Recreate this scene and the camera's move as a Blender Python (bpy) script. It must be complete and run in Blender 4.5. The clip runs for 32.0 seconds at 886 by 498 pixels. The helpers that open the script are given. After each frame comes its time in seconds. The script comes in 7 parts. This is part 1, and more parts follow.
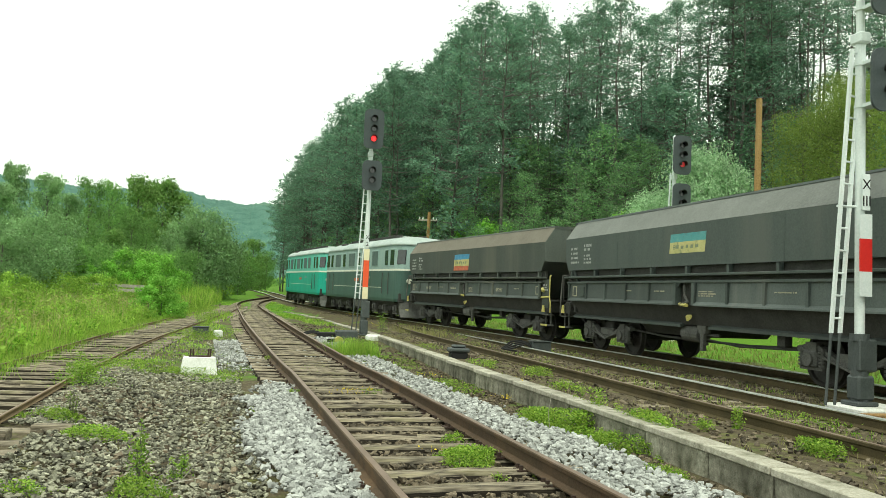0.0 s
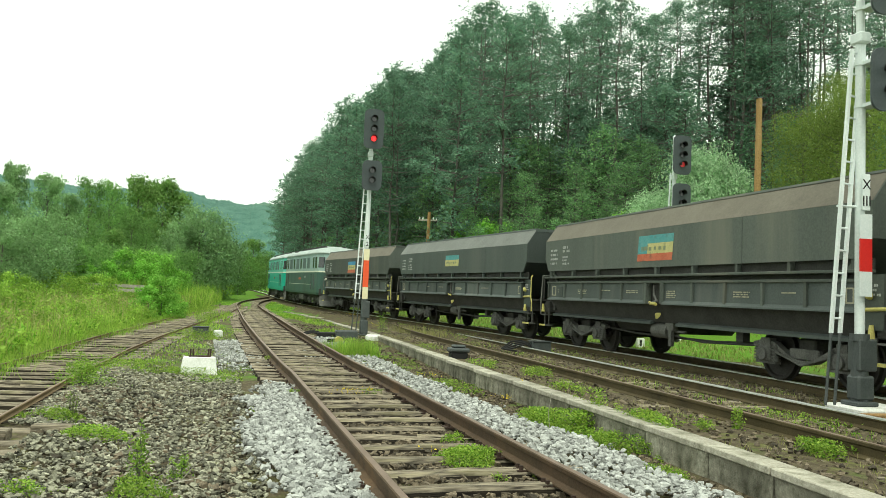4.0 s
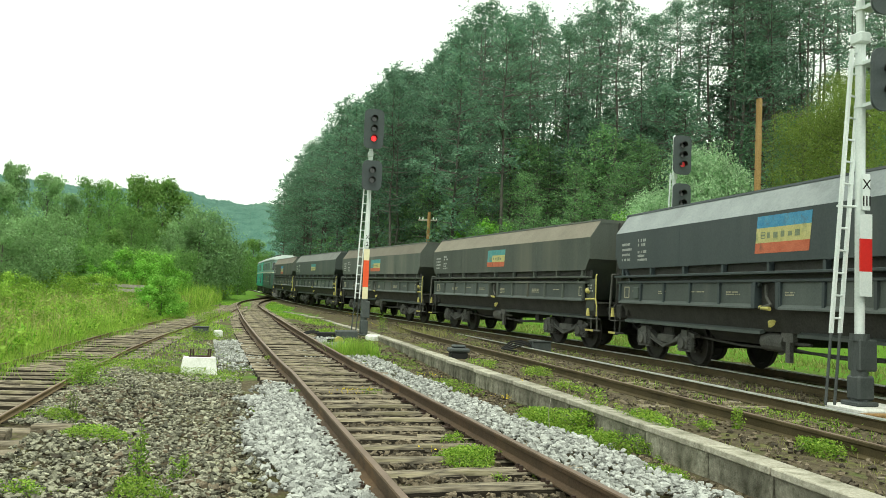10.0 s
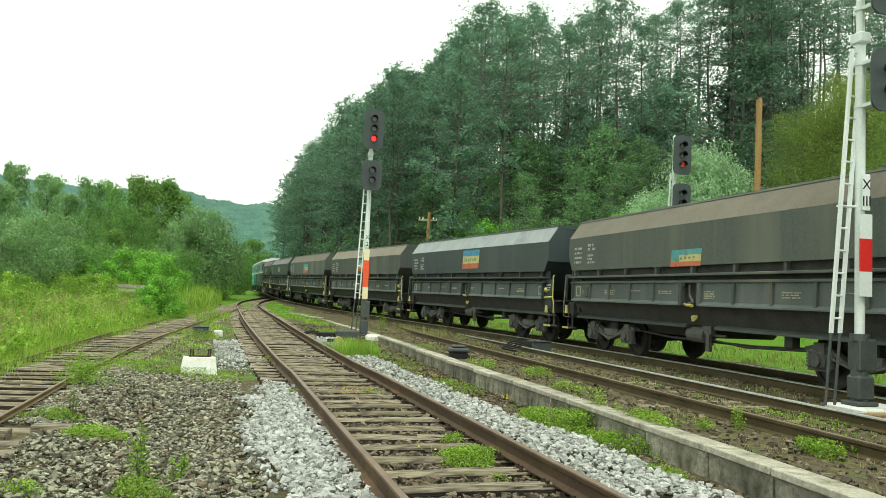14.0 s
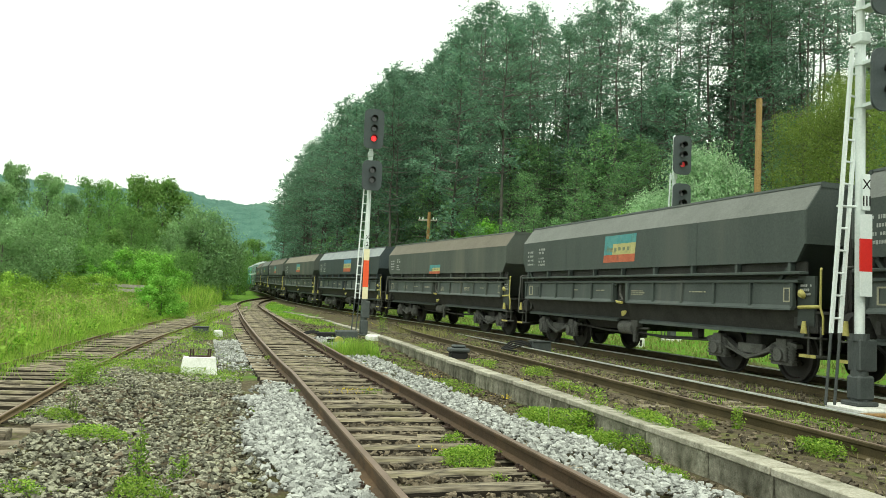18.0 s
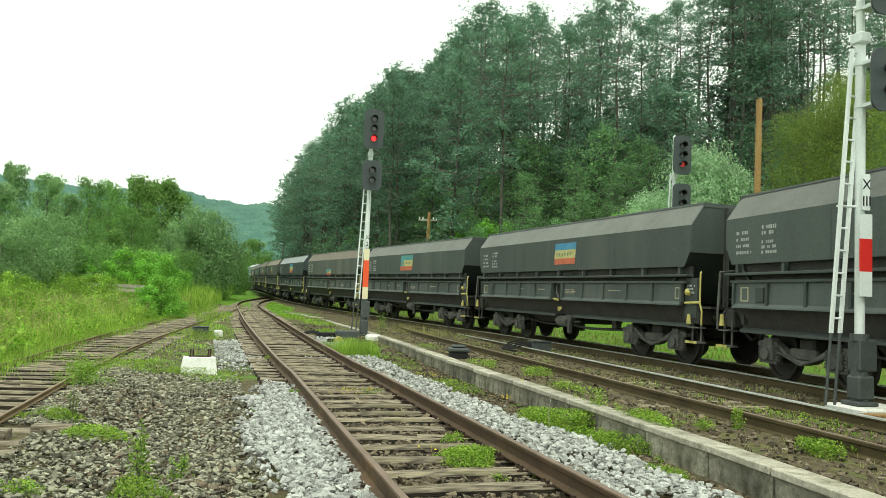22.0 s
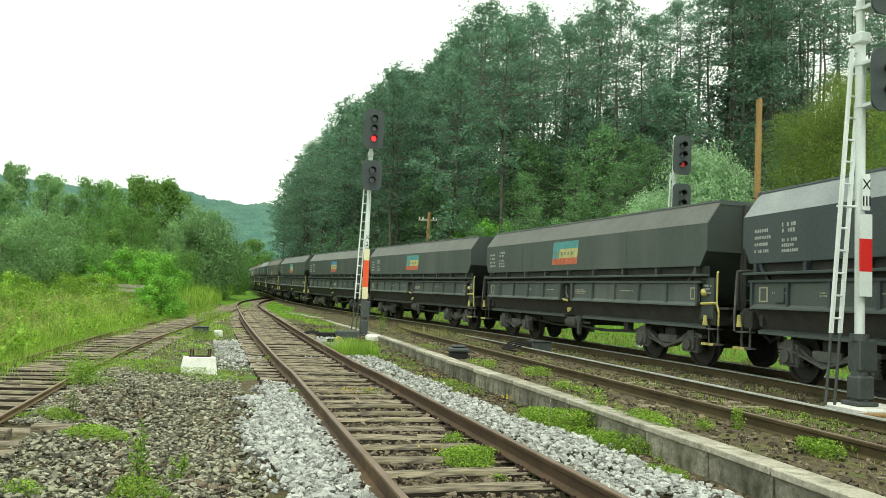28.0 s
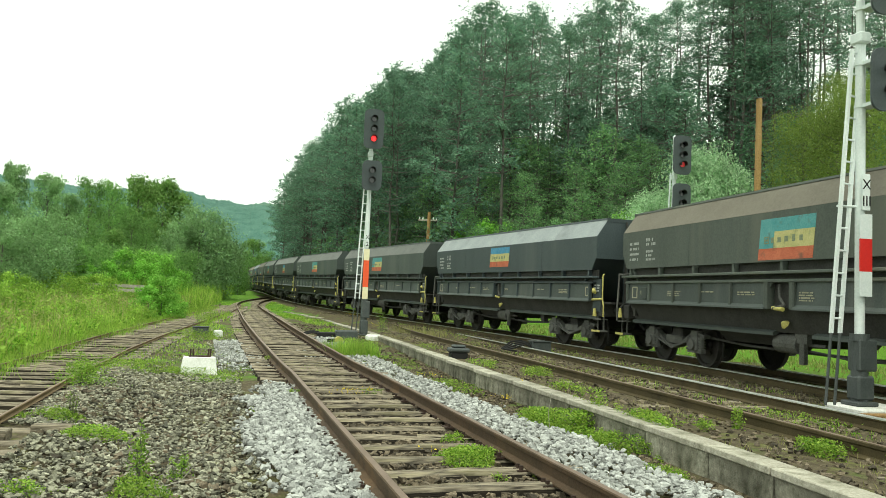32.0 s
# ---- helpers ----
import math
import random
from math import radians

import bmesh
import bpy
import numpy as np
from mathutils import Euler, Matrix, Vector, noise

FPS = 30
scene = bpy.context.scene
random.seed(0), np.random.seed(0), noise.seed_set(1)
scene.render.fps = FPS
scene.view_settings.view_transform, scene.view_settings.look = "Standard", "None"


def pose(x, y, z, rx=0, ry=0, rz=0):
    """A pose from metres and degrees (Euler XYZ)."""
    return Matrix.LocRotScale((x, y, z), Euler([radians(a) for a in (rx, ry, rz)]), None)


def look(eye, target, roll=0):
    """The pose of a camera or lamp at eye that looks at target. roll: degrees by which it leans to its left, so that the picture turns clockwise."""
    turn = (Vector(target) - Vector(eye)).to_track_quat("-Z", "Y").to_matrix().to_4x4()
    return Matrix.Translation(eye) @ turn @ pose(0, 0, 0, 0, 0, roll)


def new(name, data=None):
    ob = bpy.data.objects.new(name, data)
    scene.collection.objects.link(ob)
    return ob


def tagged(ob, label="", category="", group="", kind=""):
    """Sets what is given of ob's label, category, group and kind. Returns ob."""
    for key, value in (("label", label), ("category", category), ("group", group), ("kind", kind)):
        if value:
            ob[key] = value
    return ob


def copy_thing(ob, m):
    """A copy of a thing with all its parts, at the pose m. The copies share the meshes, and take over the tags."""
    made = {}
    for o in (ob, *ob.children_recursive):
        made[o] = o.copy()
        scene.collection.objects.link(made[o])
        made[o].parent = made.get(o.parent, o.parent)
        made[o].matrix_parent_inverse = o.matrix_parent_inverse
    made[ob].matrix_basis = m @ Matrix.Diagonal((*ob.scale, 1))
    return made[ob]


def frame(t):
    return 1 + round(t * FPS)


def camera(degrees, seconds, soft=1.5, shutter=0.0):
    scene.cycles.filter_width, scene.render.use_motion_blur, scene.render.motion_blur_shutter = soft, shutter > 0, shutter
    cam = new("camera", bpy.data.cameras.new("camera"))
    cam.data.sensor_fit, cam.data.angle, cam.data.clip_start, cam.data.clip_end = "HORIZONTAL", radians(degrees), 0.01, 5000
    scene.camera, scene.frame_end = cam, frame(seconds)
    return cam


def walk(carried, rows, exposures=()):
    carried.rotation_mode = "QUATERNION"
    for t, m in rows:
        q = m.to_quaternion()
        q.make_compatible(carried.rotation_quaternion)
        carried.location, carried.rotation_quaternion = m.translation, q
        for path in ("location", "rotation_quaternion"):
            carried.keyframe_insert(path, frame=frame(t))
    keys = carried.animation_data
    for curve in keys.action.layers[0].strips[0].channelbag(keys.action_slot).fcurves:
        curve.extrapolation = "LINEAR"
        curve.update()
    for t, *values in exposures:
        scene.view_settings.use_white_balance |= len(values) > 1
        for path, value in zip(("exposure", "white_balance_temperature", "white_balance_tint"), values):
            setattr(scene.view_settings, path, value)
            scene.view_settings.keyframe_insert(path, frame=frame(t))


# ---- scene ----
# ---------------------------------------------------------------- camera
cam = camera(57.96, 32.0, soft=0.5, shutter=0.0)
EYE = (0.0, 0.0, 1.273)
SIGHT = look(EYE, (0.0, 10.0, 1.273 + 0.6756), 2.19)
walk(cam, [(0.0, SIGHT), (32.0, SIGHT)], exposures=[(0.0, 0.0, 6800, -6.0), (32.0, 0.0, 6800, -6.0)])

# ---------------------------------------------------------------- world and light
SUN_ELEVATION, SUN_AZIMUTH = 62.0, 185.0
world = bpy.data.worlds.new("overcast_sky")
scene.world = world
world.use_nodes = True
wn, wl = world.node_tree.nodes, world.node_tree.links
wn.clear()
w_out = wn.new("ShaderNodeOutputWorld")
w_bg = wn.new("ShaderNodeBackground")
w_bg.inputs["Strength"].default_value = 0.19
w_sky = wn.new("ShaderNodeTexSky")
w_sky.sky_type = "NISHITA"
w_sky.sun_disc = False
w_sky.sun_elevation = radians(SUN_ELEVATION)
w_sky.sun_rotation = radians(SUN_AZIMUTH)
w_sky.air_density = 1.0
w_sky.dust_density = 3.0
w_hue = wn.new("ShaderNodeHueSaturation")
w_hue.inputs["Saturation"].default_value = 0.12
w_cloud = wn.new("ShaderNodeMixRGB")
w_cloud.inputs[0].default_value = 0.8
w_cloud.inputs[2].default_value = (7.6, 7.8, 7.7, 1)
wl.new(w_sky.outputs[0], w_hue.inputs["Color"])
wl.new(w_hue.outputs[0], w_cloud.inputs[1])
wl.new(w_cloud.outputs[0], w_bg.inputs["Color"])
wl.new(w_bg.outputs[0], w_out.inputs["Surface"])

sun = new("sun", bpy.data.lights.new("sun", "SUN"))
sun.data.energy = 1.9
sun.data.angle = radians(20)
sun.data.color = (1.0, 0.96, 0.88)
sun.matrix_world = look((0, 0, 60), Vector((0, 0, 60)) - Vector((
    math.sin(radians(SUN_AZIMUTH)) * math.cos(radians(SUN_ELEVATION)),
    math.cos(radians(SUN_AZIMUTH)) * math.cos(radians(SUN_ELEVATION)),
    math.sin(radians(SUN_ELEVATION)))))

# ---------------------------------------------------------------- materials
def node(nt, kind, **values):
    n = nt.nodes.new(kind)
    for k, v in values.items():
        n.inputs[k].default_value = v
    return n


def surf(name, c1, c2, rough=0.8, scale=3.0, fine=40.0, bump=0.15, metal=0.0, third=None, third_at=0.6,
         island=0.0, rand=0.0, spec=0.3, streak=False, third_scale=0.35):
    """Two colours mixed by coarse and fine noise, a third one in stains; relief; variation by island or object."""
    m = bpy.data.materials.new(name)
    m.use_nodes = True
    nt = m.node_tree
    b = nt.nodes["Principled BSDF"]
    co = nt.nodes.new("ShaderNodeTexCoord")
    src = co.outputs["Object"]
    if streak:
        mp = nt.nodes.new("ShaderNodeMapping")
        mp.inputs["Scale"].default_value = (1.0, 1.0, 0.12) if streak is True else streak
        nt.links.new(src, mp.inputs["Vector"])
        coarse_src = mp.outputs[0]
    else:
        coarse_src = src
    n1 = node(nt, "ShaderNodeTexNoise", Scale=scale, Detail=5.0, Roughness=0.6)
    n2 = node(nt, "ShaderNodeTexNoise", Scale=fine, Detail=3.0, Roughness=0.6)
    nt.links.new(coarse_src, n1.inputs["Vector"])
    nt.links.new(src if streak in (True, False) else coarse_src, n2.inputs["Vector"])
    mix = nt.nodes.new("ShaderNodeMath")
    mix.operation = "ADD"
    nt.links.new(n1.outputs["Fac"], mix.inputs[0])
    nt.links.new(n2.outputs["Fac"], mix.inputs[1])
    rng = node(nt, "ShaderNodeMapRange", **{"From Min": 0.72, "From Max": 1.28})
    nt.links.new(mix.outputs[0], rng.inputs["Value"])
    col = nt.nodes.new("ShaderNodeMixRGB")
    col.inputs[1].default_value = (*c1, 1)
    col.inputs[2].default_value = (*c2, 1)
    nt.links.new(rng.outputs[0], col.inputs[0])
    out = col.outputs[0]
    if third:
        n3 = node(nt, "ShaderNodeTexNoise", Scale=scale * third_scale, Detail=6.0, Roughness=0.65)
        nt.links.new(coarse_src, n3.inputs["Vector"])
        r3 = node(nt, "ShaderNodeMapRange", **{"From Min": third_at - 0.06, "From Max": third_at + 0.1})
        nt.links.new(n3.outputs["Fac"], r3.inputs["Value"])
        c3 = nt.nodes.new("ShaderNodeMixRGB")
        c3.inputs[2].default_value = (*third, 1)
        nt.links.new(r3.outputs[0], c3.inputs[0])
        nt.links.new(out, c3.inputs[1])
        out = c3.outputs[0]
    for amount, kind, sock in ((island, "ShaderNodeNewGeometry", "Random Per Island"), (rand, "ShaderNodeObjectInfo", "Random")):
        if amount:
            g = nt.nodes.new(kind)
            r = node(nt, "ShaderNodeMapRange", **{"To Min": 1 - amount, "To Max": 1 + amount})
            nt.links.new(g.outputs[sock], r.inputs["Value"])
            h = nt.nodes.new("ShaderNodeHueSaturation")
            nt.links.new(r.outputs[0], h.inputs["Value"])
            nt.links.new(out, h.inputs["Color"])
            out = h.outputs[0]
    nt.links.new(out, b.inputs["Base Color"])
    b.inputs["Roughness"].default_value = rough
    b.inputs["Metallic"].default_value = metal
    b.inputs["Specular IOR Level"].default_value = spec
    if bump:
        bp = node(nt, "ShaderNodeBump", Strength=bump, Distance=0.02)
        nt.links.new(n2.outputs["Fac"], bp.inputs["Height"])
        nt.links.new(bp.outputs[0], b.inputs["Normal"])
    return m


def leaf(name, c1, c2, c3=None, through_light=0.35, value=0.35):
    """Foliage: colour varied from leaf to leaf, part of the light passing through."""
    m = bpy.data.materials.new(name)
    m.use_nodes = True
    nt = m.node_tree
    b = nt.nodes["Principled BSDF"]
    g = nt.nodes.new("ShaderNodeNewGeometry")
    ramp = nt.nodes.new("ShaderNodeValToRGB")
    ramp.color_ramp.elements[0].color = (*c1, 1)
    ramp.color_ramp.elements[1].color = (*c2, 1)
    if c3:
        e = ramp.color_ramp.elements.new(0.9)
        e.color = (*c3, 1)
        ramp.color_ramp.elements[1].position = 0.8
    nt.links.new(g.outputs["Random Per Island"], ramp.inputs[0])
    info = nt.nodes.new("ShaderNodeObjectInfo")
    r = node(nt, "ShaderNodeMapRange", **{"To Min": 1 - value, "To Max": 1 + value})
    nt.links.new(info.outputs["Random"], r.inputs["Value"])
    co = nt.nodes.new("ShaderNodeTexCoord")
    n1 = node(nt, "ShaderNodeTexNoise", Scale=0.9, Detail=3.0)
    nt.links.new(co.outputs["Object"], n1.inputs["Vector"])
    r2 = node(nt, "ShaderNodeMapRange", **{"From Min": 0.3, "From Max": 0.7, "To Min": 0.7, "To Max": 1.3})
    nt.links.new(n1.outputs["Fac"], r2.inputs["Value"])
    mul = nt.nodes.new("ShaderNodeMath")
    mul.operation = "MULTIPLY"
    nt.links.new(r.outputs[0], mul.inputs[0])
    nt.links.new(r2.outputs[0], mul.inputs[1])
    h = nt.nodes.new("ShaderNodeHueSaturation")
    nt.links.new(mul.outputs[0], h.inputs["Value"])
    nt.links.new(ramp.outputs[0], h.inputs["Color"])
    nt.links.new(h.outputs[0], b.inputs["Base Color"])
    b.inputs["Roughness"].default_value = 0.6
    b.inputs["Specular IOR Level"].default_value = 0.2
    tr = nt.nodes.new("ShaderNodeBsdfTranslucent")
    nt.links.new(h.outputs[0], tr.inputs["Color"])
    ms = nt.nodes.new("ShaderNodeMixShader")
    ms.inputs[0].default_value = through_light
    nt.links.new(b.outputs[0], ms.inputs[1])
    nt.links.new(tr.outputs[0], ms.inputs[2])
    nt.links.new(ms.outputs[0], nt.nodes["Material Output"].inputs["Surface"])
    return m


def glow(name, color, strength):
    m = bpy.data.materials.new(name)
    m.use_nodes = True
    b = m.node_tree.nodes["Principled BSDF"]
    b.inputs["Base Color"].default_value = (*color, 1)
    b.inputs["Emission Color"].default_value = (*color, 1)
    b.inputs["Emission Strength"].default_value = strength
    b.inputs["Roughness"].default_value = 0.3
    return m


M_RUST = surf("rusty_rail", (0.045, 0.029, 0.017), (0.105, 0.066, 0.038), 0.75, 3, 60, 0.25, third=(0.14, 0.082, 0.04), third_at=0.6)
M_RUST_DARK = surf("brown_rail", (0.046, 0.035, 0.016), (0.1, 0.077, 0.036), 0.8, 3, 60, 0.2)
M_RUST_OLD = surf("old_siding_rail", (0.13, 0.09, 0.05), (0.25, 0.18, 0.1), 0.85, 3, 60, 0.2)
M_RUST_TOP = surf("worn_rail_top", (0.17, 0.12, 0.09), (0.26, 0.19, 0.15), 0.5, 3, 50, 0.1, metal=0.3)
M_SHINE = surf("polished_steel", (0.75, 0.75, 0.75), (0.88, 0.88, 0.88), 0.42, 2, 30, 0.02, metal=1.0)
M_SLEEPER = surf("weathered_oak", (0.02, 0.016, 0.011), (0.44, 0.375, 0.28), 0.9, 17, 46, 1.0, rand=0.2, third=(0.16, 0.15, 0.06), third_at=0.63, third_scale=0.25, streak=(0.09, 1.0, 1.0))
# Oak darkened to stand for the shade on the sleepers' sides
M_SLEEPER_SHADE = surf("creosoted_oak", (0.012, 0.01, 0.008), (0.07, 0.055, 0.038), 0.85, 12, 40, 0.6, rand=0.25, streak=(0.12, 1.0, 1.0))
M_FASTENER = surf("rusty_fastener", (0.03, 0.02, 0.015), (0.07, 0.04, 0.03), 0.8, 8, 60, 0.2)
M_STONE_W = surf("white_limestone", (0.24, 0.245, 0.232), (0.47, 0.475, 0.455), 0.9, 14, 60, 0.3, island=0.4)
M_STONE_G = surf("grey_ballast", (0.095, 0.092, 0.064), (0.33, 0.32, 0.245), 0.9, 9, 60, 0.3, island=0.75)
M_STONE_B = surf("brown_ballast", (0.045, 0.036, 0.024), (0.21, 0.17, 0.12), 0.9, 9, 60, 0.3, island=0.7)
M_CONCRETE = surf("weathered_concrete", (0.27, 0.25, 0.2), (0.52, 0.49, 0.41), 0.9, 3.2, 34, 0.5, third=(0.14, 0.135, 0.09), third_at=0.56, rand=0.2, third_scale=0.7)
# Kerb face: stained, its tone also darkened for shade on the upright side
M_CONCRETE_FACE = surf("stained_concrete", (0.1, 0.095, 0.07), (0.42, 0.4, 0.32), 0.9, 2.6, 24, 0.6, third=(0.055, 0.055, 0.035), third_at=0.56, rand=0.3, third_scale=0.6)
M_WHITEWASH = surf("whitewashed_concrete", (0.62, 0.62, 0.58), (0.82, 0.82, 0.8), 0.9, 5, 40, 0.3, third=(0.3, 0.28, 0.22), third_at=0.62)
M_MAST = surf("white_enamel", (0.62, 0.68, 0.68), (0.78, 0.82, 0.82), 0.45, 2, 40, 0.05, third=(0.4, 0.42, 0.4), third_at=0.68, spec=0.5)
M_MAST_DARK = surf("grey_cast_iron", (0.035, 0.045, 0.045), (0.08, 0.09, 0.09), 0.6, 5, 60, 0.15, spec=0.5)
M_HEAD = surf("charcoal_signal_paint", (0.035, 0.045, 0.05), (0.055, 0.07, 0.075), 0.55, 3, 50, 0.05, spec=0.5)
M_LENS = surf("dark_lens", (0.008, 0.01, 0.012), (0.015, 0.018, 0.02), 0.12, 3, 20, 0.0, spec=0.8)
M_RED_LAMP = glow("red_lamp", (1.0, 0.02, 0.03), 1.6)
M_RED_DIM = glow("faint_red_lamp", (0.6, 0.04, 0.05), 0.25)
M_RED = surf("red_paint", (0.62, 0.02, 0.02), (0.72, 0.035, 0.03), 0.4, 3, 30, 0.03, spec=0.5)
M_ORANGE = surf("orange_red_paint", (0.75, 0.09, 0.03), (0.85, 0.13, 0.05), 0.5, 3, 30, 0.03)
M_CREAM = surf("cream_paint", (0.75, 0.68, 0.42), (0.82, 0.77, 0.55), 0.5, 3, 30, 0.03)
M_BLACK = surf("black_marking", (0.01, 0.01, 0.01), (0.02, 0.02, 0.02), 0.6, 3, 30, 0.0)
M_MARK = surf("white_marking", (0.28, 0.29, 0.28), (0.45, 0.46, 0.45), 0.7, 8, 60, 0.0)
M_MARK_TAN = surf("faded_marking", (0.32, 0.3, 0.22), (0.42, 0.4, 0.3), 0.8, 8, 60, 0.0)
M_YELLOW = surf("yellow_paint", (0.36, 0.32, 0.08), (0.52, 0.47, 0.17), 0.6, 6, 40, 0.1, third=(0.2, 0.15, 0.06), third_at=0.62)
M_WAGON = surf("charcoal_wagon_paint", (0.042, 0.053, 0.05), (0.069, 0.084, 0.078), 0.55, 1.2, 30, 0.1, third=(0.085, 0.09, 0.082), third_at=0.6, streak=True, rand=0.25, spec=0.35)
M_WAGON_DUSTY = surf("dusty_wagon_paint", (0.064, 0.075, 0.066), (0.1, 0.113, 0.1), 0.7, 1.2, 30, 0.12, third=(0.14, 0.14, 0.115), third_at=0.58, streak=True, rand=0.25, spec=0.3)
M_WAGON_BLUE = surf("blue_black_wagon_paint", (0.03, 0.042, 0.048), (0.052, 0.067, 0.072), 0.5, 1.2, 30, 0.08, third=(0.08, 0.09, 0.09), third_at=0.63, streak=True, rand=0.2, spec=0.4)
# Slanted tops: dust, plus sky light put into the paler colours
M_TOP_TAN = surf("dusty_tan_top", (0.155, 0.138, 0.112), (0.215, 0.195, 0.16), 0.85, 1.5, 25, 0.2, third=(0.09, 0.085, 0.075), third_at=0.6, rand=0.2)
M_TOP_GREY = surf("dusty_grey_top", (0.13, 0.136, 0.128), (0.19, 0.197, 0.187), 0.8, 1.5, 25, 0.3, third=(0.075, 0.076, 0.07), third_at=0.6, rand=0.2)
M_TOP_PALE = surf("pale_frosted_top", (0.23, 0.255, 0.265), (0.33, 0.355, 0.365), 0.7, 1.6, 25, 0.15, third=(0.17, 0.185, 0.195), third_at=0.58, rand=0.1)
M_PANEL = surf("dusty_side_panel", (0.056, 0.068, 0.065), (0.092, 0.107, 0.102), 0.6, 1.6, 30, 0.12, third=(0.13, 0.13, 0.12), third_at=0.63, streak=True, rand=0.25)
M_UNDER = surf("sooty_underframe", (0.028, 0.028, 0.026), (0.06, 0.059, 0.055), 0.8, 3, 30, 0.2)
M_BOGIE = surf("dusty_bogie", (0.05, 0.05, 0.047), (0.14, 0.14, 0.13), 0.8, 4, 40, 0.3, rand=0.2)
M_WHEEL = surf("dark_wheel", (0.014, 0.013, 0.012), (0.035, 0.032, 0.03), 0.6, 5, 40, 0.15)
M_COAL = surf("coal_load", (0.008, 0.008, 0.008), (0.03, 0.03, 0.03), 0.7, 6, 40, 0.8)
M_FLAG_BLUE = surf("faded_blue", (0.04, 0.2, 0.4), (0.12, 0.34, 0.5), 0.7, 5, 40, 0.03, third=(0.1, 0.17, 0.2), third_at=0.6, third_scale=1.2)
M_FLAG_TEAL = surf("faded_teal", (0.06, 0.26, 0.28), (0.15, 0.36, 0.36), 0.7, 5, 40, 0.03, third=(0.1, 0.17, 0.16), third_at=0.6, third_scale=1.2)
M_FLAG_YELLOW = surf("faded_yellow", (0.4, 0.38, 0.15), (0.58, 0.53, 0.26), 0.7, 5, 40, 0.03, third=(0.24, 0.27, 0.14), third_at=0.58, third_scale=1.2)
M_FLAG_RED = surf("faded_red", (0.4, 0.09, 0.05), (0.58, 0.18, 0.1), 0.7, 5, 40, 0.03, third=(0.22, 0.1, 0.07), third_at=0.6, third_scale=1.2)
M_EMBLEM_INK = surf("faded_emblem_ink", (0.14, 0.18, 0.13), (0.26, 0.28, 0.17), 0.7, 30, 90, 0.0)
M_LOCO_DARK = surf("dark_green_loco", (0.045, 0.095, 0.08), (0.075, 0.135, 0.115), 0.5, 1.5, 30, 0.05, third=(0.04, 0.06, 0.05), third_at=0.6, streak=True)
M_LOCO_GREY = surf("grey_green_loco", (0.22, 0.32, 0.3), (0.32, 0.42, 0.4), 0.5, 1.5, 30, 0.05, third=(0.14, 0.2, 0.19), third_at=0.62, streak=True)
M_LOCO_TEAL = surf("teal_loco", (0.02, 0.33, 0.24), (0.045, 0.43, 0.33), 0.45, 1.5, 30, 0.05, third=(0.03, 0.22, 0.17), third_at=0.65, streak=True)
M_LOCO_AQUA = surf("aqua_loco", (0.1, 0.42, 0.34), (0.18, 0.52, 0.43), 0.45, 1.5, 30, 0.05, third=(0.1, 0.3, 0.25), third_at=0.65, streak=True)
M_LOCO_ROOF = surf("pale_loco_roof", (0.27, 0.33, 0.31), (0.46, 0.51, 0.49), 0.6, 1.2, 30, 0.05, third=(0.2, 0.22, 0.2), third_at=0.6)
M_LOCO_CREAM = surf("cream_stripe", (0.66, 0.66, 0.56), (0.78, 0.78, 0.68), 0.5, 3, 30, 0.02)
M_GLASS = surf("dark_window_glass", (0.012, 0.018, 0.018), (0.025, 0.032, 0.032), 0.08, 2, 10, 0.0, spec=0.9)
M_GRILLE = surf("louvre_metal", (0.05, 0.085, 0.08), (0.12, 0.17, 0.155), 0.6, 3, 30, 0.1)
M_WOOD_POLE = surf("orange_brown_pole", (0.2, 0.11, 0.04), (0.42, 0.27, 0.12), 0.85, 3, 30, 0.4, third=(0.06, 0.04, 0.025), third_at=0.6, streak=True)
M_GREY_WOOD = surf("grey_old_wood", (0.22, 0.2, 0.17), (0.4, 0.37, 0.32), 0.9, 6, 40, 0.4, rand=0.25)
M_BARK = surf("pine_bark", (0.06, 0.057, 0.05), (0.15, 0.14, 0.125), 0.95, 4, 25, 0.6, rand=0.3)
M_BARK_LIGHT = surf("grey_bark", (0.07, 0.065, 0.055), (0.17, 0.155, 0.13), 0.95, 4, 25, 0.5)
# Needle colours lifted and blued in place of haze over the wood
M_NEEDLE = leaf("pine_needles", (0.095, 0.19, 0.135), (0.15, 0.27, 0.18), (0.185, 0.31, 0.2), 0.48, 0.2)
M_SPRUCE = leaf("spruce_needles", (0.1, 0.22, 0.1), (0.18, 0.34, 0.14), (0.24, 0.41, 0.17), 0.48, 0.25)
M_THICKET = leaf("thicket_leaves", (0.075, 0.165, 0.095), (0.115, 0.23, 0.125), (0.14, 0.27, 0.14), 0.46, 0.25)
M_WILLOW = leaf("willow_leaves", (0.18, 0.32, 0.125), (0.24, 0.4, 0.165), (0.3, 0.46, 0.21), 0.48, 0.12)
M_ALDER = leaf("broad_leaves", (0.13, 0.26, 0.065), (0.17, 0.32, 0.085), (0.21, 0.37, 0.11), 0.48, 0.2)
M_OLIVE = leaf("olive_leaves", (0.12, 0.19, 0.035), (0.18, 0.265, 0.055), (0.26, 0.34, 0.085), 0.45, 0.12)
M_OLIVE_FAR = leaf("yellow_green_leaves", (0.15, 0.29, 0.07), (0.2, 0.355, 0.09), (0.26, 0.41, 0.12), 0.5, 0.1)
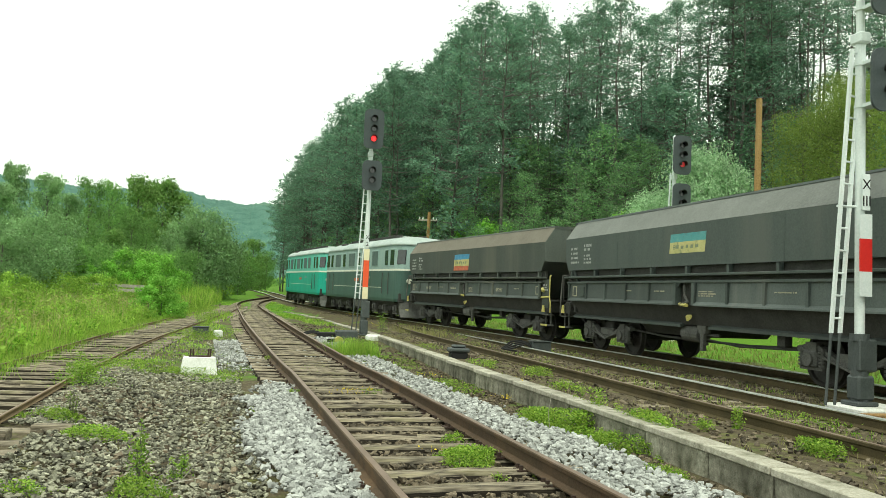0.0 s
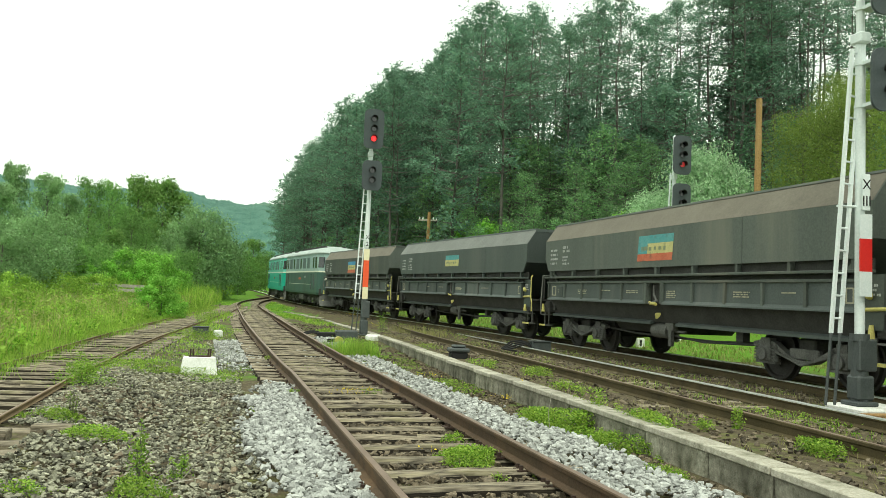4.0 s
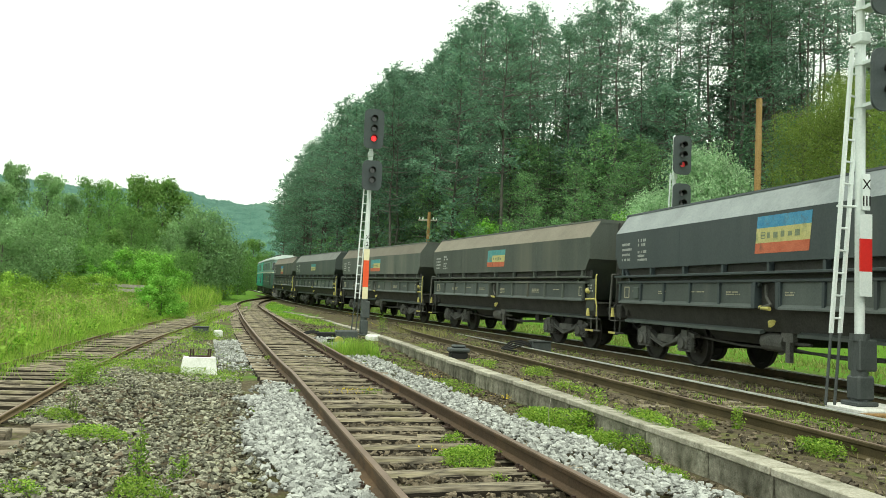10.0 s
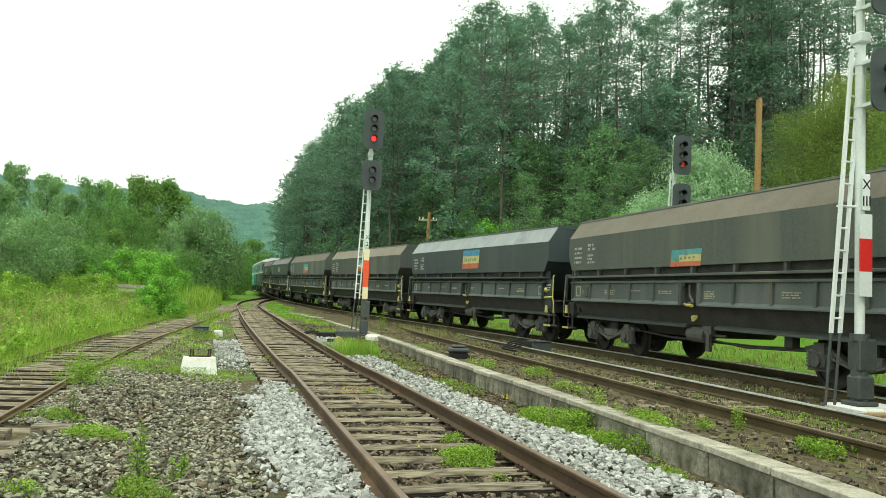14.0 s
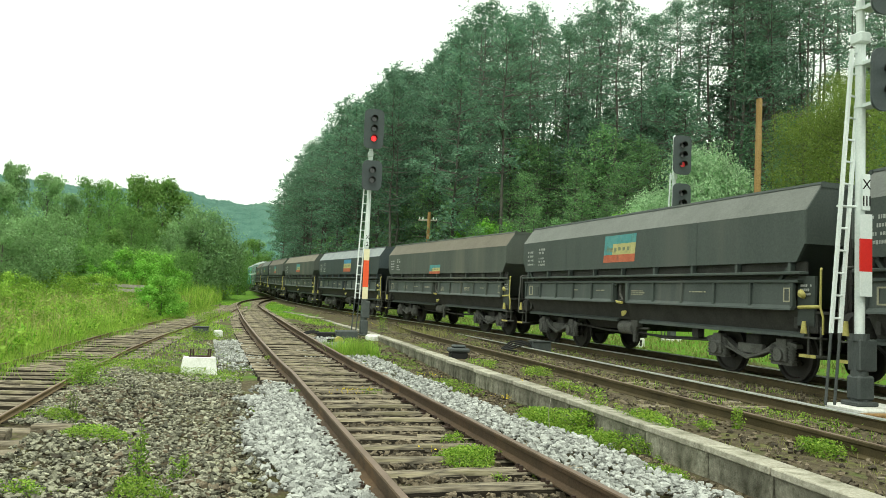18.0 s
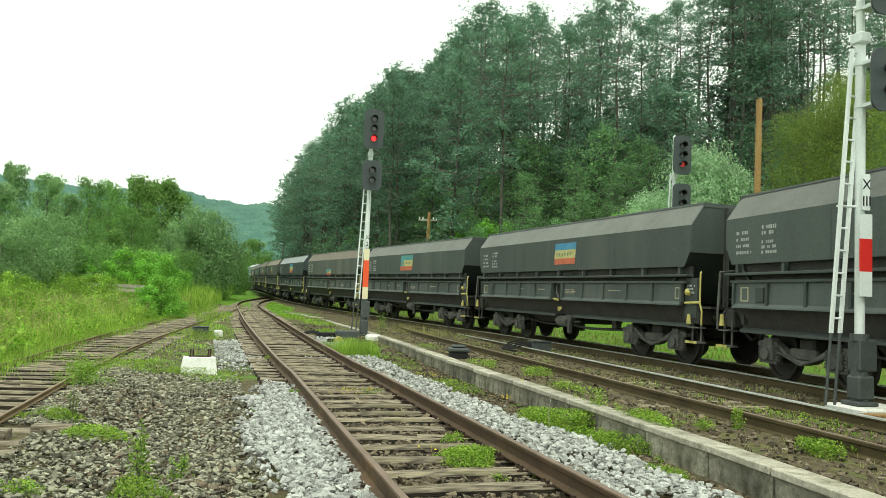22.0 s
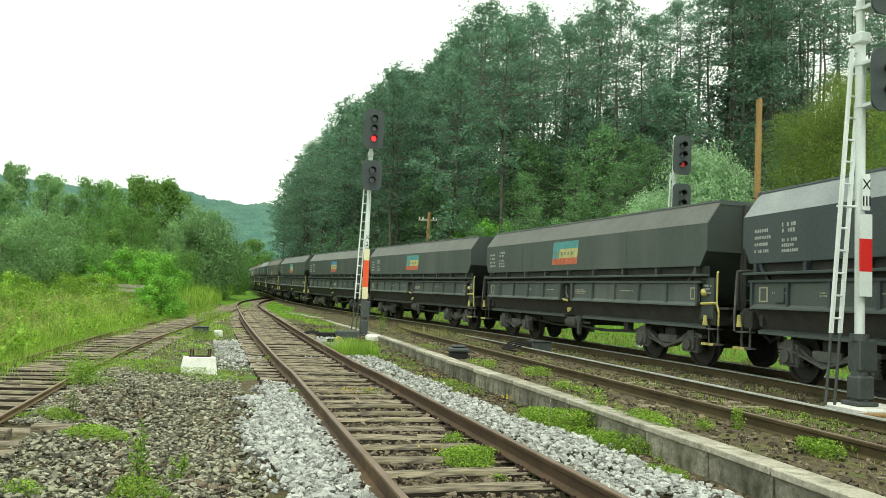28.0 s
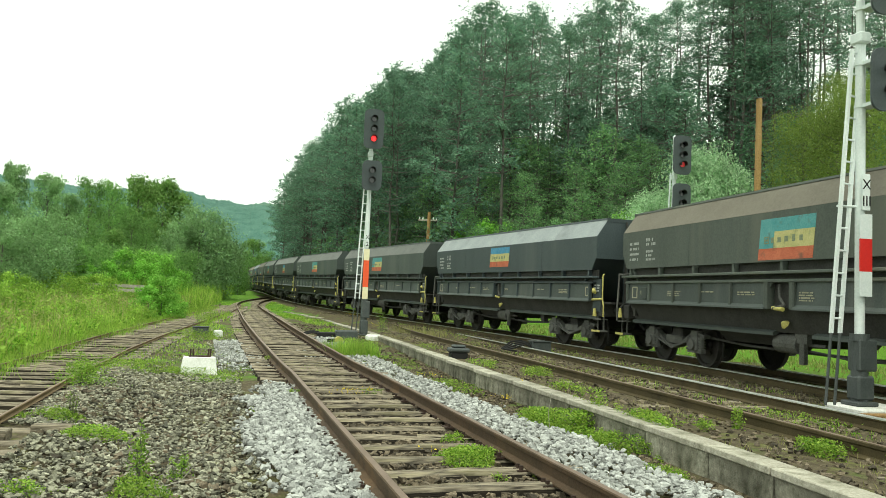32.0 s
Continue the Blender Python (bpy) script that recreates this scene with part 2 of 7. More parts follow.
M_LIME = leaf("lime_leaves", (0.12, 0.34, 0.03), (0.24, 0.52, 0.07), (0.33, 0.6, 0.12), 0.42, 0.15)
M_SILVER = leaf("silver_leaves", (0.2, 0.37, 0.17), (0.35, 0.54, 0.29), (0.47, 0.63, 0.4), 0.4, 0.1)
M_GRASS = leaf("grass_blades", (0.12, 0.29, 0.025), (0.29, 0.51, 0.06), (0.44, 0.57, 0.12), 0.45, 0.15)
M_GRASS_DRY = leaf("dry_grass", (0.22, 0.26, 0.06), (0.38, 0.4, 0.13), (0.5, 0.46, 0.22), 0.4, 0.15)
M_WEED_LOW = leaf("low_weed_leaves", (0.08, 0.2, 0.016), (0.22, 0.41, 0.04), (0.38, 0.52, 0.09), 0.38, 0.15)
M_MOWN = leaf("mown_grass", (0.16, 0.22, 0.04), (0.3, 0.37, 0.09), (0.44, 0.46, 0.18), 0.4, 0.15)
M_WEED = leaf("weed_leaves", (0.1, 0.24, 0.02), (0.26, 0.45, 0.05), (0.38, 0.55, 0.1), 0.4, 0.15)
M_FLOWER = leaf("yellow_flowers", (0.6, 0.45, 0.02), (0.75, 0.6, 0.05), None, 0.2, 0.1)


def ground_material():
    """Soil, with grass where the attribute says so, broken up by noise."""
    m = bpy.data.materials.new("soil_and_turf")
    m.use_nodes = True
    nt = m.node_tree
    b = nt.nodes["Principled BSDF"]
    co = nt.nodes.new("ShaderNodeTexCoord")
    at = nt.nodes.new("ShaderNodeAttribute")
    at.attribute_name = "turf"
    n1 = node(nt, "ShaderNodeTexNoise", Scale=0.9, Detail=8.0, Roughness=0.65)
    n2 = node(nt, "ShaderNodeTexNoise", Scale=14.0, Detail=6.0, Roughness=0.7)
    n3 = node(nt, "ShaderNodeTexVoronoi", Scale=22.0)
    for n in (n1, n2, n3):
        nt.links.new(co.outputs["Object"], n.inputs["Vector"])
    soil = nt.nodes.new("ShaderNodeMixRGB")
    soil.inputs[1].default_value = (0.04, 0.031, 0.021, 1)
    soil.inputs[2].default_value = (0.24, 0.2, 0.13, 1)
    nt.links.new(n2.outputs["Fac"], soil.inputs[0])
    peb = nt.nodes.new("ShaderNodeMixRGB")
    peb.blend_type = "MULTIPLY"
    peb.inputs[0].default_value = 0.5
    nt.links.new(soil.outputs[0], peb.inputs[1])
    grey = nt.nodes.new("ShaderNodeRGBToBW")
    nt.links.new(n3.outputs["Color"], grey.inputs[0])
    nt.links.new(grey.outputs[0], peb.inputs[2])
    turf = nt.nodes.new("ShaderNodeMixRGB")
    turf.inputs[1].default_value = (0.05, 0.13, 0.014, 1)
    turf.inputs[2].default_value = (0.17, 0.31, 0.04, 1)
    nt.links.new(n2.outputs["Fac"], turf.inputs[0])
    add = nt.nodes.new("ShaderNodeMath")
    add.operation = "ADD"
    nt.links.new(at.outputs["Fac"], add.inputs[0])
    nt.links.new(n1.outputs["Fac"], add.inputs[1])
    moss = nt.nodes.new("ShaderNodeMixRGB")
    moss.inputs[2].default_value = (0.17, 0.19, 0.055, 1)
    n4 = node(nt, "ShaderNodeTexNoise", Scale=3.1, Detail=8.0, Roughness=0.7)
    nt.links.new(co.outputs["Object"], n4.inputs["Vector"])
    r4 = node(nt, "ShaderNodeMapRange", **{"From Min": 0.52, "From Max": 0.66, "To Max": 0.75})
    nt.links.new(n4.outputs["Fac"], r4.inputs["Value"])
    nt.links.new(r4.outputs[0], moss.inputs[0])
    nt.links.new(peb.outputs[0], moss.inputs[1])
    rg = node(nt, "ShaderNodeMapRange", **{"From Min": 0.9, "From Max": 1.1})
    nt.links.new(add.outputs[0], rg.inputs["Value"])
    mx = nt.nodes.new("ShaderNodeMixRGB")
    nt.links.new(rg.outputs[0], mx.inputs[0])
    nt.links.new(moss.outputs[0], mx.inputs[1])
    nt.links.new(turf.outputs[0], mx.inputs[2])
    nt.links.new(mx.outputs[0], b.inputs["Base Color"])
    b.inputs["Roughness"].default_value = 0.95
    b.inputs["Specular IOR Level"].default_value = 0.1
    bp = node(nt, "ShaderNodeBump", Strength=0.6, Distance=0.04)
    nt.links.new(n2.outputs["Fac"], bp.inputs["Height"])
    nt.links.new(bp.outputs[0], b.inputs["Normal"])
    return m


M_GROUND = ground_material()
# Distance haze is put into the hills' blue-green colours
M_HILL = surf("far_wooded_hill", (0.035, 0.105, 0.085), (0.1, 0.2, 0.15), 0.95, 0.06, 0.5, 0.0, third=(0.25, 0.36, 0.16), third_at=0.64, third_scale=0.14)

# ---------------------------------------------------------------- plan: the lines of the tracks
A1, O1 = 0.26415, 1.9558
A2, O2 = 0.2199, 6.3635
A3, O3 = 0.28789, 10.8302
HEAD_S = [-200, 9, 15, 30, 45, 60, 80, 100, 130]
HEAD_H = [A3 - 0.099, A3 - 0.099, A3, A3 + 0.107, A3 + 0.1025, A3 + 0.0404, A3 - 0.0148, A3 - 0.0184, A3 - 0.0095]
S3 = np.arange(-180, 260, 0.5)
H3 = np.interp(S3, HEAD_S, HEAD_H)
X3 = np.concatenate([[0], np.cumsum(-np.sin(H3) * 0.5)[:-1]])
Y3 = np.concatenate([[0], np.cumsum(np.cos(H3) * 0.5)[:-1]])
_i = int(np.argmin(abs(S3 - 15)))
X3 += math.cos(A3) * O3 - math.sin(A3) * 15 - X3[_i]
Y3 += math.sin(A3) * O3 + math.cos(A3) * 15 - Y3[_i]


def z3(s):
    """Height of the train's rails along their way: level, then a climb."""
    s = np.asarray(s, float)
    q = np.clip(s, 0, 90)
    return 0.029 + 0.00797 * q + 0.2571 * (q / 50) ** 2 + 0.0165 * np.clip(s - 90, 0, 45)


def on3(s, off=0.0, z=0.0):
    x, y, h = np.interp(s, S3, X3), np.interp(s, S3, Y3), np.interp(s, S3, H3)
    return Vector((x + math.cos(h) * off, y + math.sin(h) * off, float(z3(s)) + z))


def z1(y):
    return float(np.interp(y, [-200, 16, 22, 34, 50, 60, 75, 90, 120, 170, 260], [0, 0, 0.1, 0.34, 0.5, 0.66, 1.0, 1.4, 1.9, 2.2, 2.2]))


def z2(y):
    return float(np.interp(y, [-200, 0, 60, 120, 170], [0.1, 0.105, 0.25, 1.2, 2.0]))


def on1(s, off=0.0, z=0.0):
    x = math.cos(A1) * (O1 + off) - math.sin(A1) * s
    y = math.sin(A1) * (O1 + off) + math.cos(A1) * s
    x += float(np.interp(s, [14, 18, 22, 28, 34, 50, 57], [0, -0.1, -0.19, -0.31, -0.39, -0.38, -0.33]))
    if s > 57:
        x += (s - 57) ** 2 * 0.0045
    return Vector((x, y, z1(y) + z))


def on2(s, off=0.0, z=0.0):
    x = math.cos(A2) * (O2 + off) - math.sin(A2) * s
    y = math.sin(A2) * (O2 + off) + math.cos(A2) * s
    p = Vector((x, y, z2(y) + z))
    if s > 28:
        w = min(1.0, (s - 28) / 24)
        p = p.lerp(on3(s - 1.2, off, z), w * w * (3 - 2 * w))
    return p


T0_Y = [-60, 8.3, 12.8, 17.7, 22, 28.1, 32, 37.2, 44, 50.8, 57, 85, 110, 150]
T0_X = [12.3, -5.2, -6.45, -7.63, -8.46, -9.45, -10.07, -10.97, -12.2, -13.55, -15.0, -21.5, -26.5, -35.0]


def on0(y, off=0.0, z=0.0):
    x = np.interp(y, T0_Y, T0_X)
    return Vector((x + off, y, z1(y) + z - 0.04))


def kerb_x(y):
    if y > 48:
        return float(np.interp(y, Y3, X3)) - 2.45 - 0.006 * (y - 48)
    return float(np.interp(y, [-60, 5.3, 7, 10.8, 16.7, 23.8, 29.4, 35.2, 48],
                           [15.5, 2.99, 2.64, 1.76, 0.31, -1.3, -2.6, -4.2, -7.6]))


def kerb_z(y):
    return float(np.interp(y, [-60, 0, 40, 58, 75, 110], [0.03, 0.035, 0.12, 0.36, 0.68, 1.3]))


def lateral3(x, y):
    """Distance to the right of the train's track, and the place along it."""
    i = np.argmin((X3[::4] - x) ** 2 + (Y3[::4] - y) ** 2) * 4
    return (x - X3[i]) * math.cos(H3[i]) + (y - Y3[i]) * math.sin(H3[i]), S3[i]


def ground_z(x, y):
    d, s = lateral3(x, y)
    left = z1(y) - 0.25
    if y < 60:
        o = x * math.cos(A1) + y * math.sin(A1) - O1
        left -= 0.04 * min(1.0, max(0.0, (o - 1.5) / 0.6))
    kx = kerb_x(y)
    right2, right3 = z2(y) - 0.165, float(z3(s)) - 0.17
    x1 = float(on1((y - 0.51) / 0.9653).x) if 60 < y < 116 else -1e9
    x2 = float(on2((y - math.sin(A2) * O2) / math.cos(A2)).x)
    if y > 60 and x < x1 + 1.4 and d < 0:
        z = left
    elif 60 < y < 116 and d < -1.5:
        a = x - (x1 + 1.4)
        z = left + (right3 - left) * a / (a + (-1.5 - d) + 1e-6)
    elif d > -1.5:
        hill = 0.0
        if d > 7:
            hill = 20 * (1 - math.exp(-(d - 7) / 34))
        z = right3 + max(hill, 0) + (0.15 * noise.noise((x * 0.3, y * 0.3, 0)) if d > 3 else 0)
    elif x > kx + 0.12:
        if y > 38:
            w = min(1.0, max(0.0, (x - kx) / max(0.2, (x - kx) - (d + 1.5))))
            right2 = kerb_z(y) - 0.08
        else:
            w = min(1.0, max(0.0, (x - x2) / max(0.3, (x - x2) - (d + 1.5)))) if x > x2 else 0.0
        z = right2 * (1 - w) + right3 * w
    else:
        z = left
        if y > 30 and x > kx - 2.2:
            xe = max(kx - 2.2, x * 0 + (x1 + 1.4 if y > 60 else -1e9), float(on1((y - 0.51) / 0.9653).x) + 1.4)
            if x > xe:
                w = min(1.0, (x - xe) / max(0.2, kx - xe))
                z = left * (1 - w) + min(max(left, kerb_z(y) - 0.14), kerb_z(y) - 0.06) * w
    x0 = np.interp(y, T0_Y, T0_X)
    if y > 4 and x < x0 + 2.2:
        z += 0.1 * min(1.0, (x0 + 2.2 - x) / 0.9) if not x0 - 1.3 < x < x0 + 0.72 else 0.0
    if x < x0 - 1.6:
        z += min(0.35, 0.1 * (x0 - 1.6 - x)) + 0.12 * noise.noise((x * 0.35, y * 0.35, 3))
    return z

# ---------------------------------------------------------------- mesh helpers
def mesh_of(name, verts, faces, mat, smooth=False):
    me = bpy.data.meshes.new(name)
    me.from_pydata([tuple(v) for v in verts], [], faces)
    me.update()
    if mat:
        me.materials.append(mat)
    if smooth:
        me.polygons.foreach_set("use_smooth", [True] * len(me.polygons))
    return me


def bm_mesh(name, bm, mat, smooth=False):
    me = bpy.data.meshes.new(name)
    bm.to_mesh(me)
    bm.free()
    if mat:
        me.materials.append(mat)
    if smooth:
        me.polygons.foreach_set("use_smooth", [True] * len(me.polygons))
    return me


def part(name, bm, material, parent, label="", smooth=False):
    """Links a bmesh, or a ready mesh, as one mesh object under a thing or a part."""
    me = bm if isinstance(bm, bpy.types.Mesh) else bm_mesh(name, bm, material, smooth)
    ob = new(name, me)
    ob.parent = parent
    if label:
        ob["label"] = label
    return ob


def empty(name, m=None):
    ob = new(name)
    ob.empty_display_size = 0.3
    if m is not None:
        ob.matrix_world = m
    return ob


def add_box(bm, x0, x1, y0, y1, z0, z1_, bevel=0.0):
    r = bmesh.ops.create_cube(bm, size=1.0)
    vs = r["verts"]
    for v in vs:
        v.co = Vector(((x0 + x1) / 2 + v.co.x * (x1 - x0), (y0 + y1) / 2 + v.co.y * (y1 - y0), (z0 + z1_) / 2 + v.co.z * (z1_ - z0)))
    if bevel:
        es = list({e for v in vs for e in v.link_edges})
        bmesh.ops.bevel(bm, geom=es, offset=bevel, segments=1, affect="EDGES")
    return bm


def box(x0, x1, y0, y1, z0, z1_, bevel=0.0):
    return add_box(bmesh.new(), x0, x1, y0, y1, z0, z1_, bevel)


def add_tube(bm, p0, p1, r0, r1=None, seg=10, cap=True):
    p0, p1 = Vector(p0), Vector(p1)
    d = p1 - p0
    m = Matrix.Translation((p0 + p1) / 2) @ d.to_track_quat("Z", "Y").to_matrix().to_4x4()
    bmesh.ops.create_cone(bm, cap_ends=cap, segments=seg, radius1=r0, radius2=r0 if r1 is None else r1, depth=d.length, matrix=m)
    return bm


def tube(p0, p1, r0, r1=None, seg=10):
    return add_tube(bmesh.new(), p0, p1, r0, r1, seg)


def pipe(points, r, seg=8):
    """A bent pipe through points."""
    bm = bmesh.new()
    pts = [Vector(p) for p in points]
    for a, b in zip(pts, pts[1:]):
        add_tube(bm, a, b, r, seg=seg)
    for p in pts[1:-1]:
        bmesh.ops.create_icosphere(bm, subdivisions=1, radius=r * 1.02, matrix=Matrix.Translation(p))
    return bm


def prism(profile, x0, x1, axis="x"):
    """A profile of (y, z) points drawn out along x."""
    bm = bmesh.new()
    a = [bm.verts.new((x0, y, z)) for y, z in profile]
    b = [bm.verts.new((x1, y, z)) for y, z in profile]
    n = len(profile)
    for i in range(n):
        bm.faces.new((a[i], a[(i + 1) % n], b[(i + 1) % n], b[i]))
    bm.faces.new(a[::-1])
    bm.faces.new(b)
    bmesh.ops.recalc_face_normals(bm, faces=bm.faces)
    return bm


def sweep(name, profile, spots, mat, smooth=False):
    """A closed profile of (across, up) carried along spots of (point, across direction)."""
    verts, faces, n = [], [], len(profile)
    for p, a in spots:
        for u, w in profile:
            verts.append((p.x + a.x * u, p.y + a.y * u, p.z + w))
    for i in range(len(spots) - 1):
        for k in range(n):
            faces.append((i * n + k, i * n + (k + 1) % n, (i + 1) * n + (k + 1) % n, (i + 1) * n + k))
    faces.append(tuple(range(n))[::-1])
    faces.append(tuple((len(spots) - 1) * n + k for k in range(n)))
    me = mesh_of(name, verts, faces, mat, smooth)
    bm = bmesh.new()
    bm.from_mesh(me)
    bmesh.ops.recalc_face_normals(bm, faces=bm.faces)
    bm.to_mesh(me)
    bm.free()
    return me


def spots_of(fn, values):
    pts = [fn(v) for v in values]
    out = []
    for i, p in enumerate(pts):
        a, b = pts[max(0, i - 1)], pts[min(len(pts) - 1, i + 1)]
        d = (b - a)
        d.z = 0
        d.normalize()
        out.append((p, Vector((d.y, -d.x, 0))))
    return out


# ---------------------------------------------------------------- ground: one sheet to the horizon
def axis_steps(near, far, first, growth):
    v, step, out = near, first, [near]
    while v < far:
        v += step
        step *= growth
        out.append(v)
    return out


def build_ground():
    ys = [-v for v in axis_steps(0.5, 2500, 2.0, 1.45)][::-1] + axis_steps(0, 3000, 0.45, 1.018)[0:]
    us = sorted(set([-v for v in axis_steps(0.6, 2500, 0.36, 1.045)] + axis_steps(0.6, 2500, 0.4, 1.1)))
    ks = [-0.09, -0.02, 0.3, 0.36]
    verts, turf = [], []
    for y in ys:
        yy = min(max(y, -60), 220)
        kx = kerb_x(yy)
        cols = sorted([kx + u for u in us if abs(u) > 0.45] + [kx + k for k in ks])
        for x in cols:
            z = ground_z(x, y)
            if abs(x) < 60 and 0 < y < 80:
                z += 0.035 * noise.noise((x * 1.7, y * 1.7, 0)) + 0.02 * noise.noise((x * 5, y * 5, 1))
            verts.append((x, y, z))
            d, s = lateral3(x, y)
            x0 = float(np.interp(y, T0_Y, T0_X))
            if d > 2.2:
                t = 0.75 if d < 14 else 0.42
            elif x > kx + 0.1:
                t = 0.33
            elif x < x0 - 1.3:
                t = 0.85
            else:
                t = 0.3 if y < 14 else 0.42
            if 46 < y and kx - 3 < x < kx + 3 and d < -2:
                t = 0.62
            if y > 54 and d < -1.6 and x > kx - 9:
                t = 0.7
            if y > 100 or y < -25:
                t = 0.8
            turf.append(t)
    w = len(cols)
    faces = [(j * w + i, j * w + i + 1, (j + 1) * w + i + 1, (j + 1) * w + i) for j in range(len(ys) - 1) for i in range(w - 1)]
    me = mesh_of("ground", verts, faces, M_GROUND, True)
    at = me.attributes.new("turf", "FLOAT", "POINT")
    at.data.foreach_set("value", turf)
    ob = new("ground", me)
    tagged(ob, "gravelly station ground with patches of green turf", "ground", kind="structure")


build_ground()

# ---------------------------------------------------------------- rails and sleepers
RAIL = [(-0.07, -0.16), (0.07, -0.16), (0.07, -0.148), (0.012, -0.125), (0.01, -0.05), (0.034, -0.035), (0.036, -0.006), (0.026, 0),
        (-0.026, 0), (-0.036, -0.006), (-0.034, -0.035), (-0.01, -0.05), (-0.012, -0.125), (-0.07, -0.148)]
HEAD_TOP = [(-0.026, -0.004), (0.026, -0.004), (0.026, 0.002), (-0.026, 0.002)]
HEAD_CAP = [(-0.038, -0.02), (-0.038, -0.003), (-0.027, 0.003), (0.027, 0.003), (0.038, -0.003), (0.038, -0.02)]
SLEEPER_MESHES = []


def sleeper_mesh(k):
    """An oak sleeper with cracked, worn top: slightly bent, split ends."""
    rnd = random.Random(100 + k)
    bm = bmesh.new()
    n = 9
    rings = []
    for i in range(n + 1):
        x = -1.27 + 2.54 * i / n
        dy, dz = rnd.uniform(-0.012, 0.012), rnd.uniform(-0.014, 0.008)
        w = 0.092 + rnd.uniform(-0.012, 0.012)
        ring = [(-w, -0.15), (-w - 0.006, -0.035), (-w + 0.03, dz - 0.004), (-0.03, dz + rnd.uniform(-0.012, 0.006)), (-0.015, dz - rnd.uniform(0.0, 0.022)),
                (0.04, dz + rnd.uniform(-0.01, 0.006)), (w - 0.025, dz - 0.004), (w + 0.006, -0.035), (w, -0.15)]
        rings.append([bm.verts.new((x, y + dy, z)) for y, z in ring])
    for a, b in zip(rings, rings[1:]):
        for j in range(len(a)):
            bm.faces.new((a[j], a[(j + 1) % len(a)], b[(j + 1) % len(a)], b[j]))
    bm.faces.new(rings[0][::-1])
    bm.faces.new(rings[-1])
    bmesh.ops.recalc_face_normals(bm, faces=bm.faces)
    bm.normal_update()
    # faces that don't look up get the colour with the shade in it
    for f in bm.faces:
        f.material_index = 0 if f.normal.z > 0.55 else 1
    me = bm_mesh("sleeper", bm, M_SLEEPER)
    me.materials.append(M_SLEEPER_SHADE)
    return me


def plate_mesh():
    bm = box(-0.16, 0.16, -0.08, 0.08, 0.0, 0.018)
    for sx in (-0.11, 0.11):
        for sy in (-0.045, 0.045):
            add_tube(bm, (sx, sy, 0.01), (sx, sy, 0.055), 0.02, seg=6)
    return bm_mesh("tie_plate", bm, M_FASTENER)


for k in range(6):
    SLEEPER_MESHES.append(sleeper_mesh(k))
PLATE = plate_mesh()


def track(name, label, fn, s0, s1, step_rail, sleepers, drop, mats, shine=(False, False), plates=0, size=1.0):
    """A track: two rails, sleepers (s values) under them, tie plates on the first of them."""
    top = empty(name)
    tagged(top, label, "railway track", kind="structure")
    vals = np.arange(s0, s1 + 0.01, step_rail)
    for i, side in enumerate((-0.7525, 0.7525)):
        sp = spots_of(lambda v: fn(v, side), vals)
        r = part("rail", sweep("rail", [(u * size ** 0.5, w * size) for u, w in RAIL], sp, mats[i]), None, top)
        if shine[i]:
            part("running_surface", sweep("running_surface", HEAD_CAP, sp, M_SHINE), None, r, "polished bright running surface")
        else:
            part("running_surface", sweep("running_surface", [(u * size, w) for u, w in HEAD_TOP], sp, M_RUST_TOP), None, r, "dull worn running surface")
    rnd = random.Random(name)
    for k, s in enumerate(sleepers):
        p, q = fn(s - 0.2), fn(s + 0.2)
        a = math.atan2(q.y - p.y, q.x - p.x) - math.pi / 2
        c = fn(s)
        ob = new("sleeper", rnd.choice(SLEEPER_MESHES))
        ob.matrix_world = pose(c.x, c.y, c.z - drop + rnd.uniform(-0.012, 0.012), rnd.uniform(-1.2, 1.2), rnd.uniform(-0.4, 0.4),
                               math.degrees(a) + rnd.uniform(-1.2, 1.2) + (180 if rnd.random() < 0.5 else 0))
        ob.parent = top
        if k < plates:
            for side in (-0.7525, 0.7525):
                e = new("tie_plate", PLATE)
                w = fn(s, side)
                e.matrix_world = pose(w.x, w.y, w.z - 0.178, 0, 0, math.degrees(a))
                e.parent = top
    return top


track("siding_track", "rusty siding with weathered wooden sleepers and weeds", on1, -40.0, 86.0, 1.0,
      [3.2 + 0.59 * k for k in range(135)] + [2.61 - 0.59 * k for k in range(30)], 0.155, (M_RUST, M_RUST), plates=60)
track("overgrown_siding_track", "overgrown rusty siding on old pale sleepers", on0, -40.0, 60.0, 1.0,
      [0.3 + 0.62 * k for k in range(94)], 0.07, (M_RUST_OLD, M_RUST_OLD), size=0.36)
track("loop_track", "brown station loop track, one rail polished bright", on2, -60.0, 52.0, 1.0,
      [4.0 + 0.62 * k for k in range(70)], 0.16, (M_RUST_DARK, M_RUST_DARK), shine=(False, True))
track("main_track", "main line track with bright rails and sooty sleepers", on3, -175.0, 215.0, 1.5,
      [4.0 + 0.62 * k for k in range(90)], 0.16, (M_RUST_DARK, M_RUST_DARK), shine=(True, True))

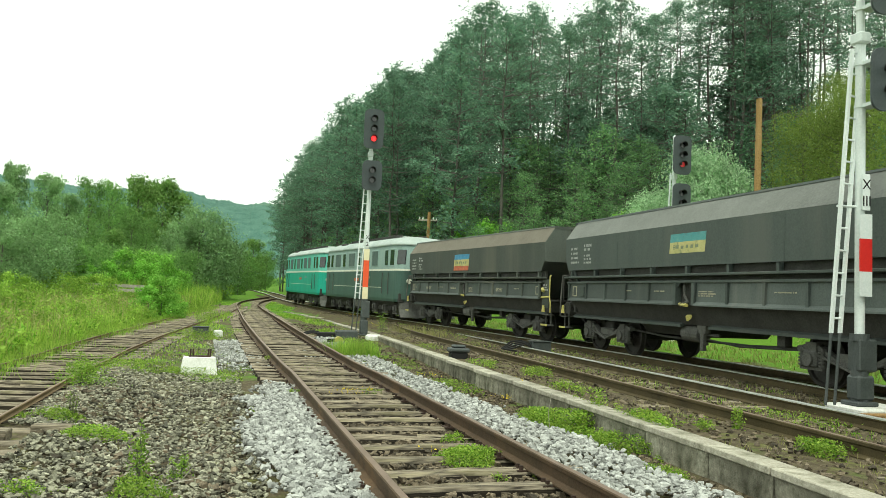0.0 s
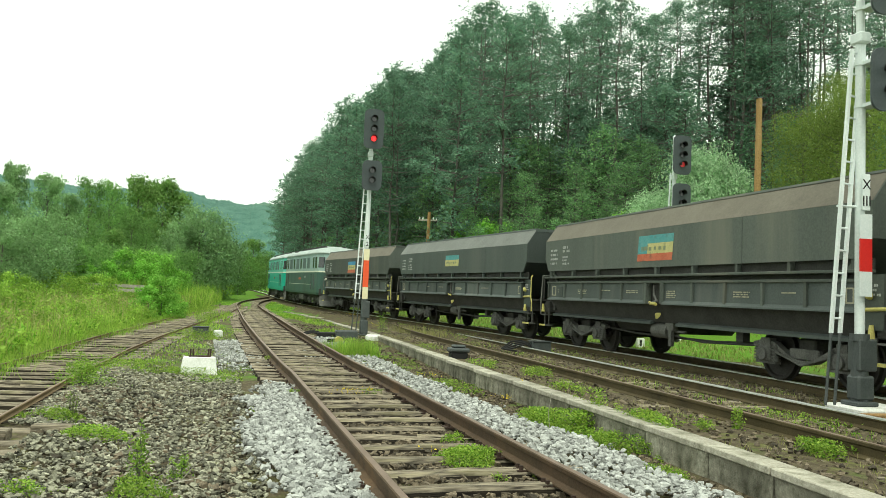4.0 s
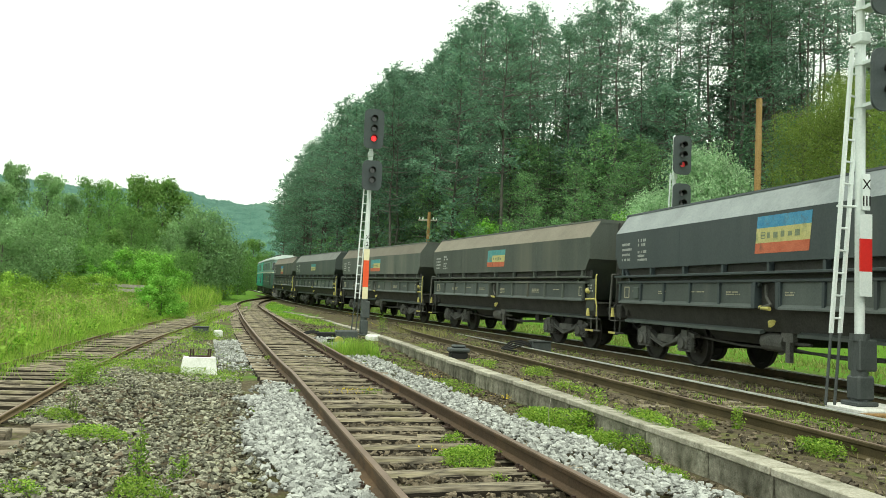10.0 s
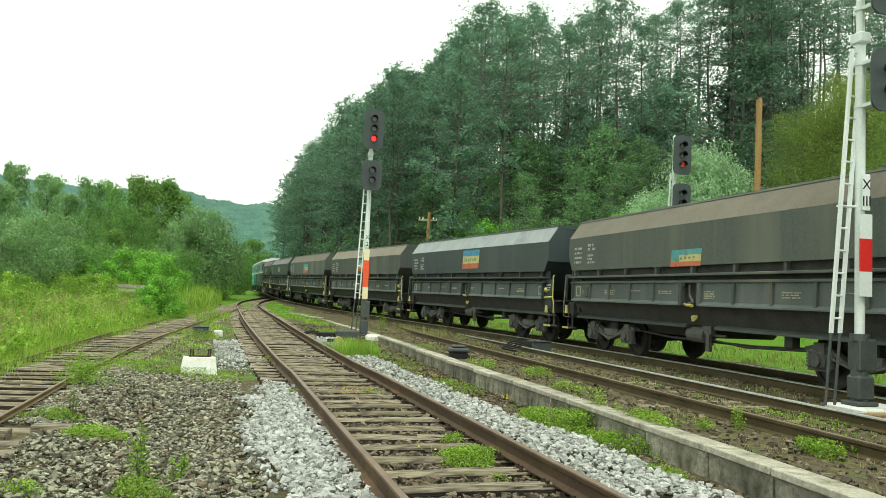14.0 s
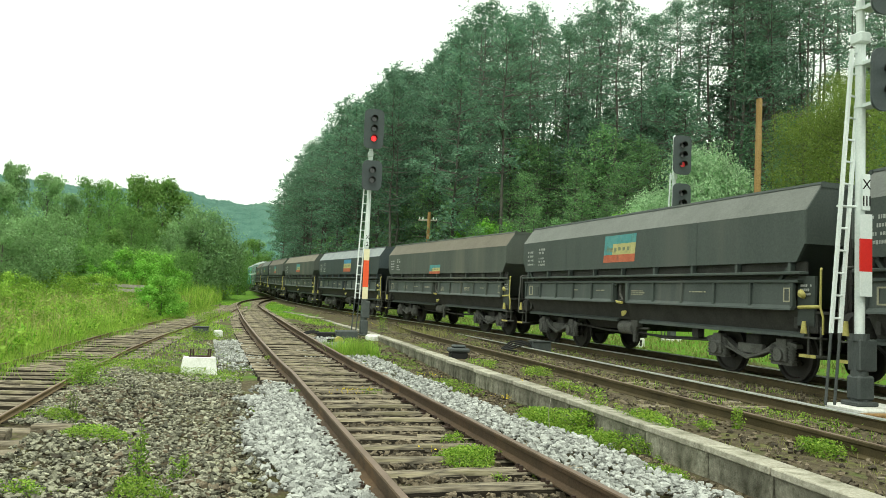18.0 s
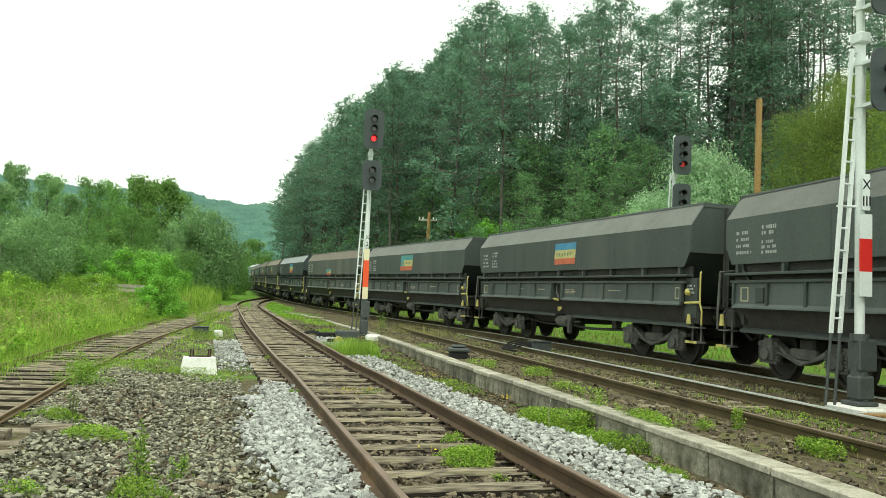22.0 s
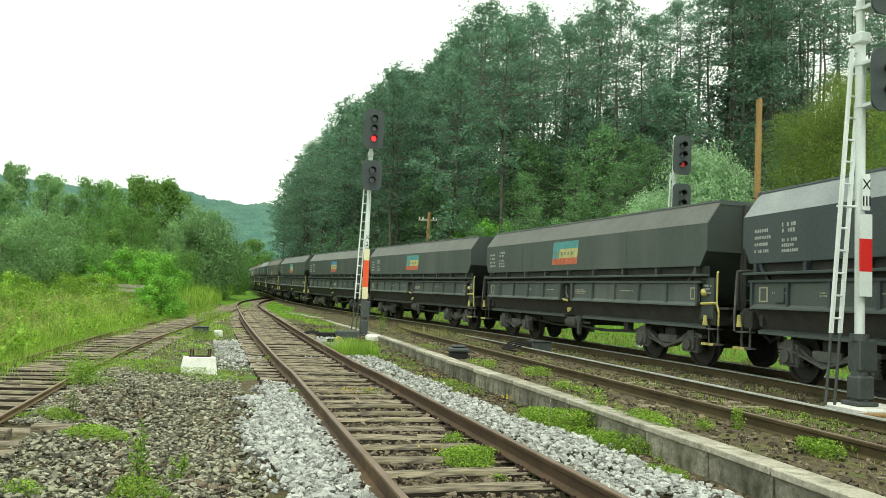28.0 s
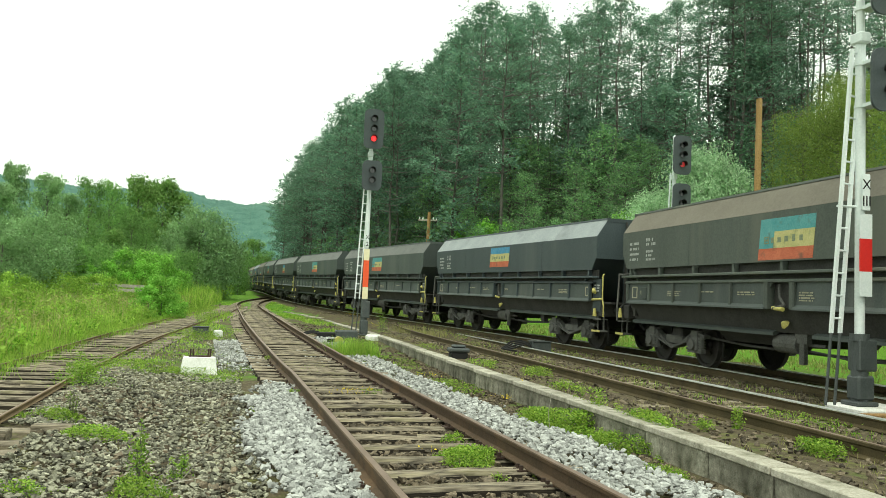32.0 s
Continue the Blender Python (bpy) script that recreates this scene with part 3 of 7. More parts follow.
# ---------------------------------------------------------------- kerb between the siding and the loop
def build_kerb():
    top = empty("retaining_kerb")
    tagged(top, "weathered concrete retaining kerb with stained joints beside the siding", "kerb", kind="structure")
    y, rnd = -14.0, random.Random(5)
    while y < 53:
        ln = rnd.uniform(0.95, 1.25) if y < 40 else 4.0
        y2 = y + ln * 0.965 - 0.012
        p, q = Vector((kerb_x(y), y, 0)), Vector((kerb_x(y2), y2, 0))
        a = math.degrees(math.atan2(q.y - p.y, q.x - p.x))
        c = (p + q) / 2
        ln2 = (q - p).length
        base = kerb_z(c.y)
        low = min(z1(c.y) - 0.4, base - 0.6)
        m = pose(c.x, c.y, base + rnd.uniform(-0.008, 0.008), rnd.uniform(-0.5, 0.5), rnd.uniform(-0.3, 0.3), a + rnd.uniform(-0.4, 0.4))
        bm = box(-ln2 / 2, ln2 / 2, -0.24, 0.0 + 0.02, -0.065, 0.0, 0.008)
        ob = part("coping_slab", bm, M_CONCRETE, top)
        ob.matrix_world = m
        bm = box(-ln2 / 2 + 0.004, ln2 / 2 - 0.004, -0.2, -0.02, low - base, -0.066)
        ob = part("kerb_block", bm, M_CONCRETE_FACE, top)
        ob.matrix_world = m
        y = y + ln * 0.965


build_kerb()

# ---------------------------------------------------------------- the train: hopper wagons
WAGON_LEN = 13.262
PIVOT = 4.12
WHEEL_R = 0.46


def curve_plate(points, y0, y1):
    """A band along (x, z) points, with the width y0 to y1 and 0.05 m thick."""
    bm = bmesh.new()
    top = [[bm.verts.new((x, y, z)) for y in (y0, y1)] for x, z in points]
    low = [[bm.verts.new((x, y, z - 0.07)) for y in (y0, y1)] for x, z in points]
    for i in range(len(points) - 1):
        for a, b in ((top, top), (low, low)):
            bm.faces.new((a[i][0], a[i][1], b[i + 1][1], b[i + 1][0]))
        for k in (0, 1):
            bm.faces.new((top[i][k], top[i + 1][k], low[i + 1][k], low[i][k]))
    for i in (0, -1):
        bm.faces.new((top[i][0], top[i][1], low[i][1], low[i][0]))
    bmesh.ops.recalc_face_normals(bm, faces=bm.faces)
    return bm


def lathe_wheel(bm, y, out):
    """A railway wheel in the x-z plane at y: hub, dished web, rim and flange."""
    prof = [(0.07, -0.07), (0.1, -0.07), (0.12, -0.02), (0.36, 0.0), (0.39, -0.06), (0.47, -0.065), (0.495, -0.05), (0.495, -0.03),
            (WHEEL_R + 0.003, -0.015), (WHEEL_R, 0.065), (0.4, 0.07), (0.38, 0.03), (0.13, 0.01), (0.11, 0.09), (0.0, 0.09)]
    seg = 24
    rings = []
    for k in range(seg):
        a = 2 * math.pi * k / seg
        rings.append([bm.verts.new((r * math.cos(a), y + out * w, r * math.sin(a))) for r, w in prof])
    for k in range(seg):
        a, b = rings[k], rings[(k + 1) % seg]
        for j in range(len(prof) - 1):
            bm.faces.new((a[j], a[j + 1], b[j + 1], b[j]))


def wheelset_mesh():
    bm = bmesh.new()
    lathe_wheel(bm, 0.75, 1)
    lathe_wheel(bm, -0.75, -1)
    add_tube(bm, (0, -1.0, 0), (0, 1.0, 0), 0.075, seg=12)
    for sgn in (-1, 1):
        for k in range(4):
            a = k * math.pi / 2
            add_box(bm, 0.2 * math.cos(a) - 0.03, 0.2 * math.cos(a) + 0.03, sgn * 0.79 - 0.012, sgn * 0.79 + 0.012, 0.2 * math.sin(a) - 0.03, 0.2 * math.sin(a) + 0.03)
    bmesh.ops.recalc_face_normals(bm, faces=bm.faces)
    return bm_mesh("wheelset", bm, M_WHEEL)


WHEELSET = wheelset_mesh()
MESHES = {}


def cached(name, build, mat, smooth=False):
    if name not in MESHES:
        MESHES[name] = bm_mesh(name.split("/")[0], build(), mat, smooth)
    return MESHES[name]


def freight_bogie(parent, x):
    """Two side frames dipping between the axle boxes, coil springs, bolster, two wheelsets."""
    b = empty("bogie")
    b.parent = parent
    b.location = (x, 0, 0)
    for sgn in (-1, 1):
        pts = [(-1.25, 0.66), (-1.05, 0.7), (-0.72, 0.68), (-0.5, 0.56), (-0.25, 0.44), (0, 0.4), (0.25, 0.44), (0.5, 0.56), (0.72, 0.68), (1.05, 0.7), (1.25, 0.66)]
        part("side_frame", cached(f"side_frame/{sgn}", lambda: curve_plate(pts, sgn * 0.93, sgn * 1.07), M_BOGIE), None, b)

        def extra():
            bm = bmesh.new()
            add_box(bm, -0.35, 0.35, sgn * 0.95, sgn * 1.05, 0.42, 0.6, 0.02)
            pp = [(-1.1, 0.62), (-0.6, 0.5), (0, 0.33), (0.6, 0.5), (1.1, 0.62)]
            for a, c in zip(pp, pp[1:]):
                add_tube(bm, (a[0], sgn * 1.09, a[1]), (c[0], sgn * 1.09, c[1]), 0.022, seg=6)
            return bm
        part("brake_rigging", cached(f"brake_rigging/{sgn}", extra, M_BOGIE), None, b)
        for ax in (-0.9, 0.9):
            def abox():
                bm = box(ax - 0.16, ax + 0.16, sgn * 0.94, sgn * 1.14, 0.33, 0.6, 0.03)
                add_tube(bm, (ax, sgn * 1.12, 0.46), (ax, sgn * 1.18, 0.46), 0.11, seg=14)
                add_box(bm, ax - 0.26, ax + 0.26, sgn * 0.97, sgn * 1.09, 0.29, 0.34)
                add_box(bm, ax - 0.12, ax + 0.12, sgn * 0.96, sgn * 1.1, 0.6, 0.74)
                return bm
            part("axle_box", cached(f"axle_box/{sgn}{ax}", abox, M_BOGIE), None, b)
            for dx in (-0.23, 0.23):
                def spring():
                    bm = bmesh.new()
                    for k in range(5):
                        z = 0.35 + k * 0.055
                        bmesh.ops.create_cone(bm, cap_ends=True, segments=12, radius1=0.075, radius2=0.075, depth=0.032,
                                              matrix=Matrix.Translation((ax + dx, sgn * 1.05, z + 0.016)))
                    add_tube(bm, (ax + dx, sgn * 1.05, 0.33), (ax + dx, sgn * 1.05, 0.64), 0.05, seg=8)
                    return bm
                part("coil_spring", cached(f"coil_spring/{sgn}{ax}{dx}", spring, M_BOGIE), None, b)
    part("bolster", cached("bolster", lambda: box(-0.2, 0.2, -0.98, 0.98, 0.5, 0.78, 0.03), M_UNDER), None, b)
    for ax in (-0.9, 0.9):
        w = new("wheelset", WHEELSET)
        w.parent = b
        w.location = (ax, 0, WHEEL_R)
        w.rotation_mode = "QUATERNION"
    return b


def bars(rows, y, t=0.004):
    """Lettering too small to read: bars (x, z, width, height) on a plane facing +y."""
    bm = bmesh.new()
    for x, z, w, h in rows:
        add_box(bm, x - w / 2, x + w / 2, y, y + t, z - h / 2, z + h / 2)
    return bm


def word_bars(x, z, w, lines, h, gap, rnd, y, break_=0.25):
    rows = []
    for k in range(lines):
        x1 = x
        end = x - w * rnd.uniform(0.7, 1.0)
        while x1 > end:
            ln = rnd.uniform(0.4, 0.8) * h
            rows.append((x1 - ln / 2, z - k * gap, ln, h * rnd.uniform(0.75, 1.0)))
            x1 -= ln + h * (0.3 if rnd.random() < 0.8 else rnd.uniform(0.8, 1.6))
    return rows


SIDE_Y, FOLD_Z, RIDGE_Z, RIDGE_Y, BODY_Z = 1.42, 2.9, 3.36, 1.1, 2.05
XF, XR = 5.92, -5.93


def hopper_wagon(paint, top_mat, key, label):
    w = empty("hopper_wagon")
    tagged(w, label, "freight wagon", "wagons of the coal train")
    c = lambda n, f, mat: part(n.split("/")[0], cached(n, f, mat), None, w)
    # body shell
    for sgn in (-1, 1):
        c(f"side_wall/{key}{sgn}", lambda: side_plate([(XR + 0.2, BODY_Z), (XR, 2.36), (XR, FOLD_Z), (XF, FOLD_Z), (XF, 2.36), (XF - 0.2, BODY_Z)], sgn * (SIDE_Y - 0.05), sgn * SIDE_Y), paint)
        c(f"end_panel/{key}{sgn}", lambda: side_plate([(XR + 0.26, 1.0), (XR - 0.12, 1.0), (XR - 0.12, 1.82), (XR + 0.26, 1.82)], sgn * 1.27, sgn * 1.32), paint)
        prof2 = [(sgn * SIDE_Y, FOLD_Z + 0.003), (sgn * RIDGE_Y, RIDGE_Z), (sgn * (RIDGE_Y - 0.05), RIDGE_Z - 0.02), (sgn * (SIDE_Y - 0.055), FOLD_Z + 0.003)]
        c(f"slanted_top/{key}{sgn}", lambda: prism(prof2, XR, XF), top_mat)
        prof3 = [(sgn * (RIDGE_Y + 0.025), RIDGE_Z - 0.012), (sgn * (RIDGE_Y + 0.01), RIDGE_Z + 0.03), (sgn * (RIDGE_Y - 0.05), RIDGE_Z + 0.03), (sgn * (RIDGE_Y - 0.06), RIDGE_Z - 0.03)]
        c(f"rim/{key}{sgn}", lambda: prism(prof3, XR - 0.03, XF + 0.03), paint)
        # recess with stanchions, ledge and lower rail
        c(f"recess_plate/{sgn}", lambda: box(XR + 0.12, XF - 0.12, min(sgn * 1.24, sgn * 1.3), max(sgn * 1.24, sgn * 1.3), 1.28, 2.06), M_UNDER)
        for k in range(9):
            x = XF - 0.35 - k * 1.39
            c(f"stanchion/{key}{sgn}{k}", lambda: box(x - 0.035, x + 0.035, min(sgn * 1.3, sgn * 1.41), max(sgn * 1.3, sgn * 1.41), 1.88, 2.052, 0.008), paint)
        lo, hi = sorted((sgn * 1.28, sgn * 1.47))
        c(f"ledge/{key}{sgn}", lambda: box(XR + 0.06, XF - 0.04, lo, hi, 1.84, 1.89, 0.008), paint)
        lo2, hi2 = sorted((sgn * 1.29, sgn * 1.43))
        c(f"lower_rail/{key}{sgn}", lambda: box(XR + 0.15, XF - 0.15, lo2, hi2, 1.7, 1.755, 0.01), paint)
        # discharge flaps in two lengths, ribbed, with a lip below
        for pi, (a, b) in enumerate(((0.4, XF - 0.28), (XR + 0.28, -0.34))):
            def flap():
                pr = [(sgn * 1.39, 1.7), (sgn * 1.4, 1.33), (sgn * 1.455, 1.275), (sgn * 1.46, 1.245), (sgn * 1.38, 1.245), (sgn * 1.34, 1.3), (sgn * 1.34, 1.7)]
                return prism(pr, a, b)
            f = c(f"discharge_flap/{sgn}{pi}", flap, M_PANEL)

            n = 5
            for k in range(n + 1):
                x = a + (b - a) * k / n
                l3, h3 = sorted((sgn * 1.385, sgn * 1.44))
                part("flap_rib", cached(f"flap_rib/{key}{sgn}{pi}{k}", lambda: box(x - 0.03, x + 0.03, l3, h3, 1.3, 1.7), paint), None, f)
        # posts and gussets round the middle opening, weld seams
        lo5, hi5 = sorted((sgn * 1.3, sgn * 1.45))
        for x, dx in ((0.36, -0.14), (-0.3, 0.14)):
            c(f"middle_post/{key}{sgn}{x}", lambda: box(x - 0.045, x + 0.045, lo5, hi5, 1.25, 1.7, 0.006), paint)
            lo6, hi6 = sorted((sgn * 1.36, sgn * 1.4))
            c(f"gusset/{key}{sgn}{x}", lambda: side_plate([(x, 1.699), (x + dx, 1.699), (x, 1.56)], lo6, hi6), paint)
        for x in (2.95, -2.95):
            lo7, hi7 = sorted((sgn * (SIDE_Y - 0.01), sgn * (SIDE_Y + 0.004)))
            c(f"weld_seam/{key}{sgn}{x}", lambda: box(x - 0.012, x + 0.012, lo7, hi7, BODY_Z + 0.01, FOLD_Z - 0.005), paint)
        # chute and skirt
        c(f"chute/{sgn}", lambda: prism([(sgn * 1.33, 1.27), (sgn * 1.14, 0.86), (sgn * 1.08, 0.86), (sgn * 1.26, 1.27)], XR + 0.2, XF - 0.2), M_UNDER)
        for pi, (a, b) in enumerate(((0.45, XF - 0.2), (XR + 0.2, -0.55))):
            c(f"skirt/{sgn}{pi}", lambda: prism([(sgn * 1.13, 0.9), (sgn * 1.235, 0.855), (sgn * 1.235, 0.8), (sgn * 1.2, 0.8), (sgn * 1.1, 0.84)], a, b), M_PANEL)
        c(f"flap_lever/{sgn}", lambda: pipe([(0.12, sgn * 1.36, 1.66), (0.05, sgn * 1.4, 1.45), (-0.1, sgn * 1.42, 1.32), (0.2, sgn * 1.42, 1.26)], 0.025, 6), M_BOGIE)
        c(f"flap_latch/{sgn}", lambda: add_tube(tube((0.22, sgn * 1.4, 1.27), (-0.1, sgn * 1.44, 1.25), 0.035, seg=8), (0.02, sgn * 1.3, 1.0), (0.02, sgn * 1.36, 1.04), 0.085, 0.03, seg=7), M_YELLOW)
    c(f"ridge_rib/{key}", lambda: box(-0.04, 0.04, -1.05, 1.05, 3.2, 3.3), paint)
    c("hopper_floor", lambda: prism([(-1.3, 2.05), (0, 2.35), (1.3, 2.05), (1.2, 1.95), (-1.2, 1.95)], XR + 0.5, XF - 0.5), M_COAL)
    for e in (1, -1):
        xe = XF if e > 0 else XR
        def endp():
            q = SIDE_Y - 0.003
            pr = [(-q, 2.34), (q, 2.34), (q, FOLD_Z - 0.002), (RIDGE_Y - 0.003, RIDGE_Z - 0.004), (-RIDGE_Y + 0.003, RIDGE_Z - 0.004), (-q, FOLD_Z - 0.002)]
            return prism(pr, xe + e * 0.002, xe + e * 0.03)
        c(f"end_plate/{key}{e}", endp, paint)
        def slope():
            bm = bmesh.new()
            q = [(xe - e * 0.005, 2.35), (xe - e * 1.1, 1.3), (xe - e * 1.16, 1.32), (xe - e * 0.07, 2.37)]
            a = [bm.verts.new((x, -1.36, z)) for x, z in q]
            b = [bm.verts.new((x, 1.36, z)) for x, z in q]
            for i in range(4):
                bm.faces.new((a[i], a[(i + 1) % 4], b[(i + 1) % 4], b[i]))
            bm.faces.new(a)
            bm.faces.new(b[::-1])
            bmesh.ops.recalc_face_normals(bm, faces=bm.faces)
            return bm
        c(f"end_slope/{key}{e}", slope, paint)
        c(f"end_rim/{key}{e}", lambda: box(min(xe - 0.04, xe + e * 0.03), max(xe - 0.04, xe + e * 0.03), -1.14, 1.14, RIDGE_Z - 0.07, RIDGE_Z + 0.02), paint)
        # corner posts that carry the end, ladder, platform, buffer beam
        for sgn in (-1, 1):
            c(f"corner_post/{key}{e}{sgn}", lambda: box(xe - e * 0.35 - 0.05, xe - e * 0.35 + 0.05, sgn * 1.22 - 0.05, sgn * 1.22 + 0.05, 0.95, 2.3), M_UNDER)
            c(f"end_stanchion/{key}{e}{sgn}", lambda: box(xe + e * 0.02 - 0.03, xe + e * 0.02 + 0.03, sgn * 0.55 - 0.05, sgn * 0.55 + 0.05, 1.0, RIDGE_Z - 0.05), paint)
            c(f"buffer/{e}{sgn}", lambda: add_tube(tube((xe + e * 0.15, sgn * 0.875, 1.04), (xe + e * 0.55, sgn * 0.875, 1.04), 0.1, seg=14), (xe + e * 0.55, sgn * 0.875, 1.04), (xe + e * 0.68, sgn * 0.875, 1.04), 0.19, 0.22, seg=18), M_UNDER)
            c(f"corner_step/{e}{sgn}", lambda: add_box(add_box(add_box(box(xe + e * 0.1 - 0.17, xe + e * 0.1 + 0.17, sgn * 1.3 - 0.12, sgn * 1.3 + 0.12, 0.5, 0.535), xe + e * 0.1 - 0.17, xe + e * 0.1 + 0.17, sgn * 1.3 - 0.1, sgn * 1.3 + 0.1, 0.8, 0.825), xe + e * 0.1 - 0.15, xe + e * 0.1 - 0.12, sgn * 1.28 - 0.01, sgn * 1.28 + 0.02, 0.5, 1.0), xe + e * 0.1 + 0.12, xe + e * 0.1 + 0.15, sgn * 1.28 - 0.01, sgn * 1.28 + 0.02, 0.5, 1.0), M_BOGIE)
            c(f"step_edge/{e}{sgn}", lambda: box(xe + e * 0.1 - 0.18, xe + e * 0.1 + 0.18, min(sgn * 1.42, sgn * 1.44), max(sgn * 1.42, sgn * 1.44), 0.495, 0.545), M_YELLOW)
        c(f"buffer_beam/{e}", lambda: box(min(xe - e * 0.1, xe + e * 0.16), max(xe - e * 0.1, xe + e * 0.16), -1.3, 1.3, 0.88, 1.2, 0.02), M_UNDER)
        c(f"draw_hook/{e}", lambda: pipe([(xe + e * 0.16, 0, 1.02), (xe + e * 0.5, 0, 1.02), (xe + e * 0.62, 0, 0.82), (xe + e * 0.7, 0, 1.0)], 0.045, 8), M_UNDER)
        c(f"brake_hose/{e}", lambda: pipe([(xe + e * 0.16, 0.35, 0.95), (xe + e * 0.4, 0.36, 0.75), (xe + e * 0.55, 0.3, 0.6), (xe + e * 0.68, 0.25, 0.72)], 0.03, 6), M_BLACK)
    # rear platform with ladder and railing; yellow fittings at the rear corner
    c("platform", lambda: box(XR - 0.55, XR + 0.9, -1.3, 1.3, 1.2, 1.245), M_UNDER)
    c("ladder", lambda: ladder_mesh(XR - 0.12, 0.3, 0.62, 1.2, 3.3), M_UNDER)
    for sgn in (-1, 1):
        c(f"handrail/{sgn}", lambda: pipe([(XR - 0.3, sgn * 1.36, 1.93), (XR - 0.36, sgn * 1.42, 1.9), (XR - 0.36, sgn * 1.42, 1.3), (XR - 0.42, sgn * 1.42, 1.15), (XR - 0.42, sgn * 1.42, 0.88)], 0.018, 8), M_YELLOW)
        c(f"platform_railing/{sgn}", lambda: pipe([(XR - 0.5, sgn * 0.2, 1.24), (XR - 0.5, sgn * 0.2, 1.95), (XR - 0.5, sgn * 1.05, 1.95), (XR - 0.5, sgn * 1.05, 1.24)], 0.022, 6), M_UNDER)
        c(f"corner_lever/{sgn}", lambda: add_tube(add_tube(tube((XR + 0.15, sgn * 1.4, 1.3), (XR - 0.36, sgn * 1.42, 1.32), 0.028, seg=8), (XR + 0.1, sgn * 1.38, 1.52), (XR + 0.1, sgn * 1.43, 1.5), 0.085, 0.04, seg=9), (XR + 0.02, sgn * 1.4, 1.08), (XR + 0.02, sgn * 1.4, 0.88), 0.03, 0.055, seg=9), M_YELLOW)
        c(f"front_handrail/{sgn}", lambda: pipe([(XF + 0.25, sgn * 1.05, 1.95), (XF + 0.3, sgn * 1.36, 1.92), (XF + 0.3, sgn * 1.4, 1.2), (XF + 0.3, sgn * 1.4, 0.82)], 0.022, 8), M_BOGIE)
        c(f"brake_plate/{sgn}", lambda: tube((XF + 0.18, sgn * 1.38, 1.12), (XF + 0.18, sgn * 1.38, 0.9), 0.03, 0.05, seg=8), M_YELLOW)
    # underframe
    c("centre_sill", lambda: box(XR, XF, -0.32, 0.32, 0.78, 1.1), M_UNDER)
    c("belly", lambda: prism([(-1.1, 0.9), (1.1, 0.9), (0.8, 0.6), (-0.8, 0.6)], 0.35, 2.5), M_UNDER)
    c("brake_cylinder", lambda: add_tube(tube((0.55, 1.0, 0.68), (-0.05, 1.0, 0.68), 0.17, seg=16), (-0.05, 1.0, 0.68), (-0.6, 1.0, 0.68), 0.03, seg=6), M_BOGIE)
    c("hanger", lambda: add_box(box(-0.22, -0.1, 1.05, 1.12, 0.36, 0.95), -0.3, 0.0, 1.04, 1.13, 0.7, 0.86), M_BOGIE)
    c("air_pipe", lambda: pipe([(3.0, 0.9, 0.62), (1.5, 0.95, 0.55), (-1.5, 0.95, 0.55), (-3.0, 0.9, 0.62)], 0.025, 6), M_UNDER)
    c("tow_eye", lambda: box(-2.6, -2.4, 0.95, 1.1, 0.62, 0.84), M_UNDER)
    c("brake_rod", lambda: pipe([(0.0, 1.02, 0.6), (-1.2, 1.0, 0.52), (-2.9, 0.98, 0.58)], 0.02, 6), M_UNDER)
    c("warning_sign", lambda: warning_triangle(), M_YELLOW)
    rnd = random.Random(key)
    rows = word_bars(XF - 0.35, 2.62, 0.5, 4, 0.062, 0.12, rnd, 0) + word_bars(XF - 1.15, 2.68, 0.42, 2, 0.075, 0.1, rnd, 0) + word_bars(XF - 1.15, 2.42, 0.45, 3, 0.06, 0.09, rnd, 0)
    part("markings", cached(f"markings/{key}", lambda: bars(rows, SIDE_Y + 0.001), M_MARK), None, w, "rows of small white lettering")["kind"] = "stuff"
    rows2 = []
    for x in (4.75, 3.5, 2.2, 0.95, -0.75, -3.0, -4.3):
        if rnd.random() < 0.85:
            rows2 += word_bars(x + 0.3, 1.53, rnd.uniform(0.3, 0.65), rnd.randint(1, 4), 0.026, 0.042, rnd, 0)
    rows2 += [(XF - 0.5, 1.5, 0.04, 0.26), (XF - 0.72, 1.5, 0.04, 0.26), (XF - 0.61, 1.62, 0.2, 0.025), (XF - 0.61, 1.38, 0.2, 0.025)]
    rows2 += [(XR + 0.5, 1.5, 0.03, 0.24), (XR + 0.36, 1.5, 0.03, 0.24), (XR + 0.43, 1.61, 0.15, 0.025), (XR + 0.43, 1.39, 0.15, 0.025)]
    part("panel_markings", cached(f"panel_markings/{key}", lambda: bars(rows2, 1.4005), M_MARK_TAN if rnd.random() < 0.5 else M_MARK), None, w, "faded lettering on the flaps")["kind"] = "stuff"
    rows3 = word_bars(XR + 0.2, 1.66, 0.26, 3, 0.045, 0.07, rnd, 0)
    part("end_markings", cached(f"end_markings/{key}", lambda: bars(rows3, 1.3205), M_MARK), None, w, "small white lettering on the end panel")["kind"] = "stuff"
    part("document_box", cached("document_box", lambda: box(XF - 1.22, XF - 0.98, 1.39, 1.43, 1.36, 1.62, 0.01), M_WAGON), None, w)
    for x in (PIVOT, -PIVOT):
        freight_bogie(w, x)
    return w


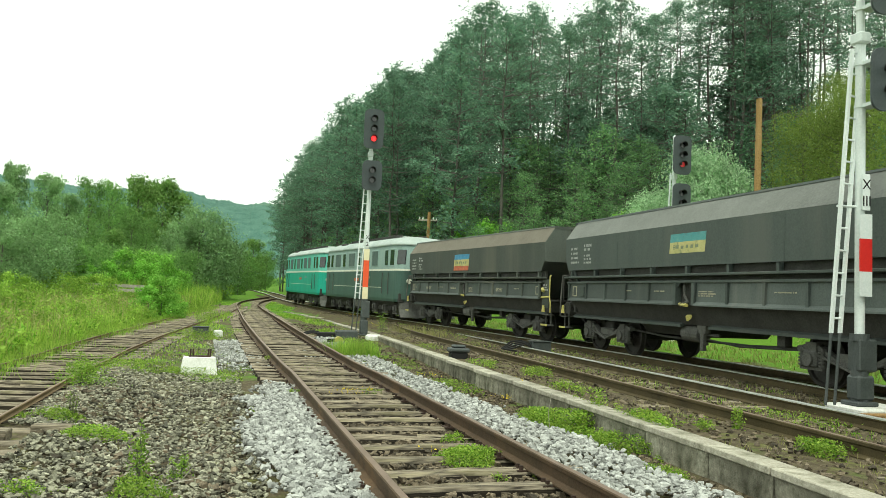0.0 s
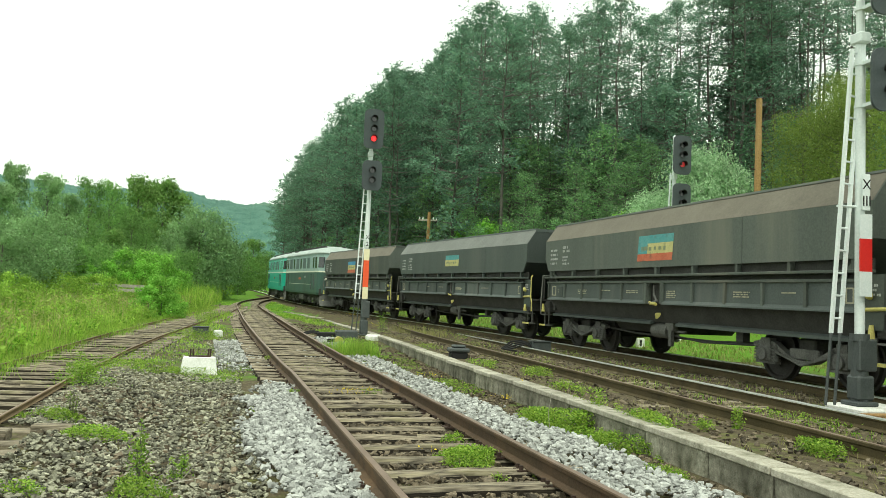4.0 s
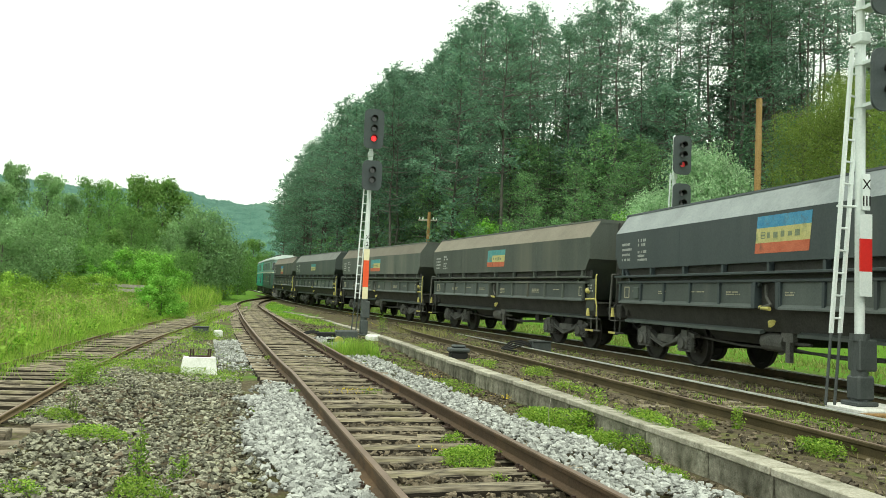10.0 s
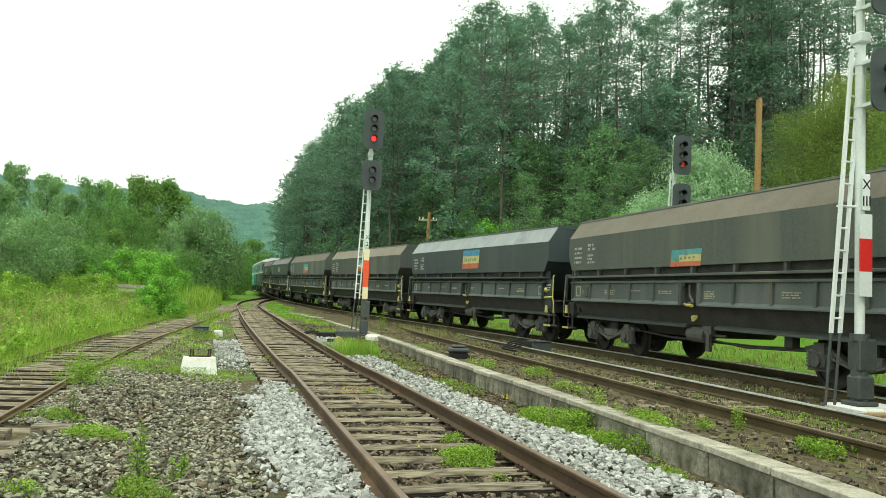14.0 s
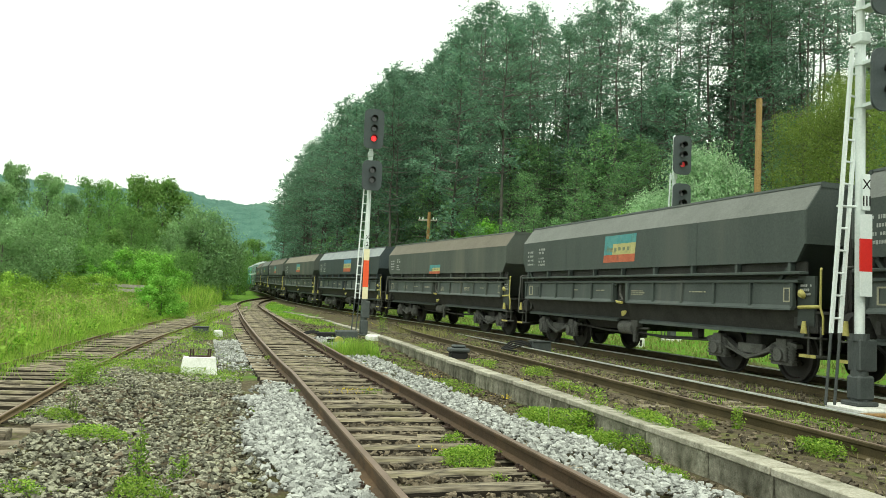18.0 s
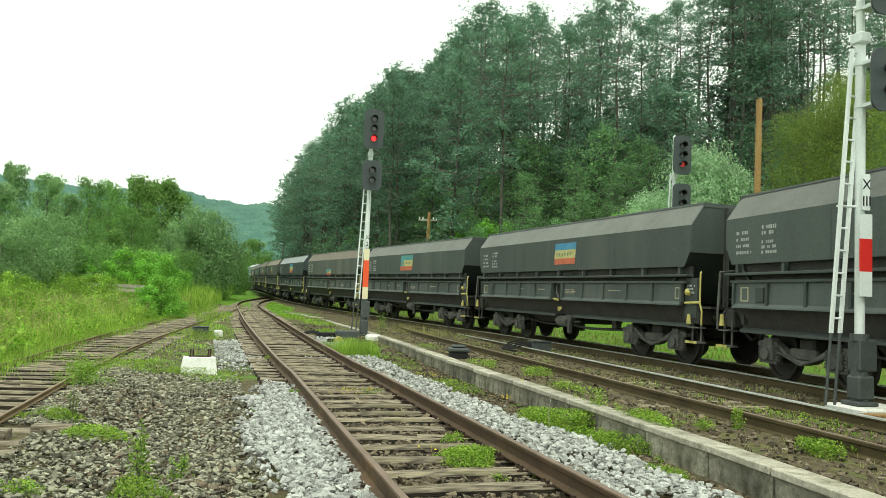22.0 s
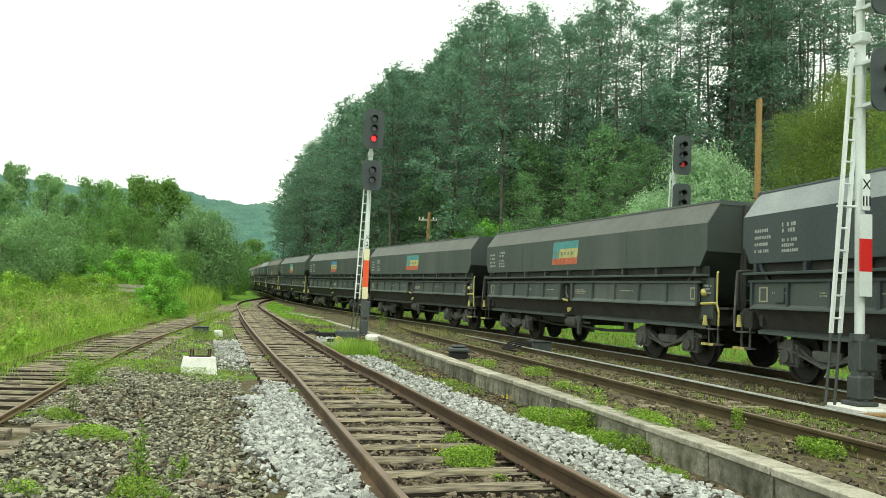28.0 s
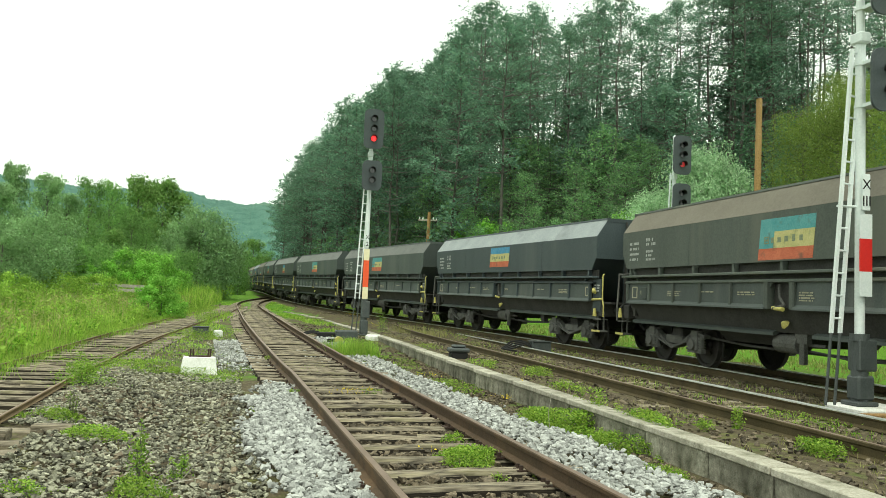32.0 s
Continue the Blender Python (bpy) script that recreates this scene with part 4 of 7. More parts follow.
def side_plate(outline_xz, y0, y1):
    """A plate with an outline of (x, z) points, between y0 and y1."""
    bm = bmesh.new()
    a, b = [bm.verts.new((x, y0, z)) for x, z in outline_xz], [bm.verts.new((x, y1, z)) for x, z in outline_xz]
    n = len(a)
    for i in range(n):
        bm.faces.new((a[i], a[(i + 1) % n], b[(i + 1) % n], b[i]))
    bm.faces.new(a)
    bm.faces.new(b[::-1])
    bmesh.ops.recalc_face_normals(bm, faces=bm.faces)
    return bm


def warning_triangle():
    """A thin triangular frame on the rear end plate."""
    bm = bmesh.new()
    y, z, x = 0.95, 2.72, XR - 0.012
    pts = [Vector((x, y - 0.09, z - 0.07)), Vector((x, y + 0.09, z - 0.07)), Vector((x, y, z + 0.09))]
    for a, b in zip(pts, pts[1:] + pts[:1]):
        add_tube(bm, a, b, 0.014, seg=4)
    return bm


def ladder_mesh(x, y0, y1, za, zb):
    bm = bmesh.new()
    for y in (y0, y1):
        add_box(bm, x - 0.02, x + 0.02, y - 0.02, y + 0.02, za, zb)
    k = za + 0.2
    while k < zb:
        add_tube(bm, (x, y0, k), (x, y1, k), 0.014, seg=6)
        k += 0.3
    return bm


def flag(parent, x, z, w, h, kind, slant=-0.12):
    """A faded painted emblem: three stripes and a few dark strokes, no lettering."""
    cols = {"full": (M_FLAG_BLUE, M_FLAG_YELLOW, M_FLAG_RED), "teal": (M_FLAG_TEAL, M_FLAG_YELLOW, M_FLAG_RED), "two": (M_FLAG_TEAL, M_FLAG_YELLOW, None),
            "plain": (M_FLAG_TEAL, M_FLAG_TEAL, None)}[kind]
    e = empty("painted_emblem")
    e.parent = parent
    e["label"] = "faded blue, yellow and red painted emblem"
    parts_ = [m for m in cols if m]
    n = len(parts_)
    frac = {3: (0.32, 0.4, 0.28), 2: (0.42, 0.58)}[n]
    zt = z + h / 2
    for m, f in zip(parts_, frac):
        zb = zt - h * f
        me = cached(f"stripe/{x:.2f}{zt:.3f}{zb:.3f}{w:.2f}{m.name}", lambda: slab_quad(x, zt, zb, w, slant, z), m)
        if kind == "teal" and m is M_FLAG_YELLOW:
            a, b = x + w * 0.36, x - w * 0.14
            part("stripe", cached(f"stripe/{x:.2f}{zt:.3f}l", lambda: slab_quad(a, zt, zb, w * 0.28, slant, z), M_FLAG_TEAL), None, e)
            part("stripe", cached(f"stripe/{x:.2f}{zt:.3f}r", lambda: slab_quad(b, zt, zb, w * 0.715, slant, z), M_FLAG_YELLOW), None, e)
        else:
            part("stripe", me, None, e)
        zt = zb - 0.0005
    # faded device and strokes on the middle stripe
    rnd = random.Random(int(x * 1000) + n)
    sh = h * (0.17 if n == 3 else 0.2)
    zc = z - h * (0.02 if n == 3 else 0.18)
    x1 = x + w * 0.4
    rows = [(x1 - sh * 0.5, zc + sh * 0.45, sh, sh * 0.16), (x1 - sh * 0.5, zc, sh, sh * 0.3), (x1 - sh * 0.5, zc - sh * 0.45, sh, sh * 0.16), (x1, zc, sh * 0.14, sh * 0.9), (x1 - sh, zc, sh * 0.14, sh * 0.9)]
    cx = x1 - sh * 1.45
    lw = (w * 0.78 - sh * 1.5) / 5
    for k in range(5):
        rows += [(cx - lw * 0.25, zc + rnd.uniform(-0.01, 0.01), lw * rnd.uniform(0.4, 0.62), sh * rnd.uniform(0.7, 0.95))]
        cx -= lw
    part("lettering_stroke", bars(rows, SIDE_Y + 0.0065, 0.003), M_EMBLEM_INK, e)["kind"] = "stuff"
    return e


def slab_quad(x, zt, zb, w, slant, zm):
    bm = bmesh.new()
    q = [(x + w / 2 + slant * (zb - zm), zb), (x - w / 2 + slant * (zb - zm), zb), (x - w / 2 + slant * (zt - zm), zt), (x + w / 2 + slant * (zt - zm), zt)]
    a = [bm.verts.new((u, SIDE_Y - 0.002, v)) for u, v in q]
    b = [bm.verts.new((u, SIDE_Y + 0.005, v)) for u, v in q]
    for i in range(4):
        bm.faces.new((a[i], a[(i + 1) % 4], b[(i + 1) % 4], b[i]))
    bm.faces.new(a)
    bm.faces.new(b)
    bmesh.ops.recalc_face_normals(bm, faces=bm.faces)
    return bm


# ---------------------------------------------------------------- the train: two diesel locomotives
LOCO_LEN = 14.2


def outline(hx, hy, r, n=6):
    pts = []
    for cx_, cy_, a0 in ((hx - r, hy - r, 0), (-(hx - r), hy - r, 90), (-(hx - r), -(hy - r), 180), (hx - r, -(hy - r), 270)):
        for k in range(n + 1):
            a = radians(a0 + 90 * k / n)
            pts.append((cx_ + r * math.cos(a), cy_ + r * math.sin(a)))
    return pts


def stack(levels):
    """A solid from outlines (points, z), lowest first."""
    bm = bmesh.new()
    rings = [[bm.verts.new((x, y, z)) for x, y in pts] for pts, z in levels]
    n = len(rings[0])
    for a, b in zip(rings, rings[1:]):
        for i in range(n):
            bm.faces.new((a[i], a[(i + 1) % n], b[(i + 1) % n], b[i]))
    bm.faces.new(rings[0][::-1])
    bm.faces.new(rings[-1])
    bmesh.ops.recalc_face_normals(bm, faces=bm.faces)
    return bm


def loco_bogie(parent, x):
    b = empty("bogie")
    b.parent = parent
    b.location = (x, 0, 0)
    for sgn in (-1, 1):
        part("side_frame", cached(f"loco_side_frame/{sgn}", lambda: add_box(add_box(box(-2.1, 2.1, sgn * 0.98, sgn * 1.12, 0.58, 0.8, 0.02), -0.95, -0.45, sgn * 0.99, sgn * 1.15, 0.38, 0.62, 0.02), 0.45, 0.95, sgn * 0.99, sgn * 1.15, 0.38, 0.62, 0.02), M_UNDER), None, b)
        for ax in (-1.55, 0, 1.55):
            part("axle_box", cached(f"loco_axle_box/{sgn}{ax}", lambda: add_tube(add_box(box(ax - 0.2, ax + 0.2, sgn * 1.0, sgn * 1.18, 0.33, 0.66, 0.03), ax - 0.32, ax + 0.32, sgn * 1.02, sgn * 1.16, 0.24, 0.32), (ax, sgn * 1.17, 0.5), (ax, sgn * 1.24, 0.5), 0.12, seg=12), M_BOGIE), None, b)
    for ax in (-1.55, 0, 1.55):
        w = new("wheelset", WHEELSET)
        w.parent = b
        w.location = (ax, 0, WHEEL_R)
        w.rotation_mode = "QUATERNION"


def diesel(low, high, label):
    t = empty("diesel_locomotive")
    tagged(t, label, "locomotive", "locomotives of the coal train")
    hx, hy = 6.62, 1.45
    part("body_lower", stack([(outline(hx - 0.12, hy - 0.03, 0.55), 0.82), (outline(hx, hy, 0.6), 0.95), (outline(hx, hy, 0.6), 2.2)]), low, t)
    part("body_upper", stack([(outline(hx, hy, 0.6), 2.285), (outline(hx - 0.16, hy - 0.03, 0.6), 3.38)]), high, t)
    part("waist_stripe", stack([(outline(hx + 0.01, hy + 0.01, 0.6), 2.2), (outline(hx + 0.01, hy + 0.01, 0.6), 2.285)]), M_LOCO_CREAM, t)
    part("roof", stack([(outline(hx - 0.13, hy - 0.0, 0.6), 3.38), (outline(hx - 0.17, hy - 0.02, 0.6), 3.43), (outline(hx - 0.42, hy - 0.16, 0.6), 3.6), (outline(hx - 0.9, hy - 0.45, 0.5), 3.74), (outline(hx - 1.5, hy - 0.95, 0.3), 3.82)]), M_LOCO_ROOF, t, smooth=True)
    part("gutter", stack([(outline(hx - 0.11, hy + 0.02, 0.6), 3.355), (outline(hx - 0.11, hy + 0.02, 0.6), 3.378)]), M_LOCO_ROOF, t)
    for sgn in (-1, 1):
        part("roof_pipe", pipe([(-4.6, sgn * 0.62, 3.8), (-4.4, sgn * 0.62, 3.9), (3.8, sgn * 0.62, 3.9), (4.1, sgn * 0.62, 3.78)], 0.035, 6), M_UNDER, t)
        part("roof_vent", box(3.1, 4.2, sgn * 0.95 - 0.22, sgn * 0.95 + 0.22, 3.6, 3.74, 0.03), M_UNDER, t)
    part("exhaust_stack", tube((-0.9, 0, 3.8), (-0.9, 0, 4.02), 0.26, 0.22, seg=14), M_UNDER, t)
    part("skirt_rail", box(-hx + 0.9, hx - 0.9, -1.3, 1.3, 0.74, 0.84), M_UNDER, t)
    part("fuel_tank", box(-1.3, 1.3, -1.15, 1.15, 0.32, 0.78, 0.05), M_UNDER, t)
    for sgn in (-1, 1):
        y = sgn * (hy - 0.005)
        lo, hi = sorted((sgn * (hy - 0.06), sgn * (hy + 0.006)))
        for x, wd, mat, nm in ((5.68, 0.55, M_GLASS, "cab_window"), (4.85, 0.45, M_GLASS, "door_window"), (3.6, 1.1, M_GRILLE, "louvre"), (2.35, 0.5, M_GLASS, "side_window"), (0.9, 1.1, M_GRILLE, "louvre"),
                               (-0.4, 0.5, M_GLASS, "side_window"), (-1.7, 1.1, M_GRILLE, "louvre"), (-3.1, 0.9, M_GRILLE, "louvre"), (-4.85, 0.45, M_GLASS, "door_window"), (-5.68, 0.55, M_GLASS, "cab_window")):
            f = part("window_frame" if mat is M_GLASS else "louvre_frame", box(x - wd / 2 - 0.05, x + wd / 2 + 0.05, lo - 0.0, hi - 0.0 + (0.006 if sgn > 0 else 0), 2.4, 3.2, 0.02), high, t)
            part(nm, box(x - wd / 2, x + wd / 2, lo, hi + (0.012 if sgn > 0 else 0), 2.45, 3.15, 0.015), mat, f)
        part("cab_door", box(4.52, 5.18, lo, hi, 1.0, 2.19, 0.01), low, t)
        part("cab_door", box(-5.18, -4.52, lo, hi, 1.0, 2.19, 0.01), low, t)
        part("thin_stripe", box(-4.3, 4.3, lo, hi, 1.42, 1.445), M_LOCO_CREAM, t)
        part("emblem", box(-0.5, 0.3, lo, hi + 0.003, 1.72, 1.86), M_FLAG_RED, t)
        rows = word_bars(-1.7, 1.9, 0.9, 1, 0.13, 0.2, random.Random(3), 0)
        part("number_bars", bars(rows, hy + 0.002), M_MARK, t)["kind"] = "stuff"
        for x in (5.28, 4.42, -4.42, -5.28):
            part("grab_rail", tube((x, y + sgn * 0.05, 1.15), (x, y + sgn * 0.05, 2.1), 0.02, seg=6), M_BOGIE, t)
        part("roof_walk", box(-5.2, 5.2, sgn * 0.85 - 0.1, sgn * 0.85 + 0.1, 3.77, 3.8), M_BOGIE, t)
        part("battery_box", box(-0.9, 0.9, sgn * 1.17 - 0.12, sgn * 1.17 + 0.12, 0.4, 0.8, 0.03), M_BOGIE, t)
    for e in (1, -1):
        for sgn in (-1, 1):
            part("windscreen", windscreen(e, sgn, hx), M_GLASS, t)
            cw = part("corner_window", box(-0.21, 0.21, -0.03, 0.03, -0.33, 0.33, 0.02), M_GLASS, t)
            cw.matrix_local = Matrix.Translation((e * (hx - 0.68 + 0.42), sgn * (hy - 0.615 + 0.42), 2.81)) @ Matrix.Rotation(math.atan2(-e, sgn), 4, "Z") @ Matrix.Rotation(radians(5), 4, "X")
            part("buffer", add_tube(tube((e * 6.47, sgn * 0.875, 1.05), (e * 6.9, sgn * 0.875, 1.05), 0.12, seg=14), (e * 6.9, sgn * 0.875, 1.05), (e * 7.08, sgn * 0.875, 1.05), 0.2, 0.24, seg=18), M_UNDER, t)
            part("headlight", tube((e * 6.52, sgn * 0.95, 1.75), (e * 6.65, sgn * 0.95, 1.75), 0.12, seg=14), M_LOCO_CREAM, t)
        part("snow_plough", plough(e), M_BOGIE, t, "worn grey snow plough")
        part("buffer_beam", box(e * 6.37 - 0.1, e * 6.37 + 0.1, -1.35, 1.35, 0.78, 1.2, 0.03), M_UNDER, t)
        part("handrail", pipe([(e * 6.64, -1.0, 2.0), (e * 6.7, 0, 2.0), (e * 6.64, 1.0, 2.0)], 0.02, 6), M_BOGIE, t)
        loco_bogie(t, e * 3.9)
    for x in (2.6, -0.2, -3.0):
        part("roof_hatch", box(x - 0.8, x + 0.8, -0.6, 0.6, 3.79, 3.92, 0.05), M_LOCO_ROOF, t)
        part("roof_fan", tube((x + 1.2, 0, 3.8), (x + 1.2, 0, 3.96), 0.42, 0.36, seg=16), M_GRILLE, t)
    part("roof_horn", tube((4.9, 0.3, 3.78), (5.3, 0.3, 3.88), 0.03, 0.08, seg=8), M_BOGIE, t)
    return t


def windscreen(e, sgn, hx):
    bm = bmesh.new()
    q = [(0.08, 2.42), (0.82, 2.42), (0.78, 3.18), (0.08, 3.18)]
    out, inn = [], []
    for yy, z in q:
        x = e * (hx - 0.16 * (z - 2.285) / 1.095 + 0.004)
        out.append(bm.verts.new((x, sgn * yy, z)))
        inn.append(bm.verts.new((x - e * 0.05, sgn * yy, z)))
    for i in range(4):
        bm.faces.new((out[i], out[(i + 1) % 4], inn[(i + 1) % 4], inn[i]))
    bm.faces.new(out)
    bm.faces.new(inn[::-1])
    bmesh.ops.recalc_face_normals(bm, faces=bm.faces)
    return bm


def plough(e):
    bm = bmesh.new()
    pr = []
    for y in np.linspace(-1.3, 1.3, 9):
        bow = 0.35 * (1 - (y / 1.3) ** 2)
        pr.append([bm.verts.new((e * (6.37 + bow + dx), y, z)) for dx, z in ((0.0, 0.85), (0.06, 0.5), (0.3, 0.16), (0.25, 0.14), (0.0, 0.5), (-0.06, 0.85))])
    for a, b in zip(pr, pr[1:]):
        for i in range(6):
            bm.faces.new((a[i], a[(i + 1) % 6], b[(i + 1) % 6], b[i]))
    bm.faces.new(pr[0])
    bm.faces.new(pr[-1][::-1])
    bmesh.ops.recalc_face_normals(bm, faces=bm.faces)
    return bm


# ---------------------------------------------------------------- how the train runs
def run(t):
    """Place along the main track of the reference corner at t seconds."""
    return -19.826 + 3.5604 * t + 0.015314 * t * t


def stand(s, half):
    """The pose of a vehicle whose pivots are half before and behind the place s."""
    a, b = on3(s + half), on3(s - half)
    d = (a - b).normalized()
    y = Vector((0, 0, 1)).cross(d).normalized()
    z = d.cross(y)
    m = Matrix((d, y, z)).transposed().to_4x4()
    m.translation = (a + b) / 2
    return m


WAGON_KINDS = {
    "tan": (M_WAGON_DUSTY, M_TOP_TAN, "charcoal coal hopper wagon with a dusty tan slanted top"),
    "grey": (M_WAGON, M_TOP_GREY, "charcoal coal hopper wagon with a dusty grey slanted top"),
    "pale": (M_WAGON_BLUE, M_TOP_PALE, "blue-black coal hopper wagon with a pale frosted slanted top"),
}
# order from the locomotives back: kind, emblem kind, emblem place, width, height
TRAIN = [("tan", "full", 0.26, 1.35, 0.58, 2.43), ("grey", "two", -0.04, 1.28, 0.4, 2.51), ("tan", "teal", 0.02, 1.42, 0.56, 2.47), ("tan", "teal", -0.08, 1.35, 0.54, 2.5), ("pale", "full", -0.38, 1.41, 0.64, 2.52),
         ("tan", "teal", 0.2, 1.09, 0.34, 2.21), ("grey", "teal", 0.11, 1.45, 0.64, 2.52), ("grey", "full", -0.4, 1.2, 0.57, 2.5), ("grey", "teal", -0.05, 1.43, 0.61, 2.52), ("grey", "teal", 0.16, 1.45, 0.62, 2.52),
         ("pale", "full", 0.0, 1.45, 0.62, 2.53), ("tan", "teal", -0.12, 1.41, 0.7, 2.43), ("grey", "full", 0.2, 1.4, 0.6, 2.5)]
VEHICLES = []
PROTO = {}
for k, (kind, *_) in enumerate(TRAIN):
    paint, top_mat, label = WAGON_KINDS[kind]
    if kind not in PROTO:
        PROTO[kind] = hopper_wagon(paint, top_mat, kind, label)
        w = PROTO[kind]
    else:
        w = copy_thing(PROTO[kind], Matrix())
    VEHICLES.append((w, (4 - k) * WAGON_LEN - 5.92, PIVOT))
EMBLEM_AT = [(w, spec) for (w, *_), spec in zip(VEHICLES, TRAIN)]
for w, (kind, emblem, ex, ew, eh, ez) in EMBLEM_AT:
    flag(w, ex, ez, ew, eh, emblem)
front = 4 * WAGON_LEN + 0.7
loco_b = diesel(M_LOCO_DARK, M_LOCO_GREY, "dark green diesel locomotive with a grey-green upper body and pale roof")
loco_a = diesel(M_LOCO_TEAL, M_LOCO_AQUA, "bright teal diesel locomotive with a cream waist stripe and pale roof")
VEHICLES.append((loco_b, front + LOCO_LEN / 2, 3.9))
VEHICLES.append((loco_a, front + LOCO_LEN * 1.5, 3.9))

# ---------------------------------------------------------------- light signals
def text_mesh(body, size, mat):
    cu = bpy.data.curves.new("lettering", "FONT")
    cu.body, cu.size, cu.align_x, cu.align_y, cu.extrude = body, size, "CENTER", "CENTER", 0.002
    ob = bpy.data.objects.new("lettering", cu)
    scene.collection.objects.link(ob)
    bpy.context.view_layer.update()
    dg = bpy.context.evaluated_depsgraph_get()
    dg.update()
    me = bpy.data.meshes.new_from_object(ob.evaluated_get(dg))
    bpy.data.objects.remove(ob)
    me.materials.clear()
    me.materials.append(mat)
    return me


def head_mesh(w, h, d):
    bm = bmesh.new()
    r = w * 0.28
    pts = []
    for cx_, cz_, a0 in ((w / 2 - r, h / 2 - r, 0), (-(w / 2 - r), h / 2 - r, 90), (-(w / 2 - r), -(h / 2 - r), 180), (w / 2 - r, -(h / 2 - r), 270)):
        for k in range(6):
            a = radians(a0 + 18 * k)
            pts.append((cx_ + r * math.cos(a), cz_ + r * math.sin(a)))
    a = [bm.verts.new((x, -d, z)) for x, z in pts]
    b = [bm.verts.new((x, -d + 0.03, z)) for x, z in pts]
    c = [bm.verts.new((x * 0.6, 0.12, z * 0.85)) for x, z in pts]
    n = len(pts)
    for p, q in ((a, b), (b, c)):
        for i in range(n):
            bm.faces.new((p[i], p[(i + 1) % n], q[(i + 1) % n], q[i]))
    bm.faces.new(a[::-1])
    bm.faces.new(c)
    bmesh.ops.recalc_face_normals(bm, faces=bm.faces)
    return bm


def hood_mesh(r):
    """A short visor over a lamp: a half tube."""
    bm = bmesh.new()
    seg = 14
    rings = []
    for y, rr in ((0, r), (-0.2, r * 0.98)):
        rings.append([(bm.verts.new((rr * math.cos(a), y, rr * math.sin(a))), bm.verts.new((rr * 0.93 * math.cos(a), y, rr * 0.93 * math.sin(a))))
                      for a in [radians(-20 + 220 * k / seg) for k in range(seg + 1)]])
    for k in range(seg):
        for j in (0, 1):
            bm.faces.new((rings[0][k][j], rings[0][k + 1][j], rings[1][k + 1][j], rings[1][k][j]))
        bm.faces.new((rings[1][k][0], rings[1][k + 1][0], rings[1][k + 1][1], rings[1][k][1]))
    return bm


def signal_head(parent, x, y, z, lamps, lit, scale):
    """Lamps from the top down; lit: index of the red one."""
    h = {3: 1.5, 2: 1.12}[lamps] * scale
    w = 0.74 * scale
    hd = part("signal_head", head_mesh(w, h, 0.05), M_HEAD, parent)
    hd.location = (x, y, z)
    step = 0.37 * scale
    for k in range(lamps):
        zz = ((lamps - 1) / 2 - k) * step
        lens = part("lamp_lens", tube((0, -0.06, zz), (0, -0.075, zz), 0.1 * scale, seg=18), lit[1] if lit and k == lit[0] else M_LENS, hd, "glowing red lamp" if lit and k == lit[0] else "")
        hood = part("lamp_hood", hood_mesh(0.125 * scale), M_BLACK, hd)
        hood.location = (0, -0.05, zz)
    return hd


